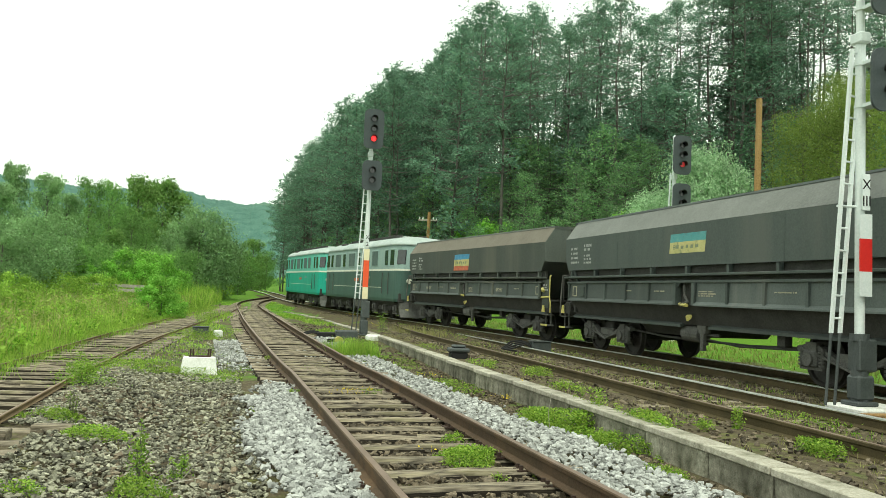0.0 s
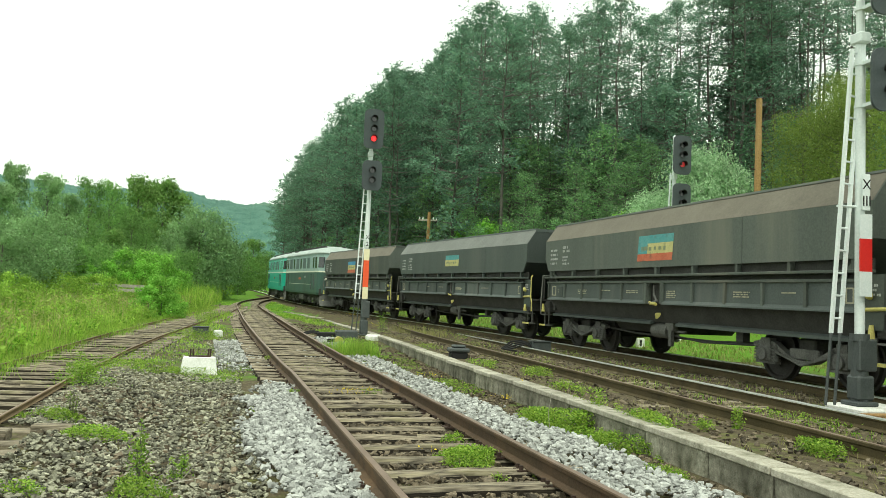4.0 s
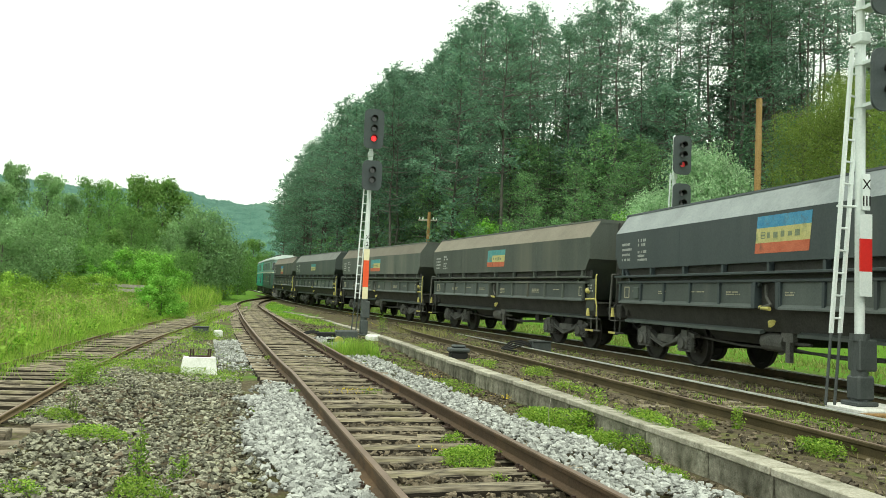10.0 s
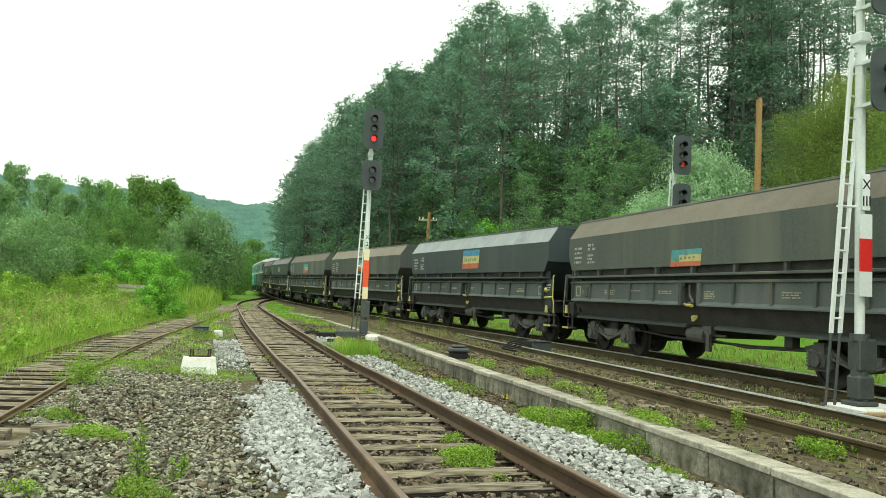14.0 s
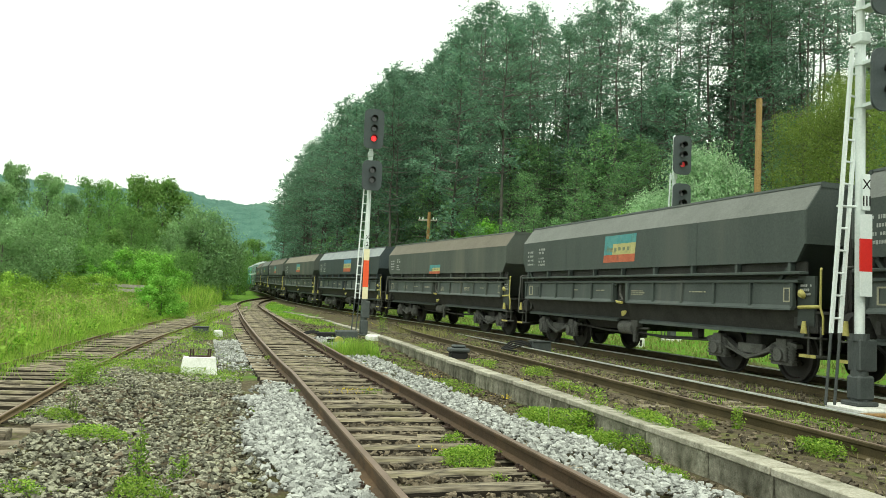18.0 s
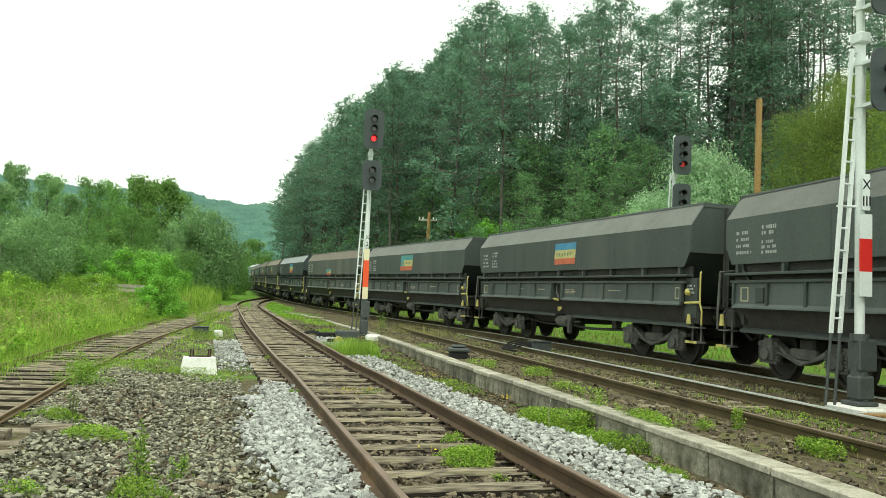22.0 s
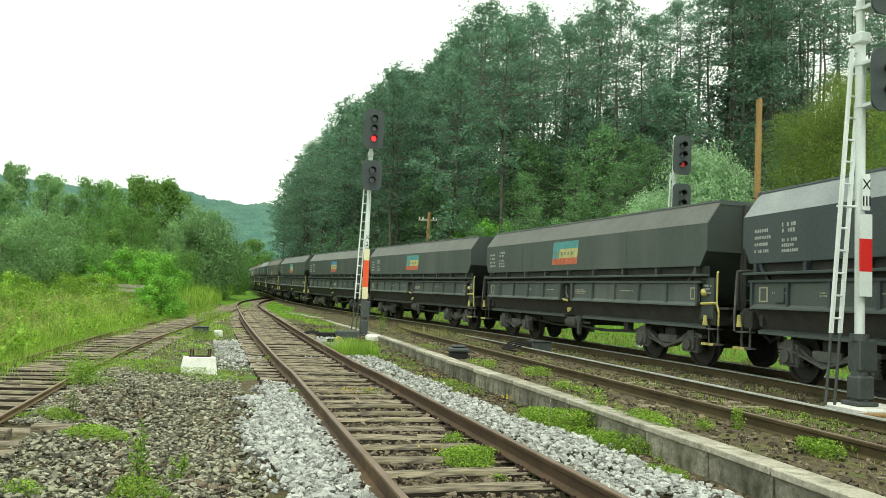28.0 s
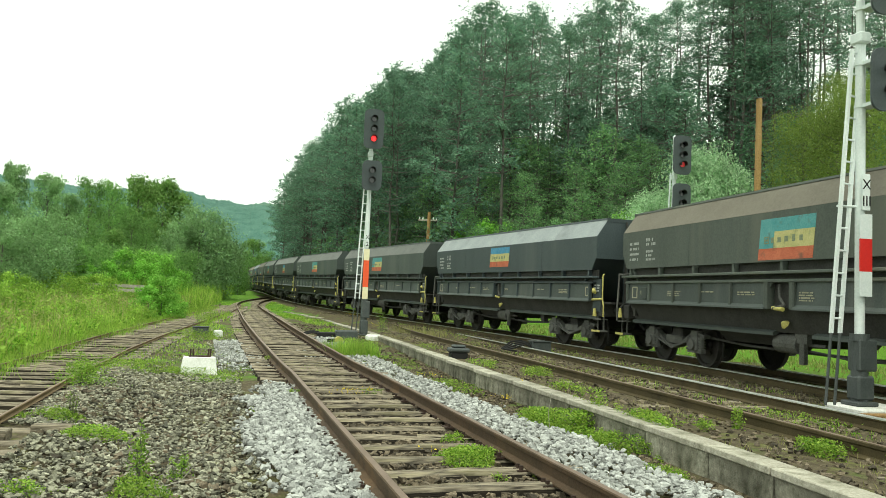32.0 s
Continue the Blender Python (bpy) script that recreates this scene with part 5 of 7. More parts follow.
def signal(x, y, zb, turn, height, label, plate, lit, ladder_side, scale=1.0, sign=None, plinth=True, foot_h=1.25, head_x=0.13, drop=0.0, ladder=(-0.33, -0.16, 0.16), ladder_up=0.2, mast_r=0.075):
    """Colour-light signal: cast foot, tube mast, ladder, two heads, striped plate."""
    s = empty("light_signal", pose(x, y, zb, 0, 0, turn))
    tagged(s, label, "railway signal", "colour-light signals")
    part("foot", add_box(add_tube(add_tube(box(-0.17, 0.17, -0.17, 0.17, 0.0, 0.06, 0.015), (0, 0, 0.06), (0, 0, foot_h), 0.12, 0.1, seg=16), (0, 0, foot_h - 0.1), (0, 0, foot_h), 0.125, seg=16), -0.1, 0.19, -0.12, 0.12, foot_h * 0.48, foot_h - 0.07, 0.02), M_MAST_DARK, s)
    part("relay_case", box(-0.12, 0.15, -0.125, 0.125, 0.07, foot_h * 0.42, 0.03), M_MAST_DARK, s)
    part("mast", add_tube(tube((0, 0, foot_h), (0, 0, height - 1.4), mast_r, seg=16), (0, 0, height - 1.4), (0, 0, height), mast_r * 0.85, seg=16), M_MAST, s)
    part("mast_cap", tube((0, 0, height), (0, 0, height + 0.06), 0.08, 0.03, seg=14), M_MAST, s)
    top_z, low_z = height - 0.75 * scale, height - 2.4 * scale - drop
    for z in (top_z + 0.4, top_z - 0.4, low_z + 0.3, low_z - 0.3):
        part("bracket", add_box(add_tube(bmesh.new(), (0, 0, z - 0.02), (0, 0, z + 0.02), mast_r + 0.016, seg=14), -0.03, 0.16, -0.3, 0.0, z - 0.025, z + 0.025), M_MAST, s)
    part("junction_box", box(-0.1, 0.08, -0.12, 0.1, low_z + 0.75 * scale, low_z + 0.95 * scale, 0.02), M_MAST, s)
    signal_head(s, head_x, -0.33, top_z, 3, lit, scale)
    signal_head(s, head_x, -0.33, low_z, 2, None, scale)
    # ladder, leaning to the mast
    lx0, lx1, lw = ladder
    lad = empty("ladder")
    lad.parent = s
    zt = low_z + ladder_up
    for dx, dy in ((0.0, -0.02), (lw, 0.04)):
        bm = box(dx - 0.02, dx + 0.02, dy - 0.024, dy + 0.024, 0, 1)
        for v in bm.verts:
            v.co = Vector((lx0 + v.co.x + (lx1 - lx0) * v.co.z, v.co.y, foot_h + (zt - foot_h) * v.co.z))
        part("ladder_rail", bm, M_MAST, lad)
        part("ladder_leg", tube((lx0 - 0.08 + dx, dy, 0.0), (lx0 + dx, dy, foot_h), 0.02, seg=8), M_MAST_DARK, lad)
    k = foot_h + 0.2
    while k < zt:
        f = (k - foot_h) / (zt - foot_h)
        xx = lx0 + (lx1 - lx0) * f
        part("rung", tube((xx, -0.02, k), (xx + lw, 0.04, k), 0.015, seg=6), M_MAST, lad)
        k += 0.31
    zb2 = foot_h + 1.75
    f = (zb2 - foot_h) / (zt - foot_h)
    part("ladder_stay", tube((lx0 + (lx1 - lx0) * f, 0.05, zb2), (0, 0, zb2), 0.018, seg=8), M_MAST, s)
    # striped plate
    z = foot_h + plate[0]
    for nm, m, h in plate[1]:
        part("plate_stripe", box(-0.095, 0.095, -0.12, -0.1, z, z + h - 0.001, 0.0), m, s, nm)
        z += h
    if sign:
        brd = part("number_board", box(-0.06, 0.06, -0.125, -0.105, z + 0.05, z + 0.55, 0.004), M_MAST, s, "narrow white board with black numerals")
        for body, zz, size in sign:
            t = part("numerals", text_mesh(body, size, M_BLACK), None, brd)
            t.matrix_local = pose(0, -0.128, z + zz, 90, 0, 0)
            t["label"] = "black painted numeral"
    if plinth:
        p = new("signal_plinth", bm_mesh("signal_plinth", box(-0.26, 0.6, -0.38, 0.38, -0.35, 0.0, 0.03), M_WHITEWASH))
        p.matrix_world = pose(x, y, zb - 0.002, 0, 0, turn)
        tagged(p, "chipped whitewashed concrete plinth under a signal", "plinth")
    return s


PLATE_STRIPES = [("", M_MAST, 0.42), ("red stripe", M_RED, 0.5), ("", M_MAST, 0.42)]
signal(5.75, 11.0, 0.1, 13, 6.5, "tall white colour-light signal with ladder and red-white plate",
       (0.51, [("", M_MAST, 0.34), ("red stripe", M_RED, 0.45), ("", M_MAST, 0.34)]), None, -1, scale=0.78, head_x=0.15, drop=0.2, foot_h=0.97, ladder=(-0.47, -0.15, 0.19), ladder_up=0.5, mast_r=0.066, sign=[("X", 0.4, 0.2), ("III", 0.17, 0.2)])
signal(-2.64, 27.6, 0.06, 12, 7.8, "white colour-light signal showing red between two tracks",
       (0.0, [("", M_CREAM, 0.41), ("orange-red stripe", M_ORANGE, 0.92), ("", M_CREAM, 0.39)]), (2, M_RED_LAMP), -1, scale=0.92, head_x=0.03, drop=0.1, plinth=False, sign=[("X", 0.4, 0.2), ("2", 0.17, 0.2)])
signal(8.75, 30.4, 0.25, 12, 7.73, "distant white colour-light signal with a faint red lamp behind the train", (0.0, PLATE_STRIPES), (2, M_RED_DIM), -1, ladder_up=1.0)

# ---------------------------------------------------------------- foliage
def blades(points, size, rnd, narrow=0.35, droop=0.0, flat=0.0, facing=None):
    """One pointed leaf at each point, turned at random or with its face outwards."""
    n = len(points)
    pts = np.asarray(points, float)
    a = rnd.uniform(0, 2 * math.pi, n)
    el = rnd.uniform(-1, 1, n) * (1 - flat) - droop
    d = np.stack([np.cos(a) * np.cos(el), np.sin(a) * np.cos(el), np.sin(el)], 1)
    if facing is not None:
        nrm = np.asarray(facing, float) + rnd.normal(0, 0.45, (n, 3))
        nrm /= np.linalg.norm(nrm, axis=1, keepdims=True) + 1e-6
        d -= (d * nrm).sum(1, keepdims=True) * nrm
        d /= np.linalg.norm(d, axis=1, keepdims=True) + 1e-6
    u = np.cross(nrm, d) if facing is not None else rnd.normal(size=(n, 3))
    u -= (u * d).sum(1, keepdims=True) * d
    u /= np.linalg.norm(u, axis=1, keepdims=True) + 1e-6
    ln = (size * rnd.uniform(0.6, 1.4, n))[:, None]
    w = ln * narrow
    v = np.empty((n, 3, 3))
    v[:, 0] = pts + u * w * 0.6
    v[:, 1] = pts + d * ln
    v[:, 2] = pts - u * w * 0.6 + d * ln * 0.25
    return v.reshape(-1, 3)


def leaf_mesh(name, verts, mat):
    n = len(verts) // 3
    me = bpy.data.meshes.new(name)
    me.vertices.add(3 * n)
    me.vertices.foreach_set("co", np.ascontiguousarray(verts, dtype=np.float32).ravel())
    me.loops.add(3 * n)
    me.loops.foreach_set("vertex_index", np.arange(3 * n, dtype=np.int32))
    me.polygons.add(n)
    me.polygons.foreach_set("loop_start", np.arange(0, 3 * n, 3, dtype=np.int32))
    me.polygons.foreach_set("loop_total", np.full(n, 3, dtype=np.int32))
    me.update(calc_edges=True)
    me.materials.append(mat)
    return me


def limb(bm, p, q, r0, r1, seg=6):
    add_tube(bm, p, q, r0, r1, seg=seg, cap=False)


def pine_meshes(seed, height, bare, spread, leaves, dense, size=0.2):
    """A pine: tapered, slightly bent trunk, dead stubs below, limbs that carry flat pads of needles."""
    rnd = random.Random(seed)
    rs = np.random.RandomState(seed)
    bm = bmesh.new()
    axis = [Vector((0, 0, -0.5))]
    drift = Vector((rnd.uniform(-0.5, 0.5), rnd.uniform(-0.5, 0.5), 0))
    for k in range(1, 7):
        axis.append(Vector((rnd.uniform(-0.2, 0.2), rnd.uniform(-0.2, 0.2), height * k / 6)) + drift * (k / 6) ** 1.5)
    r = height * 0.0078
    for k in range(6):
        limb(bm, axis[k], axis[k + 1], max(0.03, r * (1 - k / 6.6)), max(0.02, r * (1 - (k + 1) / 6.6)), 7)

    def at(z):
        f = min(5.999, max(0, z / height * 6))
        k = int(f)
        return axis[k].lerp(axis[k + 1], f - k)
    for _ in range(int(14 * bare)):
        z, a = height * rnd.uniform(bare * 0.35, bare), rnd.uniform(0, 6.283)
        ln = rnd.uniform(0.4, 1.4)
        limb(bm, at(z), at(z) + Vector((math.cos(a) * ln, math.sin(a) * ln, ln * rnd.uniform(-0.3, 0.25))), 0.025, 0.008, 3)
    pts, face = [], []

    def pad(c, rad, thick, n):
        for _ in range(n):
            a, q = rnd.uniform(0, 6.283), rad * rnd.random() ** 0.6
            v = Vector((math.cos(a) * q, math.sin(a) * q, thick * rnd.gauss(0.15, 0.55)))
            pts.append((c.x + v.x, c.y + v.y, c.z + v.z))
            face.append((v.x * 0.8, v.y * 0.8, 0.35 + rnd.random() * 0.5))
    z = height * bare
    while z < height * 0.985:
        f = (z - height * bare) / (height * (1 - bare))
        prof = 0.45 + 1.1 * f if f < 0.4 else 0.89 * (1 - ((f - 0.4) / 0.6) ** 1.7) + 0.14
        for _ in range(rnd.randint(3, 5)):
            if rnd.random() > dense:
                continue
            a = rnd.uniform(0, 2 * math.pi)
            ln = spread * prof * rnd.uniform(0.5, 1.15)
            p = at(z)
            rise = rnd.uniform(-0.15, 0.3) + 0.35 * f
            q = p + Vector((math.cos(a) * ln, math.sin(a) * ln, ln * rise))
            limb(bm, p, q, 0.05 * (1.25 - f), 0.012, 3)
            for _j in range(max(2, int(ln * 1.25))):
                g = rnd.uniform(0.4, 1.04)
                c = p.lerp(q, g) + Vector((rnd.gauss(0, 0.3), rnd.gauss(0, 0.3), rnd.gauss(0.05, 0.12)))
                pad(c, rnd.uniform(0.35, 0.7), rnd.uniform(0.16, 0.3), leaves)
        z += rnd.uniform(0.36, 0.72) * height / 18
    for _ in range(4):
        pad(at(height) + Vector((rnd.gauss(0, 0.22), rnd.gauss(0, 0.22), rnd.uniform(-0.7, 0.05))), 0.3, 0.3, leaves)
    return bm_mesh("trunk", bm, M_BARK), blades(np.array(pts), size, rs, 0.42, 0, 0, np.array(face))


def broad_meshes(seed, height, width, leaves, size, clumps, low=0.1, narrow=0.5, droop=0.0):
    """A broadleaf tree or bush: forked trunk and clumps of leaves with gaps between them."""
    rnd = random.Random(seed)
    rs = np.random.RandomState(seed)
    bm = bmesh.new()
    limb(bm, (0, 0, -0.4), (0.1, 0, height * 0.35), height * 0.018, height * 0.013, 8)
    limb(bm, (0.1, 0, height * 0.35), (0.05, 0.08, height * 0.8), height * 0.013, height * 0.004, 6)
    pts, face = [], []
    for k in range(clumps):
        a = rnd.uniform(0, 2 * math.pi)
        f = rnd.uniform(low, 1.0)
        rr = width * 0.5 * math.sqrt(max(0.05, 1 - ((f - 0.45) / 0.6) ** 2)) * rnd.uniform(0.25, 0.95)
        c = Vector((math.cos(a) * rr, math.sin(a) * rr, height * f * 0.97))
        if k % 3 == 0:
            limb(bm, (0.05, 0, c.z * 0.8), c, height * 0.003, 0.01, 4)
        cr = width * rnd.uniform(0.11, 0.21) * (1.15 - 0.45 * f)
        for _ in range(leaves // clumps):
            v = Vector((rnd.gauss(0, 1), rnd.gauss(0, 1), rnd.gauss(0, 0.8)))
            v *= cr / max(0.4, v.length) * rnd.uniform(0.6, 1.15) if v.length > 0.6 else cr
            pts.append((c.x + v.x, c.y + v.y, max(0.02, c.z + v.z)))
            o = v.normalized() + Vector((c.x, c.y, 0)) * (0.8 / width) + Vector((0, 0, 0.25))
            face.append(o.normalized()[:])
    return bm_mesh("trunk", bm, M_BARK_LIGHT), blades(pts, size, rs, narrow, droop, 0.0, face)


TREE_PROTO = {}


def plant_tree(kind, x, y, scale, turn, label, group, z=None, name="tree", category="tree", sink=0.0, zs=1.0):
    if kind not in TREE_PROTO:
        trunk, verts, mat = TREES[kind]()
        TREE_PROTO[kind] = (trunk, leaf_mesh("crown", verts, mat))
    trunk, crown = TREE_PROTO[kind]
    t = empty(name, pose(x, y, ground_z(x, y) - sink if z is None else z, 0, 0, turn) @ Matrix.Diagonal((scale, scale, scale * zs, 1)))
    tagged(t, label, category, group)
    part("trunk", trunk, None, t)
    part("crown", crown, None, t)
    return t


TREES = {
    "pine_a": lambda: (*pine_meshes(11, 18, 0.42, 2.9, 20, 0.8, 0.225), M_NEEDLE),
    "pine_b": lambda: (*pine_meshes(12, 20, 0.52, 2.6, 20, 0.72, 0.225), M_NEEDLE),
    "pine_c": lambda: (*pine_meshes(13, 19, 0.2, 3.2, 22, 0.92, 0.24), M_NEEDLE),
    "pine_d": lambda: (*pine_meshes(14, 18, 0.1, 3.3, 20, 0.95, 0.26), M_NEEDLE),
    "pine_e": lambda: (*pine_meshes(15, 20, 0.6, 2.5, 20, 0.66, 0.225), M_NEEDLE),
    "pine_f": lambda: (*pine_meshes(18, 17, 0.1, 3.6, 9, 0.95, 0.42), M_NEEDLE),
    "pine_g": lambda: (*pine_meshes(19, 9, 0.12, 2.2, 10, 0.9, 0.25), M_NEEDLE),
    "spruce_a": lambda: (*pine_meshes(16, 10, 0.05, 2.2, 13, 0.95, 0.22), M_SPRUCE),
    "spruce_b": lambda: (*pine_meshes(17, 8, 0.04, 2.2, 14, 0.95, 0.22), M_SPRUCE),
    "willow": lambda: (*broad_meshes(21, 8, 7.6, 11500, 0.2, 120, 0.05, 0.7, 0.1), M_WILLOW),
    "alder_a": lambda: (*broad_meshes(22, 10, 7, 7500, 0.22, 75, 0.08, 0.6), M_ALDER),
    "alder_b": lambda: (*broad_meshes(23, 12, 7, 7500, 0.22, 75, 0.1, 0.6), M_ALDER),
    "poplar": lambda: (*broad_meshes(24, 11, 6, 11500, 0.21, 110, 0.04, 0.65, 0.3), M_WILLOW),
    "olive": lambda: (*broad_meshes(25, 8, 5.2, 9000, 0.2, 85, 0.03, 0.65, 0.2), M_OLIVE_FAR),
    "olive_near": lambda: (*broad_meshes(29, 8, 6.5, 26000, 0.1, 170, 0.03, 0.45, -0.3), M_OLIVE),
    "silver": lambda: (*broad_meshes(26, 4.5, 4.6, 22000, 0.09, 85, 0.03, 0.6), M_SILVER),
    "lime_bush": lambda: (*broad_meshes(27, 2.2, 2.4, 5500, 0.1, 40, 0.02, 0.6), M_LIME),
    "green_bush": lambda: (*broad_meshes(28, 2.0, 3.0, 4500, 0.11, 40, 0.02, 0.6), M_WEED),
    "dark_bush": lambda: (*broad_meshes(30, 4.0, 5.5, 6000, 0.17, 50, 0.02, 0.6), M_ALDER),
}


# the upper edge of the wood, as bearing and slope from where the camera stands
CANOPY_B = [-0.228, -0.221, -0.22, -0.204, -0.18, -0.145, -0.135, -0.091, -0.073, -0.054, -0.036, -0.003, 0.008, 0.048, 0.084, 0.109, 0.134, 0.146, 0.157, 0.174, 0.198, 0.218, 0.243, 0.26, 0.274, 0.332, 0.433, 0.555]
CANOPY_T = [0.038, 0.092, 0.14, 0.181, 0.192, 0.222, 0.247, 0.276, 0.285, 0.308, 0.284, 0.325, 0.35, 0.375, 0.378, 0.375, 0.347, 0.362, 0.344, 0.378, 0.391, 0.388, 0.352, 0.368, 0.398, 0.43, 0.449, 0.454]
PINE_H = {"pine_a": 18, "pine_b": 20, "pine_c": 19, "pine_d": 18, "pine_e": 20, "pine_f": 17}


def plant_forest():
    rnd = random.Random(77)
    rows = [(8.0, 3.6), (11.5, 3.6), (15.5, 3.6), (20, 3.8), (25, 4.2), (31, 4.6), (38, 5.0)]
    for d, step in rows:
        s = -8.0
        while s < 172:
            dd = d + rnd.uniform(-1.6, 1.6)
            p = on3(s + rnd.uniform(-1.3, 1.3), dd)
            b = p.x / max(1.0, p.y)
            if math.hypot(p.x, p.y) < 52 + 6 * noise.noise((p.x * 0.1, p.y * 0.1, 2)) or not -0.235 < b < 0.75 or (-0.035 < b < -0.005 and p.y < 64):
                s += step * 0.6
                continue
            near = b > 0.03
            k = rnd.choice(["pine_a", "pine_b", "pine_b", "pine_e", "pine_e"]) if near else rnd.choice(["pine_a", "pine_c", "pine_d", "pine_d", "pine_c"])
            if near and d < 22:
                k = rnd.choice(["pine_a", "pine_a", "pine_c", "pine_b", "pine_e"])
            if d > 22 and not near:
                k = "pine_f" if d > 30 or rnd.random() < 0.5 else k
            g = ground_z(p.x, p.y)
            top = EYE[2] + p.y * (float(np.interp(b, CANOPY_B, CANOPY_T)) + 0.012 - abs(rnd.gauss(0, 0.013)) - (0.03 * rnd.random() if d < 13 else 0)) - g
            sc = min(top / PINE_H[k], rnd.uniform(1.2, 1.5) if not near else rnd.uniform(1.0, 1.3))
            if sc < 0.4:
                s += step * 0.6
                continue
            plant_tree(k, p.x, p.y, sc, rnd.uniform(0, 360), "tall dark green pine on the wooded slope", "pines on the slope", name="pine_tree")
            s += step * rnd.uniform(0.8, 1.25)
    for _ in range(22):
        b, y = rnd.uniform(0.33, 0.58), rnd.uniform(50, 68)
        k = rnd.choice(["pine_a", "pine_b", "pine_e", "pine_a"])
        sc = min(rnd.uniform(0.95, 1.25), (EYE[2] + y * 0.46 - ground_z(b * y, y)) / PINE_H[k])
        plant_tree(k, b * y, y, sc, rnd.uniform(0, 360), "tall dark green pine on the wooded slope", "pines on the slope", name="pine_tree")
    for _ in range(85):
        b, y = rnd.uniform(-0.04, 0.45), rnd.uniform(48, 84)
        x = b * y
        if 11 < lateral3(x, y)[0] < 44:
            plant_tree("pine_g", x, y, rnd.uniform(0.65, 1.2), rnd.uniform(0, 360), "half-grown dark pine under the tall trees", "half-grown pines", name="young_pine")
    s = 36.0
    while s < 150:
        p = on3(s, rnd.uniform(7.0, 10.5) + max(0, (75 - s) * 0.32) * rnd.uniform(0.6, 1.0))
        if p.x > 0.2 * p.y and p.y < 48:
            s += 2.0
            continue
        plant_tree(rnd.choice(["spruce_a", "spruce_b"]), p.x, p.y, rnd.uniform(0.6, 1.0), rnd.uniform(0, 360), "young green conifer at the forest edge", "young conifers", name="young_conifer")
        s += rnd.uniform(1.6, 3.6)


plant_forest()
for b, dist, sc in ((0.06, 58, 0.72), (0.1, 56, 0.85), (0.128, 55, 0.8), (0.16, 53, 0.72), (-0.02, 64, 0.9), (0.012, 62, 0.75), (0.19, 50, 0.6), (-0.06, 70, 0.9), (0.045, 50, 0.5), (0.075, 49, 0.45), (0.115, 47, 0.5), (0.14, 46, 0.4), (0.175, 45, 0.5), (0.205, 43, 0.42), (0.235, 42, 0.38), (0.03, 54, 0.6), (0.1, 51, 0.7), (0.165, 49, 0.62), (0.23, 46, 0.55), (0.26, 45, 0.6), (0.085, 60, 0.95), (0.145, 58, 0.9), (0.215, 48, 0.5)):
    plant_tree("spruce_a", b * dist, dist, sc, 90 * sc * 7, "young green conifer at the forest edge", "young conifers", name="young_conifer")


def undergrowth():
    """Bushes and saplings under the pines, too many to count."""
    rnd, rs = random.Random(8), np.random.RandomState(8)
    pts, close = [], []
    for _ in range(1900):
        s, d = rnd.uniform(-15, 150) if rnd.random() < 0.35 else rnd.uniform(-15, 60), 9 + 40 * rnd.random()
        p = on3(s, d)
        if math.hypot(p.x, p.y) < 44 or (p.x > -0.02 * p.y and d < 17):
            continue
        g, h, r = ground_z(p.x, p.y), rnd.uniform(1.5, 5.5) * (1.0 if d > 15 else 0.7), rnd.uniform(0.9, 1.9)
        near = math.hypot(p.x, p.y) < 66
        for _k in range(160 if near else 55):
            (close if near else pts).append((p.x + rnd.gauss(0, r * 0.6), p.y + rnd.gauss(0, r * 0.6), g + h * rnd.random() ** 0.8))
    ob = new("undergrowth", leaf_mesh("undergrowth", np.concatenate([blades(pts, 0.45, rs, 0.5), blades(close, 0.16, rs, 0.55)]), M_THICKET))
    tagged(ob, "dark green undergrowth on the wooded slope", "undergrowth", kind="stuff")


undergrowth()


def across(px, dist):
    """Ground place at a forward distance and a bearing given as a share of it."""
    return px * dist, dist


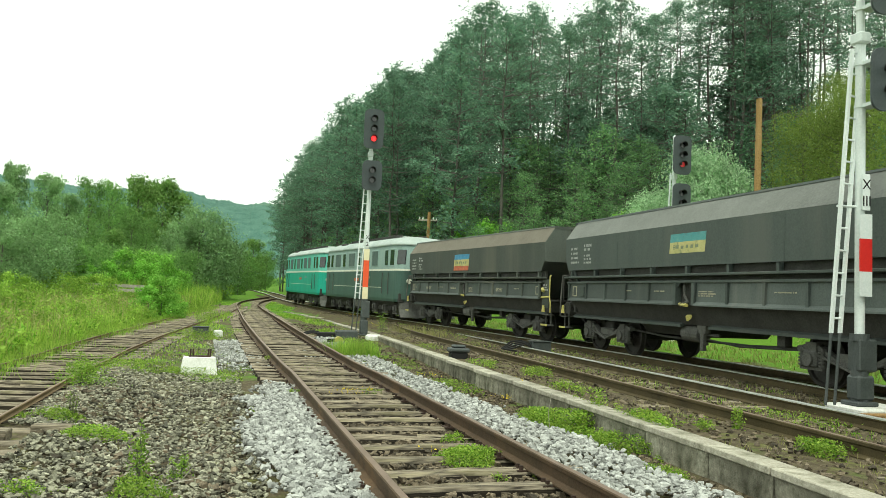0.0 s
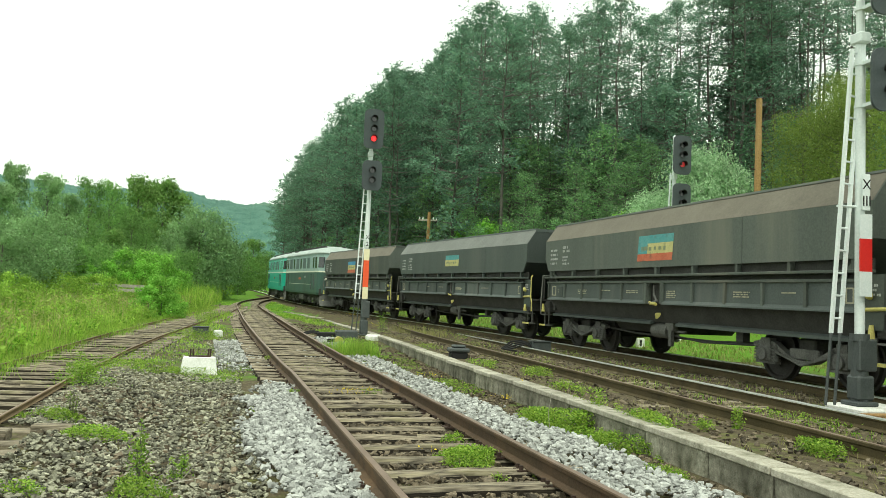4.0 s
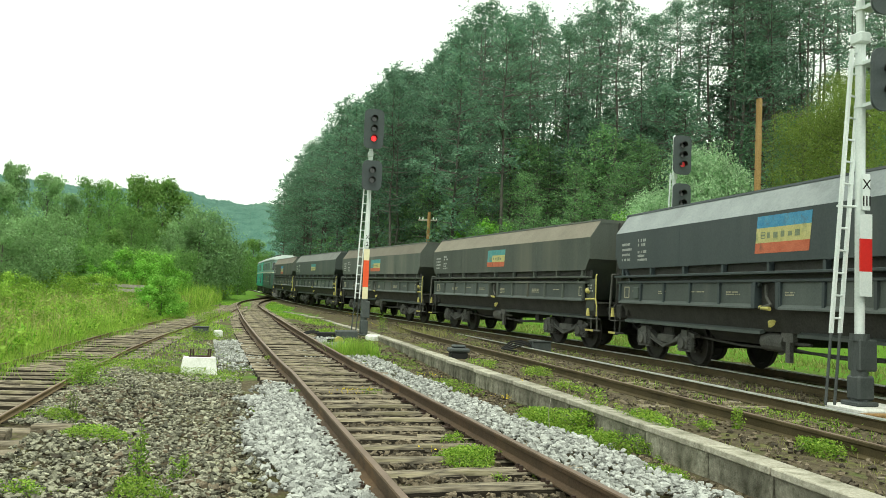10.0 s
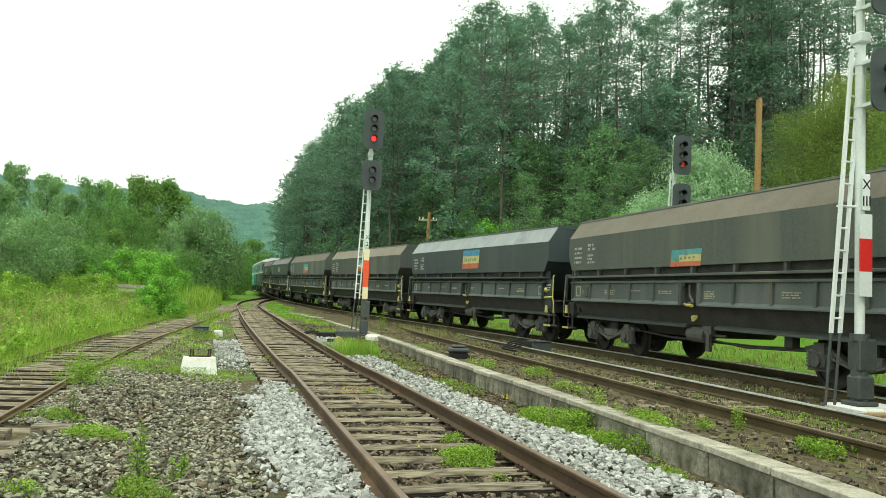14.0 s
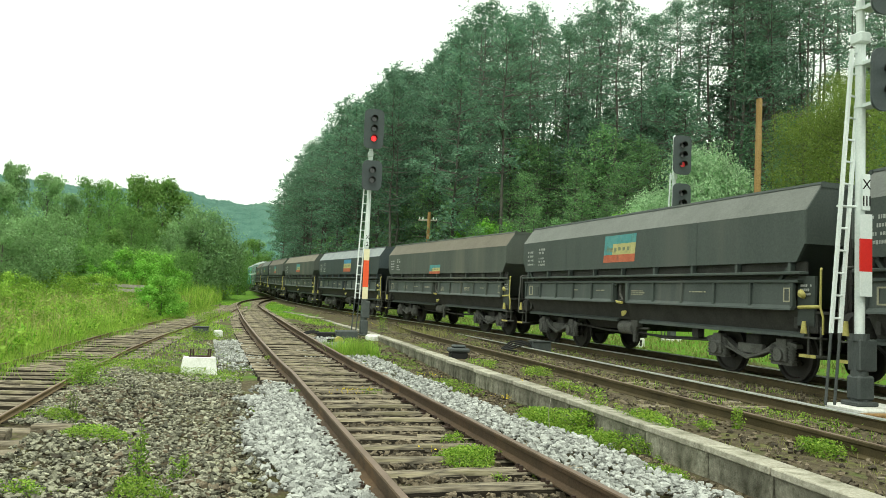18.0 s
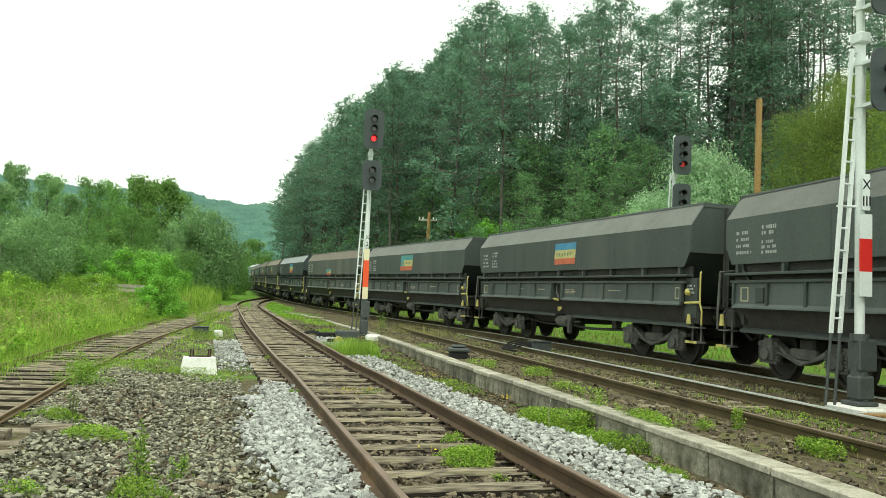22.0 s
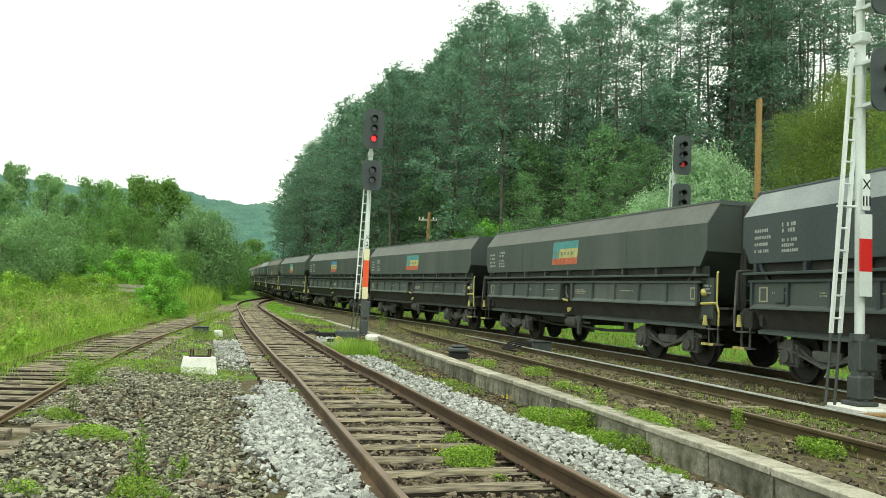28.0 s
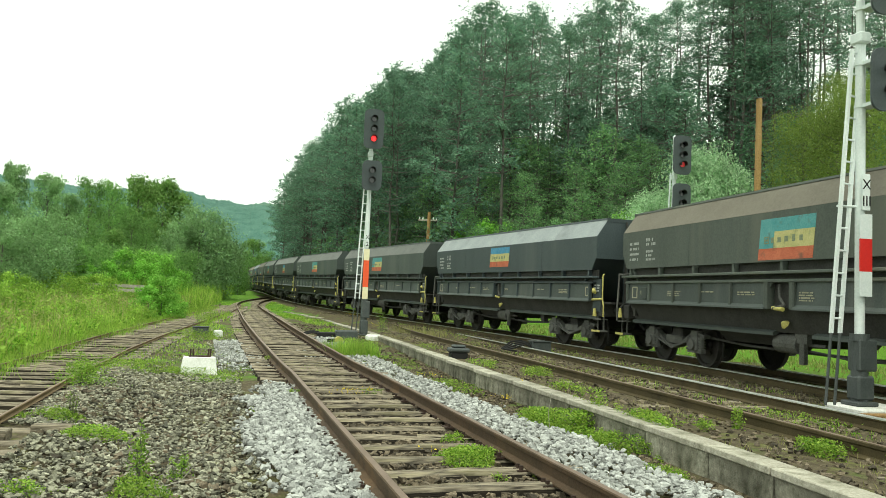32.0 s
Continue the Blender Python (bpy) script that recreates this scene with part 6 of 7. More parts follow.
def plant_left():
    rnd = random.Random(5)
    rows = [  # kind, bearing, distance, height over the pattern's, breadth over its height
        ("poplar", -0.541, 46, 0.7, 0.65), ("poplar", -0.499, 44, 0.63, 0.75), ("poplar", -0.564, 42, 0.55, 1.0), ("poplar", -0.474, 47, 0.56, 0.8), ("willow", -0.514, 38, 0.51, 1.0), ("willow", -0.552, 36, 0.42, 1.1),
        ("alder_b", -0.447, 60, 0.74, 0.8), ("alder_a", -0.461, 56, 0.60, 1.0), ("alder_b", -0.421, 80, 0.92, 0.8), ("alder_a", -0.406, 84, 1.02, 0.8), ("olive", -0.386, 85, 1.5, 0.8), ("olive", -0.354, 88, 1.54, 0.8),
        ("olive", -0.331, 90, 1.38, 0.8), ("olive", -0.369, 92, 1.5, 0.85), ("alder_a", -0.390, 70, 0.70, 0.8), ("alder_b", -0.371, 74, 0.58, 1.0), ("olive", -0.414, 60, 0.62, 1.1), ("alder_a", -0.434, 58, 0.46, 1.2),
        ("willow", -0.305, 75, 1.03, 0.9), ("willow", -0.326, 76, 0.86, 0.9), ("willow", -0.286, 76, 0.9, 0.85), ("dark_bush", -0.326, 66, 1.0, 0.75), ("dark_bush", -0.344, 64, 0.9, 0.85),
        ("alder_a", -0.254, 100, 0.66, 0.8), ("olive", -0.237, 130, 1.04, 1.0), ("alder_a", -0.220, 150, 0.74, 1.1), ("alder_b", -0.243, 125, 0.45, 1.3), ("dark_bush", -0.266, 100, 0.95, 1.0),
        ("alder_b", -0.5, 80, 0.72, 1.0), ("alder_a", -0.56, 70, 0.8, 1.0), ("alder_b", -0.62, 60, 0.8, 1.0), ("poplar", -0.64, 46, 0.75, 1.0), ("alder_a", -0.226, 190, 0.95, 1.2), ("alder_b", -0.395, 112, 0.95, 1.0),
        ("alder_a", -0.455, 100, 1.0, 1.0), ("dark_bush", -0.365, 60, 0.95, 1.0), ("dark_bush", -0.395, 57, 0.9, 1.0), ("dark_bush", -0.44, 52, 0.9, 1.0), ("dark_bush", -0.475, 46, 0.9, 1.0),
    ]
    for kind, b, dist, sc, br in rows:
        x, y = across(b, dist)
        plant_tree(kind, x, y, sc * br, rnd.uniform(0, 360), {"willow": "rounded grey-green willow", "poplar": "tall pale green poplar", "olive": "olive-green broadleaf tree"}.get(kind, "dense green broadleaf tree") + " beyond the siding",
                   "trees beyond the siding", name="broadleaf_tree", zs=1 / br)
    for b, dist, sc in ((-0.387, 50, 1.4), (-0.352, 52, 1.35), (-0.418, 48, 1.0), (-0.446, 46, 0.9), (-0.327, 54, 0.95), (-0.372, 49, 1.1), (-0.35, 33, 0.78), (-0.364, 32.5, 0.6), (-0.334, 34, 0.5)):
        x, y = across(b, dist)
        plant_tree("lime_bush", x, y, sc, rnd.uniform(0, 360), "bright green leafy shrub by the siding", "shrubs by the siding", name="shrub", category="shrub")
    for b, dist, sc in ((-0.459, 34, 0.61), (-0.508, 30, 0.47), (-0.427, 37, 0.70), (-0.537, 33, 0.67), (-0.488, 38, 0.79), (-0.56, 26, 0.5), (-0.33, 45, 0.35), (-0.62, 13.5, 0.3), (-0.555, 17, 0.34), (-0.5, 21, 0.36), (-0.455, 25, 0.36), (-0.415, 30, 0.38), (-0.6, 19, 0.45), (-0.53, 24, 0.45), (-0.39, 36, 0.4)):
        x, y = across(b, dist)
        plant_tree("green_bush", x, y, sc, rnd.uniform(0, 360), "tangled green bush beside the overgrown siding", "bushes by the siding", name="bush", category="bush")
    # right: silver shrub behind the signal, olive trees behind the pole
    for kind, b, dist, sc, zs, lab in (("silver", 0.298, 36, 0.85, 1.15, "silvery green willow shrub behind the train"), ("silver", 0.34, 34.5, 0.95, 1.25, "silvery green willow shrub behind the train"), ("silver", 0.322, 35, 1.0, 1.35, "silvery green willow shrub behind the train"),
                                  ("silver", 0.272, 36.5, 0.95, 1.1, "silvery green willow shrub behind the train"), ("olive_near", 0.45, 34, 0.7, 1.1, "yellow-green broadleaf tree at the forest edge"), ("olive_near", 0.495, 33, 0.66, 1.15, "yellow-green broadleaf tree at the forest edge"), ("olive_near", 0.53, 32, 0.74, 1.15, "yellow-green broadleaf tree at the forest edge"),
                                  ("olive_near", 0.5, 40, 0.78, 1.1, "yellow-green broadleaf tree at the forest edge"), ("olive_near", 0.59, 27, 0.8, 1.1, "yellow-green broadleaf tree at the forest edge"), ("lime_bush", 0.035, 55, 1.7, 1.2, "bright green shrub at the forest foot"), ("lime_bush", 0.062, 54, 1.6, 1.2, "bright green shrub at the forest foot"),
                                  ("lime_bush", 0.23, 42, 1.2, 1.3, "bright green shrub at the forest foot"), ("lime_bush", 0.005, 57, 1.2, 1.1, "bright green shrub at the forest foot"), ("lime_bush", -0.1, 85, 1.4, 1.0, "bright green shrub at the forest foot")):
        x, y = across(b, dist)
        plant_tree(kind, x, y, sc, rnd.uniform(0, 360), lab, "shrubs at the forest edge", name="shrub" if "shrub" in lab else "broadleaf_tree", category="shrub" if "shrub" in lab else "tree", zs=zs)


plant_left()

# ---------------------------------------------------------------- far hills
def build_hills():
    rnd = random.Random(9)
    for name, dist, prof, depth in (
            ("wooded_hill", 700, [(-1.2, 60), (-0.75, 105), (-0.62, 108), (-0.56, 102), (-0.49, 97), (-0.43, 94), (-0.4, 94), (-0.354, 94), (-0.339, 98), (-0.311, 91), (-0.275, 86), (-0.246, 84), (-0.225, 87), (-0.17, 82), (0.0, 70), (0.6, 60), (1.2, 50)], 400),
            ("near_wooded_hill", 420, [(-1.2, 20), (-0.6, 34), (-0.45, 33), (-0.38, 36), (-0.33, 38), (-0.28, 34), (-0.25, 30), (-0.2, 22), (0, 20), (0.6, 10), (1.2, 5)], 200)):
        bs = np.concatenate([np.linspace(-1.2, -0.66, 40), np.linspace(-0.655, -0.15, 420), np.linspace(-0.14, 1.2, 60)])
        hs = np.interp(bs, [p[0] for p in prof], [p[1] for p in prof])
        verts, n, rows = [], len(bs), 14
        for j in range(rows + 1):
            f = j / rows
            for b, h in zip(bs, hs):
                d = dist + depth * f
                z = h * math.sin(f * math.pi / 2) ** 0.9
                k = d / (dist + depth)
                z += (noise.noise((b * 40, f * 5, 0)) * 3.5 + noise.noise((b * 160, f * 14, 2)) * 2.2 + abs(noise.noise((b * 420, f * 30, 4))) * 5.0 * f) * f
                verts.append((b * d, d, -4 + z * (dist + depth) / dist * 0.95))
        faces = [(j * n + i, j * n + i + 1, (j + 1) * n + i + 1, (j + 1) * n + i) for j in range(rows) for i in range(n - 1)]
        ob = new(name, mesh_of(name, verts, faces, M_HILL, True))
        tagged(ob, "distant hazy wooded hillside with pale meadows", "hill", kind="structure")


build_hills()

# ---------------------------------------------------------------- ballast and gravel
def place1(o, s):
    """Ground place beside the siding: o across from its centre line, s along it."""
    p = on1(s, o)
    return p.x, p.y


STONE_BASE = {}


def stone_field(name, label, spots, size, mat, seed, flat=0.6, rounded=False):
    """Loose stones as one object: spots are (x, y, z)."""
    if rounded not in STONE_BASE:
        bm = bmesh.new()
        if rounded:
            bmesh.ops.create_icosphere(bm, subdivisions=1, radius=0.95)
        else:
            bmesh.ops.create_cube(bm, size=1.4)
        bmesh.ops.triangulate(bm, faces=bm.faces[:])
        STONE_BASE[rounded] = (np.array([v.co[:] for v in bm.verts]), [tuple(v.index for v in f.verts) for f in bm.faces])
        bm.free()
    base, tri = STONE_BASE[rounded]
    rs = np.random.RandomState(seed)
    n, k = len(spots), len(base)
    sc = size * np.clip(rs.lognormal(-0.1, 0.36, (n, 1, 1)), 0.4, 1.9) * 0.5
    shape = 1 + rs.uniform(-0.32, 0.2, (n, k, 1))
    stretch = rs.uniform(0.7, 1.35, (n, 1, 3)) * np.array([1, 1, flat])
    v = (base[None] * shape + rs.uniform(-0.26, 0.26, (n, k, 3)) * (1.0 if rounded else 1.5)) * stretch * sc
    a, t = rs.uniform(0, 6.28, n), rs.normal(0, 0.35, n)
    ca, sa, ct, st = np.cos(a), np.sin(a), np.cos(t), np.sin(t)
    x, y, z = v[..., 0], v[..., 1], v[..., 2]
    y2, z2_ = y * ct[:, None] - z * st[:, None], y * st[:, None] + z * ct[:, None]
    v = np.stack([x * ca[:, None] - y2 * sa[:, None], x * sa[:, None] + y2 * ca[:, None], z2_], -1) + np.asarray(spots)[:, None, :]
    faces = (np.array(tri)[None] + (np.arange(n) * k)[:, None, None]).reshape(-1, 3)
    me = bpy.data.meshes.new(name)
    me.vertices.add(n * k)
    me.vertices.foreach_set("co", v.astype(np.float32).ravel())
    m = len(faces)
    me.loops.add(3 * m)
    me.loops.foreach_set("vertex_index", faces.astype(np.int32).ravel())
    me.polygons.add(m)
    me.polygons.foreach_set("loop_start", np.arange(0, 3 * m, 3, dtype=np.int32))
    me.polygons.foreach_set("loop_total", np.full(m, 3, dtype=np.int32))
    me.update(calc_edges=True)
    me.shade_flat()
    me.materials.append(mat)
    ob = new(name, me)
    tagged(ob, label, "gravel", kind="stuff")
    return ob


def scatter(o0, o1, s0, s1, density, rnd, keep=None, lift=0.0, pile=0.0):
    out = []
    for _ in range(int((o1 - o0) * (s1 - s0) * density)):
        o, s = rnd.uniform(o0, o1), rnd.uniform(s0, s1)
        if keep and not keep(o, s):
            continue
        x, y = place1(o, s)
        z = ground_z(x, y) + lift + rnd.uniform(0, 0.025)
        if pile:
            f = (o - o0) / (o1 - o0)
            z += pile * math.sin(math.pi * min(1, max(0, f)))
        out.append((x, y, z))
    return out


def wob(s, k, a=0.25):
    return a * noise.noise((s * 0.45, k * 7.0, 0))


def build_gravel():
    rnd = random.Random(31)
    left_edge = lambda s: -1.6 + 0.22 * max(0.0, min(1.0, (8.0 - s) / 2.5)) + wob(s, 1) + rnd.gauss(0, 0.09) + (0.35 if s > 11.5 else 0)
    white = scatter(-2.1, -0.8, 4.4, 13.6, 640, rnd, lambda o, s: o > left_edge(s) and rnd.random() < (1 if s < 11.5 else 0.45), 0.075, 0.05)
    white += scatter(-1.95, -0.8, 16.3, 24.5, 200, rnd, lambda o, s: s > 18.2 or rnd.random() < 0.35, 0.012, 0.03)
    white += scatter(-0.62, 0.7, 17.6, 22.6, 110, rnd, lambda o, s: o > 0.0 + wob(s, 3, 0.4), 0.02)
    white += scatter(0.84, 2.1, 14.0, 26.0, 230, rnd, lambda o, s: o < 1.95 + wob(s, 5), 0.03, 0.05)
    white += scatter(0.84, 2.35, 4.6, 14.0, 480, rnd, lambda o, s: o < 1.62 + 0.045 * (14 - s) + wob(s, 5, 0.35) + rnd.gauss(0, 0.1), 0.055, 0.05)
    stone_field("white_ballast", "fresh white limestone ballast along the siding", white, 0.056, M_STONE_W, 1, 0.75, True)
    off_sleepers = lambda o, s: on1(s, o).y > 8.3 and on1(s, o).x > np.interp(on1(s, o).y, T0_Y, T0_X) + 0.82 or on1(s, o).x > np.interp(on1(s, o).y, T0_Y, T0_X) + 1.2
    grey = scatter(-4.9, -1.55, 4.2, 9.5, 580, rnd, off_sleepers, 0.02)
    grey += scatter(-5.0, -1.6, 9.5, 15.5, 330, rnd, off_sleepers, 0.02)
    grey += scatter(-4.3, -0.9, 15.5, 30.0, 45, rnd, None, 0.004)
    stone_field("grey_gravel", "grey-brown rounded gravel with small weeds", grey, 0.045, M_STONE_G, 2, 0.58, True)
    clear = lambda o, s: abs((s - 3.2) / 0.59 - round((s - 3.2) / 0.59)) > 0.24
    brown = scatter(-0.68, 0.68, 3.4, 17.0, 420, rnd, clear, 0.03)
    brown += scatter(-0.68, 0.68, 17.0, 45.0, 90, rnd, clear, 0.0)
    brown += scatter(1.7, 2.9, 4.6, 20.0, 130, rnd, None, 0.004)
    brown += scatter(1.0, 3.2, 20.0, 36.0, 45, rnd, None, 0.004)
    brown += scatter(-0.95, -0.62, 3.4, 18.0, 120, rnd, None, 0.0)
    brown += scatter(-3.0, -1.5, 4.2, 12.5, 70, rnd, lambda o, s: noise.noise((o * 1.1, s * 0.8, 2)) > -0.15, 0.02)
    brown += scatter(-4.8, -3.0, 4.2, 12.5, 25, rnd, off_sleepers, 0.02)
    brown += scatter(0.62, 0.95, 3.4, 18.0, 120, rnd, None, 0.0)
    for _ in range(10000):
        s = rnd.uniform(4, 26) if rnd.random() < 0.75 else rnd.uniform(26, 50)
        o = rnd.uniform(-1.75, 3.3)
        p = on2(s, o)
        if p.x > kerb_x(p.y) + 0.3:
            brown.append((p.x, p.y, ground_z(p.x, p.y) + rnd.uniform(-0.005, 0.02)))
    stone_field("brown_ballast", "old brown ballast between sleepers and rails", brown, 0.052, M_STONE_B, 3, 0.7)


build_gravel()

# ---------------------------------------------------------------- grass and weeds
def upright(points, length, width, rs, lean=0.35):
    pts = np.asarray(points, float)
    n = len(pts)
    a = rs.uniform(0, 6.283, n)
    el = np.abs(rs.normal(0, lean, n))
    d = np.stack([np.cos(a) * np.sin(el), np.sin(a) * np.sin(el), np.cos(el)], 1)
    b = rs.uniform(0, 6.283, n)
    u = np.stack([np.cos(b), np.sin(b), 0 * b], 1)
    ln = (length * rs.uniform(0.5, 1.3, n))[:, None]
    v = np.empty((n, 3, 3))
    v[:, 0] = pts - u * width * 0.6
    v[:, 1] = pts + u * width * 0.6
    v[:, 2] = pts + d * ln
    return v.reshape(-1, 3)


def stuff(name, label, verts, mat):
    ob = new(name, leaf_mesh(name, np.concatenate(verts), mat))
    tagged(ob, label, "plants", kind="stuff")
    return ob


def patch(cx, cy, rx, ry, n, rnd, turn=0.0, lift=0.0, hole=0.0):
    out = []
    for _ in range(n):
        r, a = math.sqrt(rnd.random()) * rnd.uniform(0.75, 1.1), rnd.uniform(0, 6.283)
        u, w = rx * r * math.cos(a), ry * r * math.sin(a)
        x, y = cx + u * math.cos(turn) - w * math.sin(turn), cy + u * math.sin(turn) + w * math.cos(turn)
        if hole and noise.noise((x * 2.2, y * 2.2, 5)) < hole - 0.5:
            continue
        out.append((x, y, ground_z(x, y) + lift))
    return out


def build_plants():
    rnd, rs = random.Random(41), np.random.RandomState(41)
    turn = A1
    # leafy weeds: (o, s, half-width across, half-length along, count, height)
    weeds = []
    for o, s, rx, ry, n, h in ((-3.7, 9.5, 0.4, 0.35, 900, 0.14), (-3.1, 8.65, 0.4, 0.3, 900, 0.13), (-2.55, 6.35, 0.5, 0.26, 1100, 0.13), (-2.35, 6.7, 0.16, 0.16, 200, 0.15), (-3.4, 6.3, 0.35, 0.2, 500, 0.12),
                               (-3.5, 16.0, 1.1, 1.2, 1800, 0.16), (-2.4, 15.8, 0.9, 1.0, 1500, 0.14), (-4.4, 17.5, 0.7, 2.0, 1500, 0.16), (-2.5, 25.5, 0.9, 1.5, 1800, 0.2), (-2.2, 31.0, 0.4, 0.6, 900, 0.6), (-1.9, 14.6, 0.5, 0.5, 500, 0.12),
                               (2.3, 9.5, 0.5, 1.1, 4200, 0.28), (2.45, 8.1, 0.42, 0.7, 2600, 0.22), (2.05, 6.75, 0.22, 0.35, 900, 0.14), (1.3, 11.8, 0.2, 0.5, 200, 0.1), (2.3, 14.5, 0.35, 1.5, 900, 0.1), (2.3, 19.0, 0.35, 2.0, 700, 0.12),
                               (0.5, 8.5, 0.2, 0.25, 700, 0.13), (0.4, 7.3, 0.48, 0.42, 2000, 0.18), (0.5, 6.7, 0.26, 0.3, 1100, 0.16), (0.4, 12.75, 0.5, 0.3, 700, 0.1), (1.0, 13.0, 0.2, 0.4, 400, 0.12), (-0.1, 16.5, 0.5, 1.5, 500, 0.08), (0.1, 6.8, 0.35, 0.2, 200, 0.07),
                               (-0.85, 12.3, 0.12, 0.25, 250, 0.14), (-0.8, 18.5, 0.1, 0.5, 250, 0.15), (-4.1, 20.5, 0.6, 2.0, 900, 0.14), (-1.4, 28.0, 0.5, 2.0, 700, 0.16), (-1.5, 10.8, 0.08, 0.12, 80, 0.1)):
        x, y = place1(o, s)
        pts = np.array(patch(x, y, rx, ry, int(n * 3.4), rnd, turn, 0.0, 0.42))
        if len(pts):
            rel = ((pts[:, 0] - x) ** 2 + (pts[:, 1] - y) ** 2) / (max(rx, ry) ** 2)
            pts[:, 2] += rs.uniform(0.0, 1.0, len(pts)) * h * np.clip(1.1 - rel, 0.25, 1)
            weeds.append(blades(pts, 0.018 + 0.05 * h, rs, 0.5, 0.0, 0.2))
    # beyond the kerb, along the loop track
    for x, y, rx, ry, n, h in ((3.75, 7.75, 0.2, 0.4, 900, 0.13), (4.15, 6.95, 0.2, 0.5, 1200, 0.12), (4.05, 7.4, 0.24, 0.4, 700, 0.1), (3.38, 9.3, 0.12, 0.2, 300, 0.25), (2.9, 9.2, 0.25, 0.3, 300, 0.12), (1.8, 15.2, 0.3, 0.6, 700, 0.16),
                               (0.9, 16.9, 0.3, 0.7, 500, 0.14), (2.2, 13.0, 0.4, 0.8, 500, 0.1), (-0.4, 22.5, 0.5, 1.2, 500, 0.12), (4.7, 8.6, 0.2, 0.5, 300, 0.1), (4.6, 10.2, 0.4, 1.0, 250, 0.08)):
        pts = np.array(patch(x, y, rx, ry, int(n * 2.0), rnd, A2, 0.0, 0.42))
        pts[:, 2] += rs.uniform(0.0, h, len(pts))
        weeds.append(blades(pts, 0.034, rs, 0.5, 0.0, 0.2))
    stuff("leafy_weeds", "low bright green leafy weeds among the stones", weeds, M_WEED_LOW)
    # grass: short turf and tufts
    grass = []
    x, y = place1(1.45, 20.2)
    grass.append(upright(patch(x, y, 0.62, 0.7, 2600, rnd, turn), 0.42, 0.012, rs, 0.25))
    x, y = place1(0.9, 21.4)
    grass.append(upright(patch(x, y, 0.15, 0.3, 300, rnd, turn), 0.3, 0.012, rs, 0.3))
    for o, s, rx, ry, n, h in ((2.9, 40, 0.8, 5, 1000, 0.1), (2.1, 46, 0.7, 4, 1500, 0.12), (-2.9, 20, 1.3, 4, 1900, 0.06), (-2.6, 28, 1.2, 5, 2200, 0.09), (-2.2, 40, 1.0, 8, 1800, 0.25), (2.3, 29, 0.6, 3, 1200, 0.15)):
        x, y = place1(o, s)
        grass.append(upright(patch(x, y, rx, ry, n, rnd, turn, 0, 0.35), h, 0.012 + 0.0006 * s, rs, 0.45))
    bank = []
    while len(bank) < 5000:
        y = 54 + 50 * rnd.random()
        xa, xb = float(on1((y - 0.51) / 0.9653).x) + 1.0, float(np.interp(y, Y3, X3)) - 1.7
        if xb > xa:
            x = rnd.uniform(xa, xb)
            if noise.noise((x * 0.5, y * 0.25, 3)) < -0.05 and rnd.random() < 0.8:
                continue
            bank.append((x, y, ground_z(x, y)))
        else:
            bank.append((xa + 0.5 * rnd.random(), 53, ground_z(xa, 53)))
    grass.append(upright(bank, 0.11, 0.035, rs, 0.6))
    mown, pts = [], []
    while len(pts) < 26000:
        s, d = rnd.uniform(5, 75), rnd.uniform(2.3, 13)
        p = on3(s, d)
        pts.append((p.x, p.y, ground_z(p.x, p.y)))
    mown.append(upright(pts, 0.17, 0.035, rs, 0.6))
    stuff("mown_grass", "short yellow-green grass beyond the main track", mown, M_MOWN)
    pts = []
    while len(pts) < 7000:
        s = rnd.uniform(6, 60)
        p = on2(s, rnd.choice([rnd.uniform(-0.6, 0.6), rnd.uniform(0.95, 2.4)]))
        if noise.noise((p.x * 0.8, p.y * 0.8, 9)) > -0.05:
            pts.append((p.x, p.y, ground_z(p.x, p.y)))
    grass.append(upright(pts, 0.07, 0.012, rs, 0.7))
    straw = []
    while len(straw) < 9000:
        s = rnd.uniform(4.5, 32)
        p = on2(s, rnd.uniform(-1.9, 2.6))
        if p.x > kerb_x(p.y) + 0.3 and noise.noise((p.x * 1.1, p.y * 0.7, 12)) > 0.0:
            straw.append((p.x, p.y, ground_z(p.x, p.y)))
    pts = []
    while len(pts) < 9000:
        y = rnd.uniform(8, 70)
        x = float(np.interp(y, T0_Y, T0_X)) + rnd.uniform(-1.3, 1.1)
        if noise.noise((x * 0.9, y * 0.7, 4)) > (0.05 if x > np.interp(y, T0_Y, T0_X) - 0.9 else -0.2):
            pts.append((x, y, ground_z(x, y)))
    grass.append(upright(pts, 0.09, 0.02, rs, 0.7))
    pts = []
    while len(pts) < 12000:
        y = 8 + 44 * rnd.random() ** 1.2
        x = float(np.interp(y, T0_Y, T0_X)) - 0.8 + rnd.gauss(0, 0.22) - 0.25 * rnd.random()
        if noise.noise((x * 0.5, y * 0.45, 6)) > -0.28:
            pts.append((x, y, ground_z(x, y)))
    grass.append(upright(pts, 0.34, 0.016, rs, 0.45))
    stuff("short_grass", "short bright green grass between and beyond the tracks", grass, M_GRASS)
    # tall meadow beyond the overgrown siding
    tall, dry = [], []
    for _ in range(52000):
        y = 9 + 60 * rnd.random() ** 1.4
        x = float(np.interp(y, T0_Y, T0_X)) - 1.35 - rnd.random() ** 1.3 * (5 + 0.35 * y)
        if rnd.random() < 0.12 + 0.9 * max(0, noise.noise((x * 0.35, y * 0.35, 8)) + 0.1):
            dry.append((x, y, ground_z(x, y)))
        else:
            tall.append((x, y, ground_z(x, y)))
    far = []
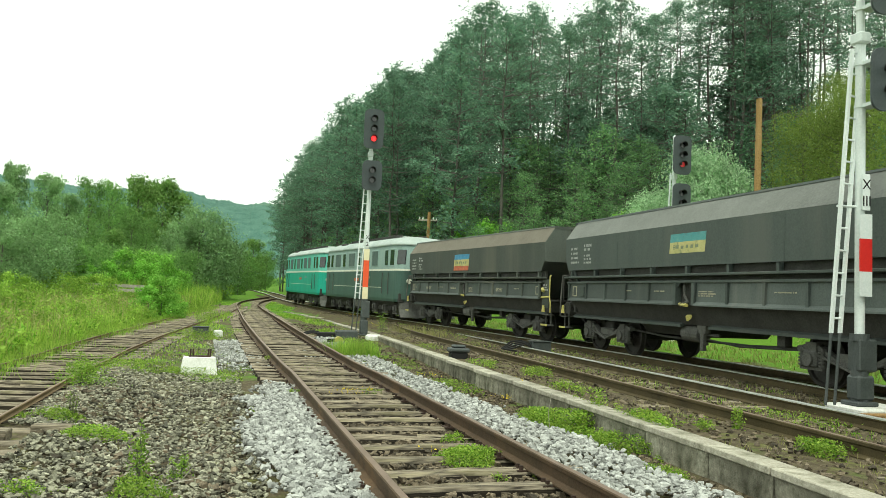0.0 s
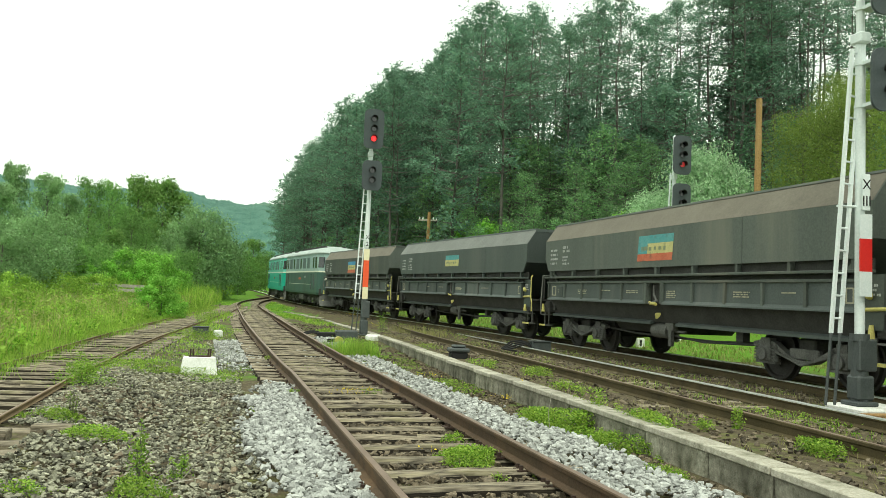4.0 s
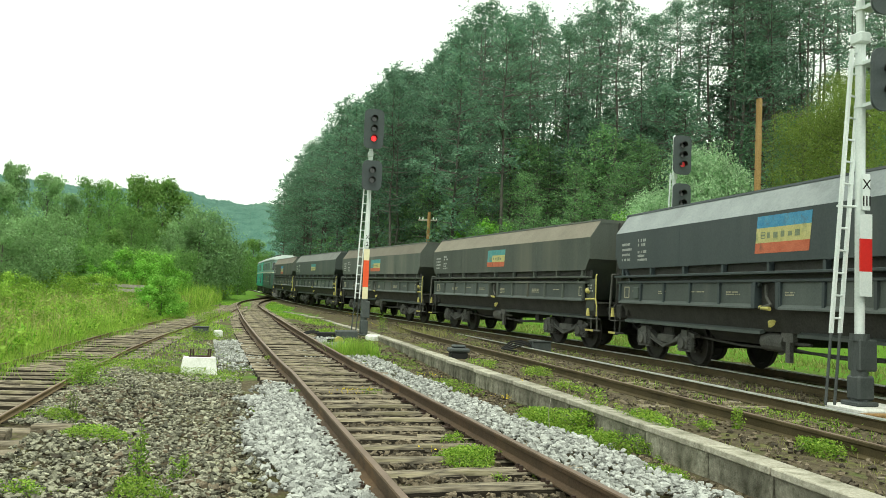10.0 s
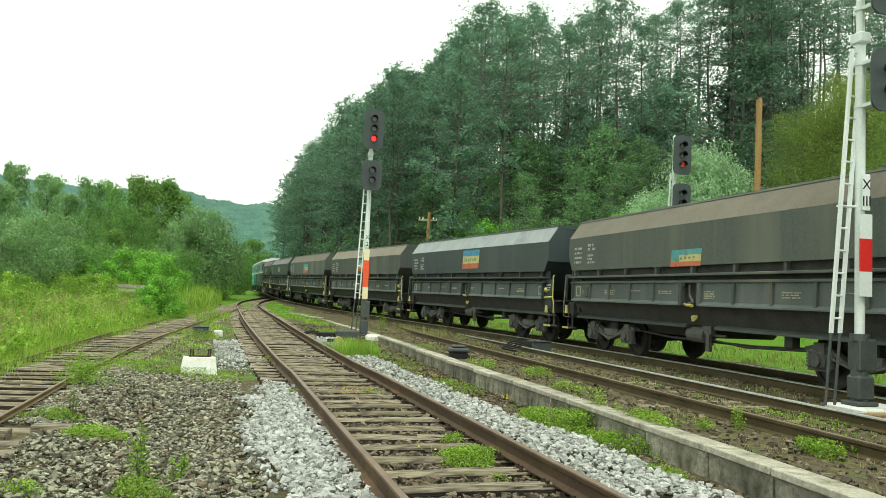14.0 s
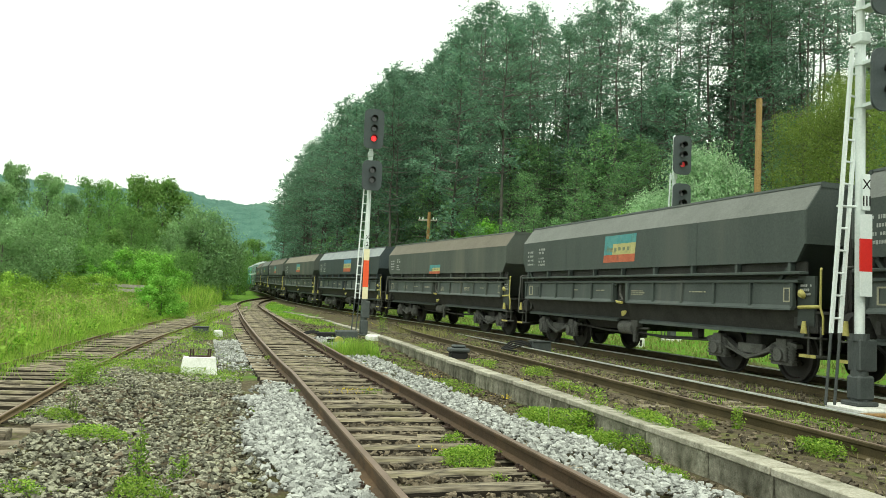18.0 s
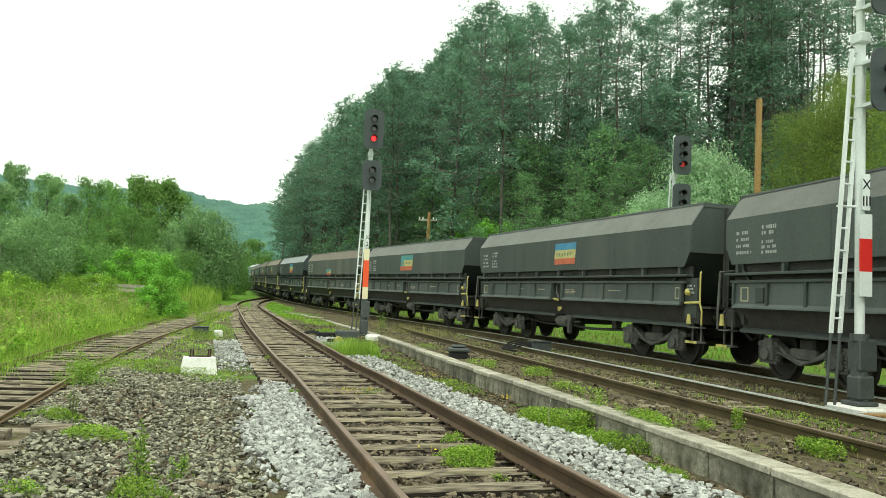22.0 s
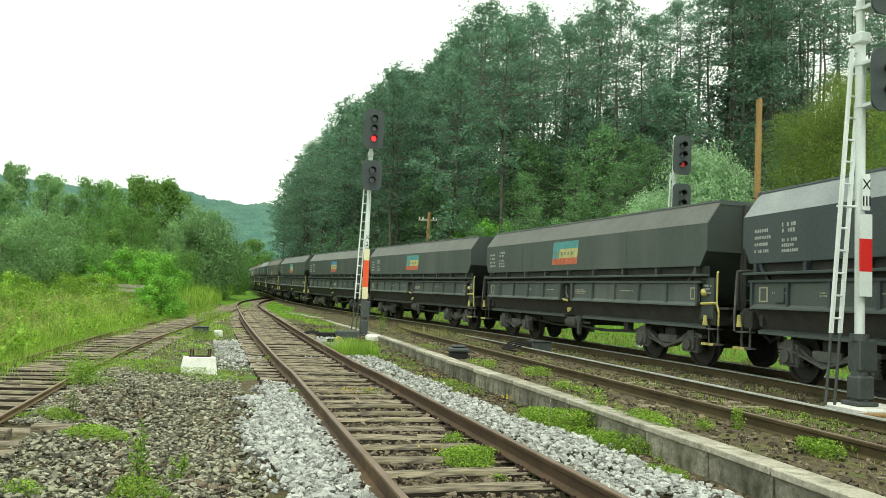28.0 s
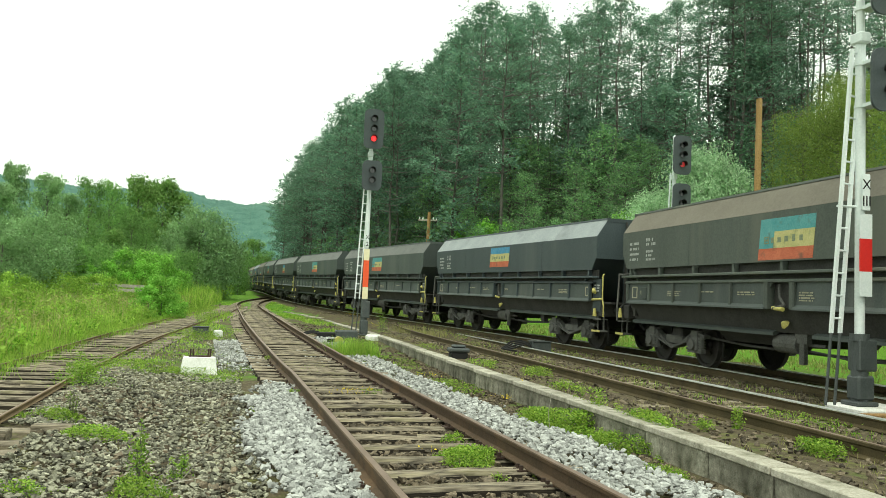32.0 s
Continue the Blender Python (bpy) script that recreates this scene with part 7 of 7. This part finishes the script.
    for _ in range(20000):
        y = 46 + 90 * rnd.random() ** 1.5
        x = float(np.interp(y, T0_Y, T0_X)) - 1.2 - rnd.random() * 13
        far.append((x, y, ground_z(x, y)))
    mounds = []
    for _ in range(270):
        y = 9.5 + 40 * rnd.random() ** 1.3
        x = float(np.interp(y, T0_Y, T0_X)) - 1.5 - rnd.random() ** 1.4 * (3 + 0.25 * y)
        g, r, h = ground_z(x, y), rnd.uniform(0.35, 0.9), rnd.uniform(0.35, 0.8)
        for _k in range(260):
            v = Vector((rnd.gauss(0, 1), rnd.gauss(0, 1), abs(rnd.gauss(0, 1)))).normalized() * rnd.uniform(0.7, 1.05)
            mounds.append((x + v.x * r, y + v.y * r, g + v.z * h))
    stuff("meadow_weeds", "bright green nettles and weeds in the tall grass", [blades(mounds, 0.11, rs, 0.5)], M_WEED)
    stuff("tall_grass", "tall uncut green grass beyond the siding", [upright(tall, 0.6, 0.025, rs, 0.35), upright(far, 1.25, 0.055, rs, 0.35), blades([(x, y, z + rnd.uniform(0, 0.45)) for x, y, z in tall[::2]], 0.16, rs, 0.4)], M_GRASS)
    d2 = [p for p in dry]
    for s in np.linspace(27.5, 33, 500):
        p = on3(s, -2.1 + rnd.uniform(-0.35, 0.35))
        d2.append((p.x, p.y, ground_z(p.x, p.y)))
    stuff("dry_grass", "straw-coloured grass stalks with seed heads", [upright(straw, 0.06, 0.008, rs, 0.8), upright(dry, 0.85, 0.014, rs, 0.25), upright(d2[len(dry):], 0.38, 0.012, rs, 0.4), blades([(x, y, z + rnd.uniform(0.5, 0.85)) for x, y, z in dry[::2]], 0.12, rs, 0.25)], M_GRASS_DRY)
    fl = []
    for o, s, n in ((0.15, 12.7, 70), (-0.1, 12.4, 30), (0.2, 7.6, 12), (2.6, 12.4, 60), (2.2, 16, 25)):
        x, y = place1(o, s)
        fl += [(a, b, c + rnd.uniform(0.05, 0.13)) for a, b, c in patch(x, y, 0.3, 0.25, n, rnd)]
    for s, n in ((36, 60), (43, 60)):
        p = on2(s, -1.4)
        fl += [(a, b, c + rnd.uniform(0.1, 0.3)) for a, b, c in patch(p.x, p.y, 0.35, 0.9, n, rnd)]
    stuff("yellow_flowers", "small yellow wild flowers beside the rails", [blades(fl, 0.022, rs, 0.9)], M_FLOWER)


build_plants()

# ---------------------------------------------------------------- small things by the tracks
def thing(name, label, category, x, y, turn=0.0, z=None, group=""):
    t = empty(name, pose(x, y, ground_z(x, y) if z is None else z, 0, 0, turn))
    tagged(t, label, category, group)
    return t


def build_small():
    b = thing("concrete_block", "whitewashed concrete foundation block with rusty anchor bolts", "foundation", -4.6, 15.5, 16)
    blk = stack([([(-0.36, -0.2), (0.36, -0.2), (0.36, 0.22), (-0.36, 0.22)], -0.1), ([(-0.3, -0.08), (0.3, -0.08), (0.3, 0.2), (-0.3, 0.2)], 0.31)])
    bmesh.ops.bevel(blk, geom=list(blk.edges), offset=0.015, segments=1, affect="EDGES")
    part("block", blk, M_WHITEWASH, b)
    part("bearing_strip", box(-0.2, 0.2, 0.02, 0.14, 0.309, 0.335), M_FASTENER, b)
    for x in (-0.17, -0.12, 0.16, 0.2):
        part("anchor_bolt", tube((x, 0.08, 0.3), (x, 0.08, 0.46), 0.016, seg=8), M_FASTENER, b)
    c = thing("cable_box", "low dark grey cable box among weeds", "cable box", -7.55, 25.4, 14)
    part("body", box(-0.24, 0.24, -0.15, 0.15, -0.05, 0.22, 0.02), M_MAST_DARK, c)
    part("lid", box(-0.26, 0.26, -0.17, 0.17, 0.22, 0.25, 0.01), M_MAST_DARK, c)
    w = thing("marker_stone", "small pale concrete marker stone by the cable box", "stone", -7.05, 25.6, 20)
    part("stone", box(-0.14, 0.14, -0.1, 0.1, -0.05, 0.2, 0.04), M_WHITEWASH, w)
    k = thing("track_magnet", "black metal track equipment housing beside the kerb", "track equipment", 0.45, 18.8, 14)
    part("base", box(-0.2, 0.2, -0.16, 0.16, -0.05, 0.16, 0.03), M_BLACK, k)
    part("housing", box(-0.24, 0.24, -0.19, 0.19, 0.16, 0.26, 0.03), M_MAST_DARK, k)
    part("cap", box(-0.16, 0.16, -0.12, 0.12, 0.26, 0.33, 0.03), M_MAST_DARK, k)
    m = thing("point_machine", "dark point machine with looped black cables by the signal", "point machine", -3.3, 27.3, 14)
    part("motor_case", box(-0.25, 0.5, -0.2, 0.2, -0.02, 0.3, 0.04), M_MAST_DARK, m)
    part("gear_case", box(-0.85, -0.26, -0.18, 0.18, -0.02, 0.22, 0.03), M_BLACK, m)
    for r in (0.28, 0.34, 0.4):
        part("cable", pipe([(-1.0 + r * math.cos(a), -0.1 + 0.4 * r * math.sin(a), 0.05 + r * 0.5 * abs(math.sin(a))) for a in np.linspace(0, math.pi, 9)], 0.022, 6), M_BLACK, m)
    wp = thing("whitewashed_stone", "whitewashed stone beside the signal foot", "stone", -2.25, 27.3, 12)
    part("stone", box(-0.26, 0.26, -0.2, 0.2, -0.1, 0.2, 0.06), M_WHITEWASH, wp)
    yb = thing("point_lever_weight", "yellow and black point lever weight beside the rail", "point lever", -3.0, 24.0, 14)
    part("weight", tube((0, -0.05, 0.14), (0, 0.15, 0.14), 0.13, seg=14), M_YELLOW, yb)
    part("lever", box(-0.35, -0.02, -0.04, 0.04, 0.0, 0.2, 0.02), M_BLACK, yb)
    p = on3(20.4, -1.85)
    e = thing("equipment_case", "grey steel equipment case beside the main track", "equipment case", p.x, p.y, 18, z=ground_z(p.x, p.y))
    part("body", box(-0.27, 0.27, -0.17, 0.17, -0.02, 0.27, 0.02), M_MAST_DARK, e)
    part("lid", box(-0.29, 0.29, -0.19, 0.19, 0.27, 0.3, 0.012), M_MAST_DARK, e)
    for k in range(4):
        part("cable", pipe([(-0.27, -0.1 + 0.06 * k, 0.12 + 0.03 * k), (-0.5, -0.15 + 0.1 * k, 0.2 + 0.03 * k), (-0.8, -0.1 + 0.08 * k, 0.1 + 0.05 * k), (-1.05, -0.12 + 0.1 * k, 0.06), (-0.75, -0.2 + 0.1 * k, 0.02)], 0.024, 6), M_BLACK, e)
    # single tall weeds and sticks in the gravel
    rs = np.random.RandomState(6)
    for x, y, h, w, n, m, lab in ((-2.3, 6.33, 0.52, 0.14, 520, M_WEED, "tall leafy green weed with a reddish stalk in gravel"), (-5.2, 11.9, 0.5, 0.5, 2600, M_WEED, "feathery pale green weed beside the overgrown siding"),
                                  (-2.05, 6.5, 0.28, 0.12, 260, M_WEED, "small yellow-green weed in gravel"), (-3.95, 8.8, 0.36, 0.1, 160, M_OLIVE, "thin withered reddish weed in gravel"), (-2.2, 30.5, 0.9, 0.35, 900, M_WEED, "bushy green weed between the tracks")):
        t = thing("weed", lab, "plant", x, y, group="tall weeds")
        bm = bmesh.new()
        pts = []
        for k in range(5):
            a = rs.uniform(0, 6.28)
            q = Vector((math.cos(a) * w * rs.uniform(0.1, 0.7), math.sin(a) * w * rs.uniform(0.1, 0.7), h * rs.uniform(0.65, 1.0)))
            limb(bm, (0, 0, -0.03), q, 0.006, 0.002, 5)
            for _j in range(n // 5):
                f = rs.uniform(0.1, 1.0)
                c = q * f
                r = w * 0.45 * (1.15 - f)
                pts.append((c.x + rs.normal(0, r), c.y + rs.normal(0, r), c.z + rs.normal(0, 0.02)))
        part("stalk", bm, M_BARK_LIGHT, t)
        part("foliage", leaf_mesh("foliage", blades(pts, 0.034, rs, 0.35), m), None, t)
    for x, y, a, ln, rise in ((-2.0, 6.35, 60, 0.45, 30), (-2.15, 6.05, 40, 0.5, 8), (-2.6, 9.4, 30, 0.4, 10), (1.35, 9.6, 80, 0.28, 75), (-3.7, 6.9, 170, 0.45, 3)):
        t = thing("dry_stick", "thin pale dry stick lying on the gravel", "stick", x, y, a, group="dry sticks")
        part("twig", pipe([(0, 0, 0.03), (ln * 0.5, 0.03, 0.04 + ln * 0.5 * math.tan(radians(min(rise, 60)))), (ln, 0, 0.03 + ln * math.tan(radians(min(rise, 60))))], 0.0035, 5), M_GREY_WOOD, t)
    # old pieces of sleeper lying in the gravel
    for x, y, a in ((-4.5, 7.42, 13), (-4.25, 6.62, 11)):
        t = thing("old_sleeper", "rotten grey sleeper end standing out of gravel", "sleeper", x, y, a, group="rotten sleepers")
        part("beam", box(-0.6, 0.55, -0.11, 0.11, -0.12, 0.2, 0.012), M_SLEEPER, t)
    pb = thing("broken_plank", "grey broken sleeper plank half buried in gravel", "plank", -3.75, 8.05, 14)
    part("plank", box(-0.24, 0.14, -0.07, 0.07, -0.06, 0.09, 0.012), M_SLEEPER, pb)
    # timber in front of the near signal's plinth
    tb = thing("timber_baulk", "weathered yellow-brown timber baulk against the signal plinth", "timber", 5.72, 10.47, 13, z=ground_z(5.72, 10.47))
    part("baulk", box(-0.42, 0.42, -0.06, 0.06, -0.04, 0.12, 0.015), M_WOOD_POLE, tb)
    # poles
    for x, y, h, r, lab in ((11.75, 30.0, 8.1, 0.14, "orange-brown wooden pole with climbing irons behind the train"), (-1.25, 62.0, 6.5, 0.16, "weathered wooden telegraph pole with white insulators")):
        t = thing("wooden_pole", lab, "pole", x, y)
        part("shaft", tube((0, 0, -0.5), (0.08, 0, h), r, r * 0.8, seg=12), M_WOOD_POLE, t)
        if r == 0.14 and y < 100:
            for i in range(11):
                part("climbing_iron", tube((-0.16 if i % 2 else 0.12, -0.05, 2.6 + i * 0.55), (-0.1 if i % 2 else 0.2, -0.12, 2.62 + i * 0.55), 0.025, seg=6), M_FASTENER, t)
            part("pole_cap", box(-0.09, 0.2, -0.1, 0.1, h + 0.002, h + 0.05, 0.01), M_MAST_DARK, t)
            part("top_bracket", box(0.1, 0.3, -0.05, 0.05, h - 0.28, h - 0.18, 0.01), M_MAST_DARK, t)
        elif y < 100:
            part("crossarm", box(-0.75, 0.75, -0.05, 0.05, h - 0.7, h - 0.58), M_GREY_WOOD, t)
            for i, xx in enumerate((-0.65, -0.4, 0.4, 0.65)):
                part("insulator", tube((xx, 0, h - 0.58), (xx, 0, h - 0.38), 0.05, 0.035, seg=8), M_MAST, t)
    # low white-posted fence beyond the main track
    f = thing("low_fence", "low fence of whitewashed posts in the grass", "fence", 9.6, 37.0, 14)
    for i in range(6):
        part("post", box(-2.6 + i * 1.0, -2.48 + i * 1.0, -0.06, 0.06, -0.2, 0.75, 0.01), M_WHITEWASH, f)
    for z in (0.3, 0.62):
        part("fence_rail", box(-2.6, 2.6, -0.02, 0.02, z, z + 0.06), M_GREY_WOOD, f)
    p = on3(22.8, 2.9)
    g = thing("white_marker", "small white marker stone with a black stripe in the grass", "marker", p.x, p.y, 15)
    part("stone", box(-0.13, 0.13, -0.08, 0.08, -0.1, 0.3, 0.02), M_WHITEWASH, g)
    part("stripe", box(-0.06, 0.02, -0.086, -0.079, 0.05, 0.25), M_BLACK, g)
    # grey plank parapet in the meadow
    r = thing("plank_parapet", "old grey wooden parapet in the meadow", "railing", -17.8, 44.0, 10)
    for i in range(5):
        part("post", box(-1.6 + i * 0.8, -1.52 + i * 0.8, -0.05, 0.05, -0.3, 1.0, 0.01), M_GREY_WOOD, r)
    for z in (0.62, 0.86):
        part("board", box(-1.7, 1.75, -0.075, -0.05, z, z + 0.17, 0.006), M_GREY_WOOD, r)
    # sagging wire in front of the poplars
    wv = thing("overhead_wires", "two thin sagging wires in front of the trees", "wire", -24.0, 38.0, 0, z=0.0)
    for z in (2.1, 2.45):
        part("wire", pipe([(x, 0.12 * x, z + 0.0016 * (x - 4) ** 2) for x in np.linspace(-14, 7.5, 13)], 0.007, 5), M_BOGIE, wv)


build_small()

# ---------------------------------------------------------------- motions of the train
def motions():
    times = [k * 0.5 for k in range(65)]
    for ob, offset, half in VEHICLES:
        walk(ob, [(t, stand(run(t) + offset, half)) for t in times])
    turn_times = [k * 0.15 for k in range(213)] + [32.0]
    for ob, offset, half in VEHICLES:
        for bogie in ob.children:
            if not bogie.name.startswith("bogie"):
                continue
            for w in bogie.children:
                if w.name.startswith("wheelset"):
                    at = w.location.copy()
                    walk(w, [(t, Matrix.Translation(at) @ Matrix.Rotation((run(t) - run(0)) / WHEEL_R, 4, "Y")) for t in turn_times])


motions()
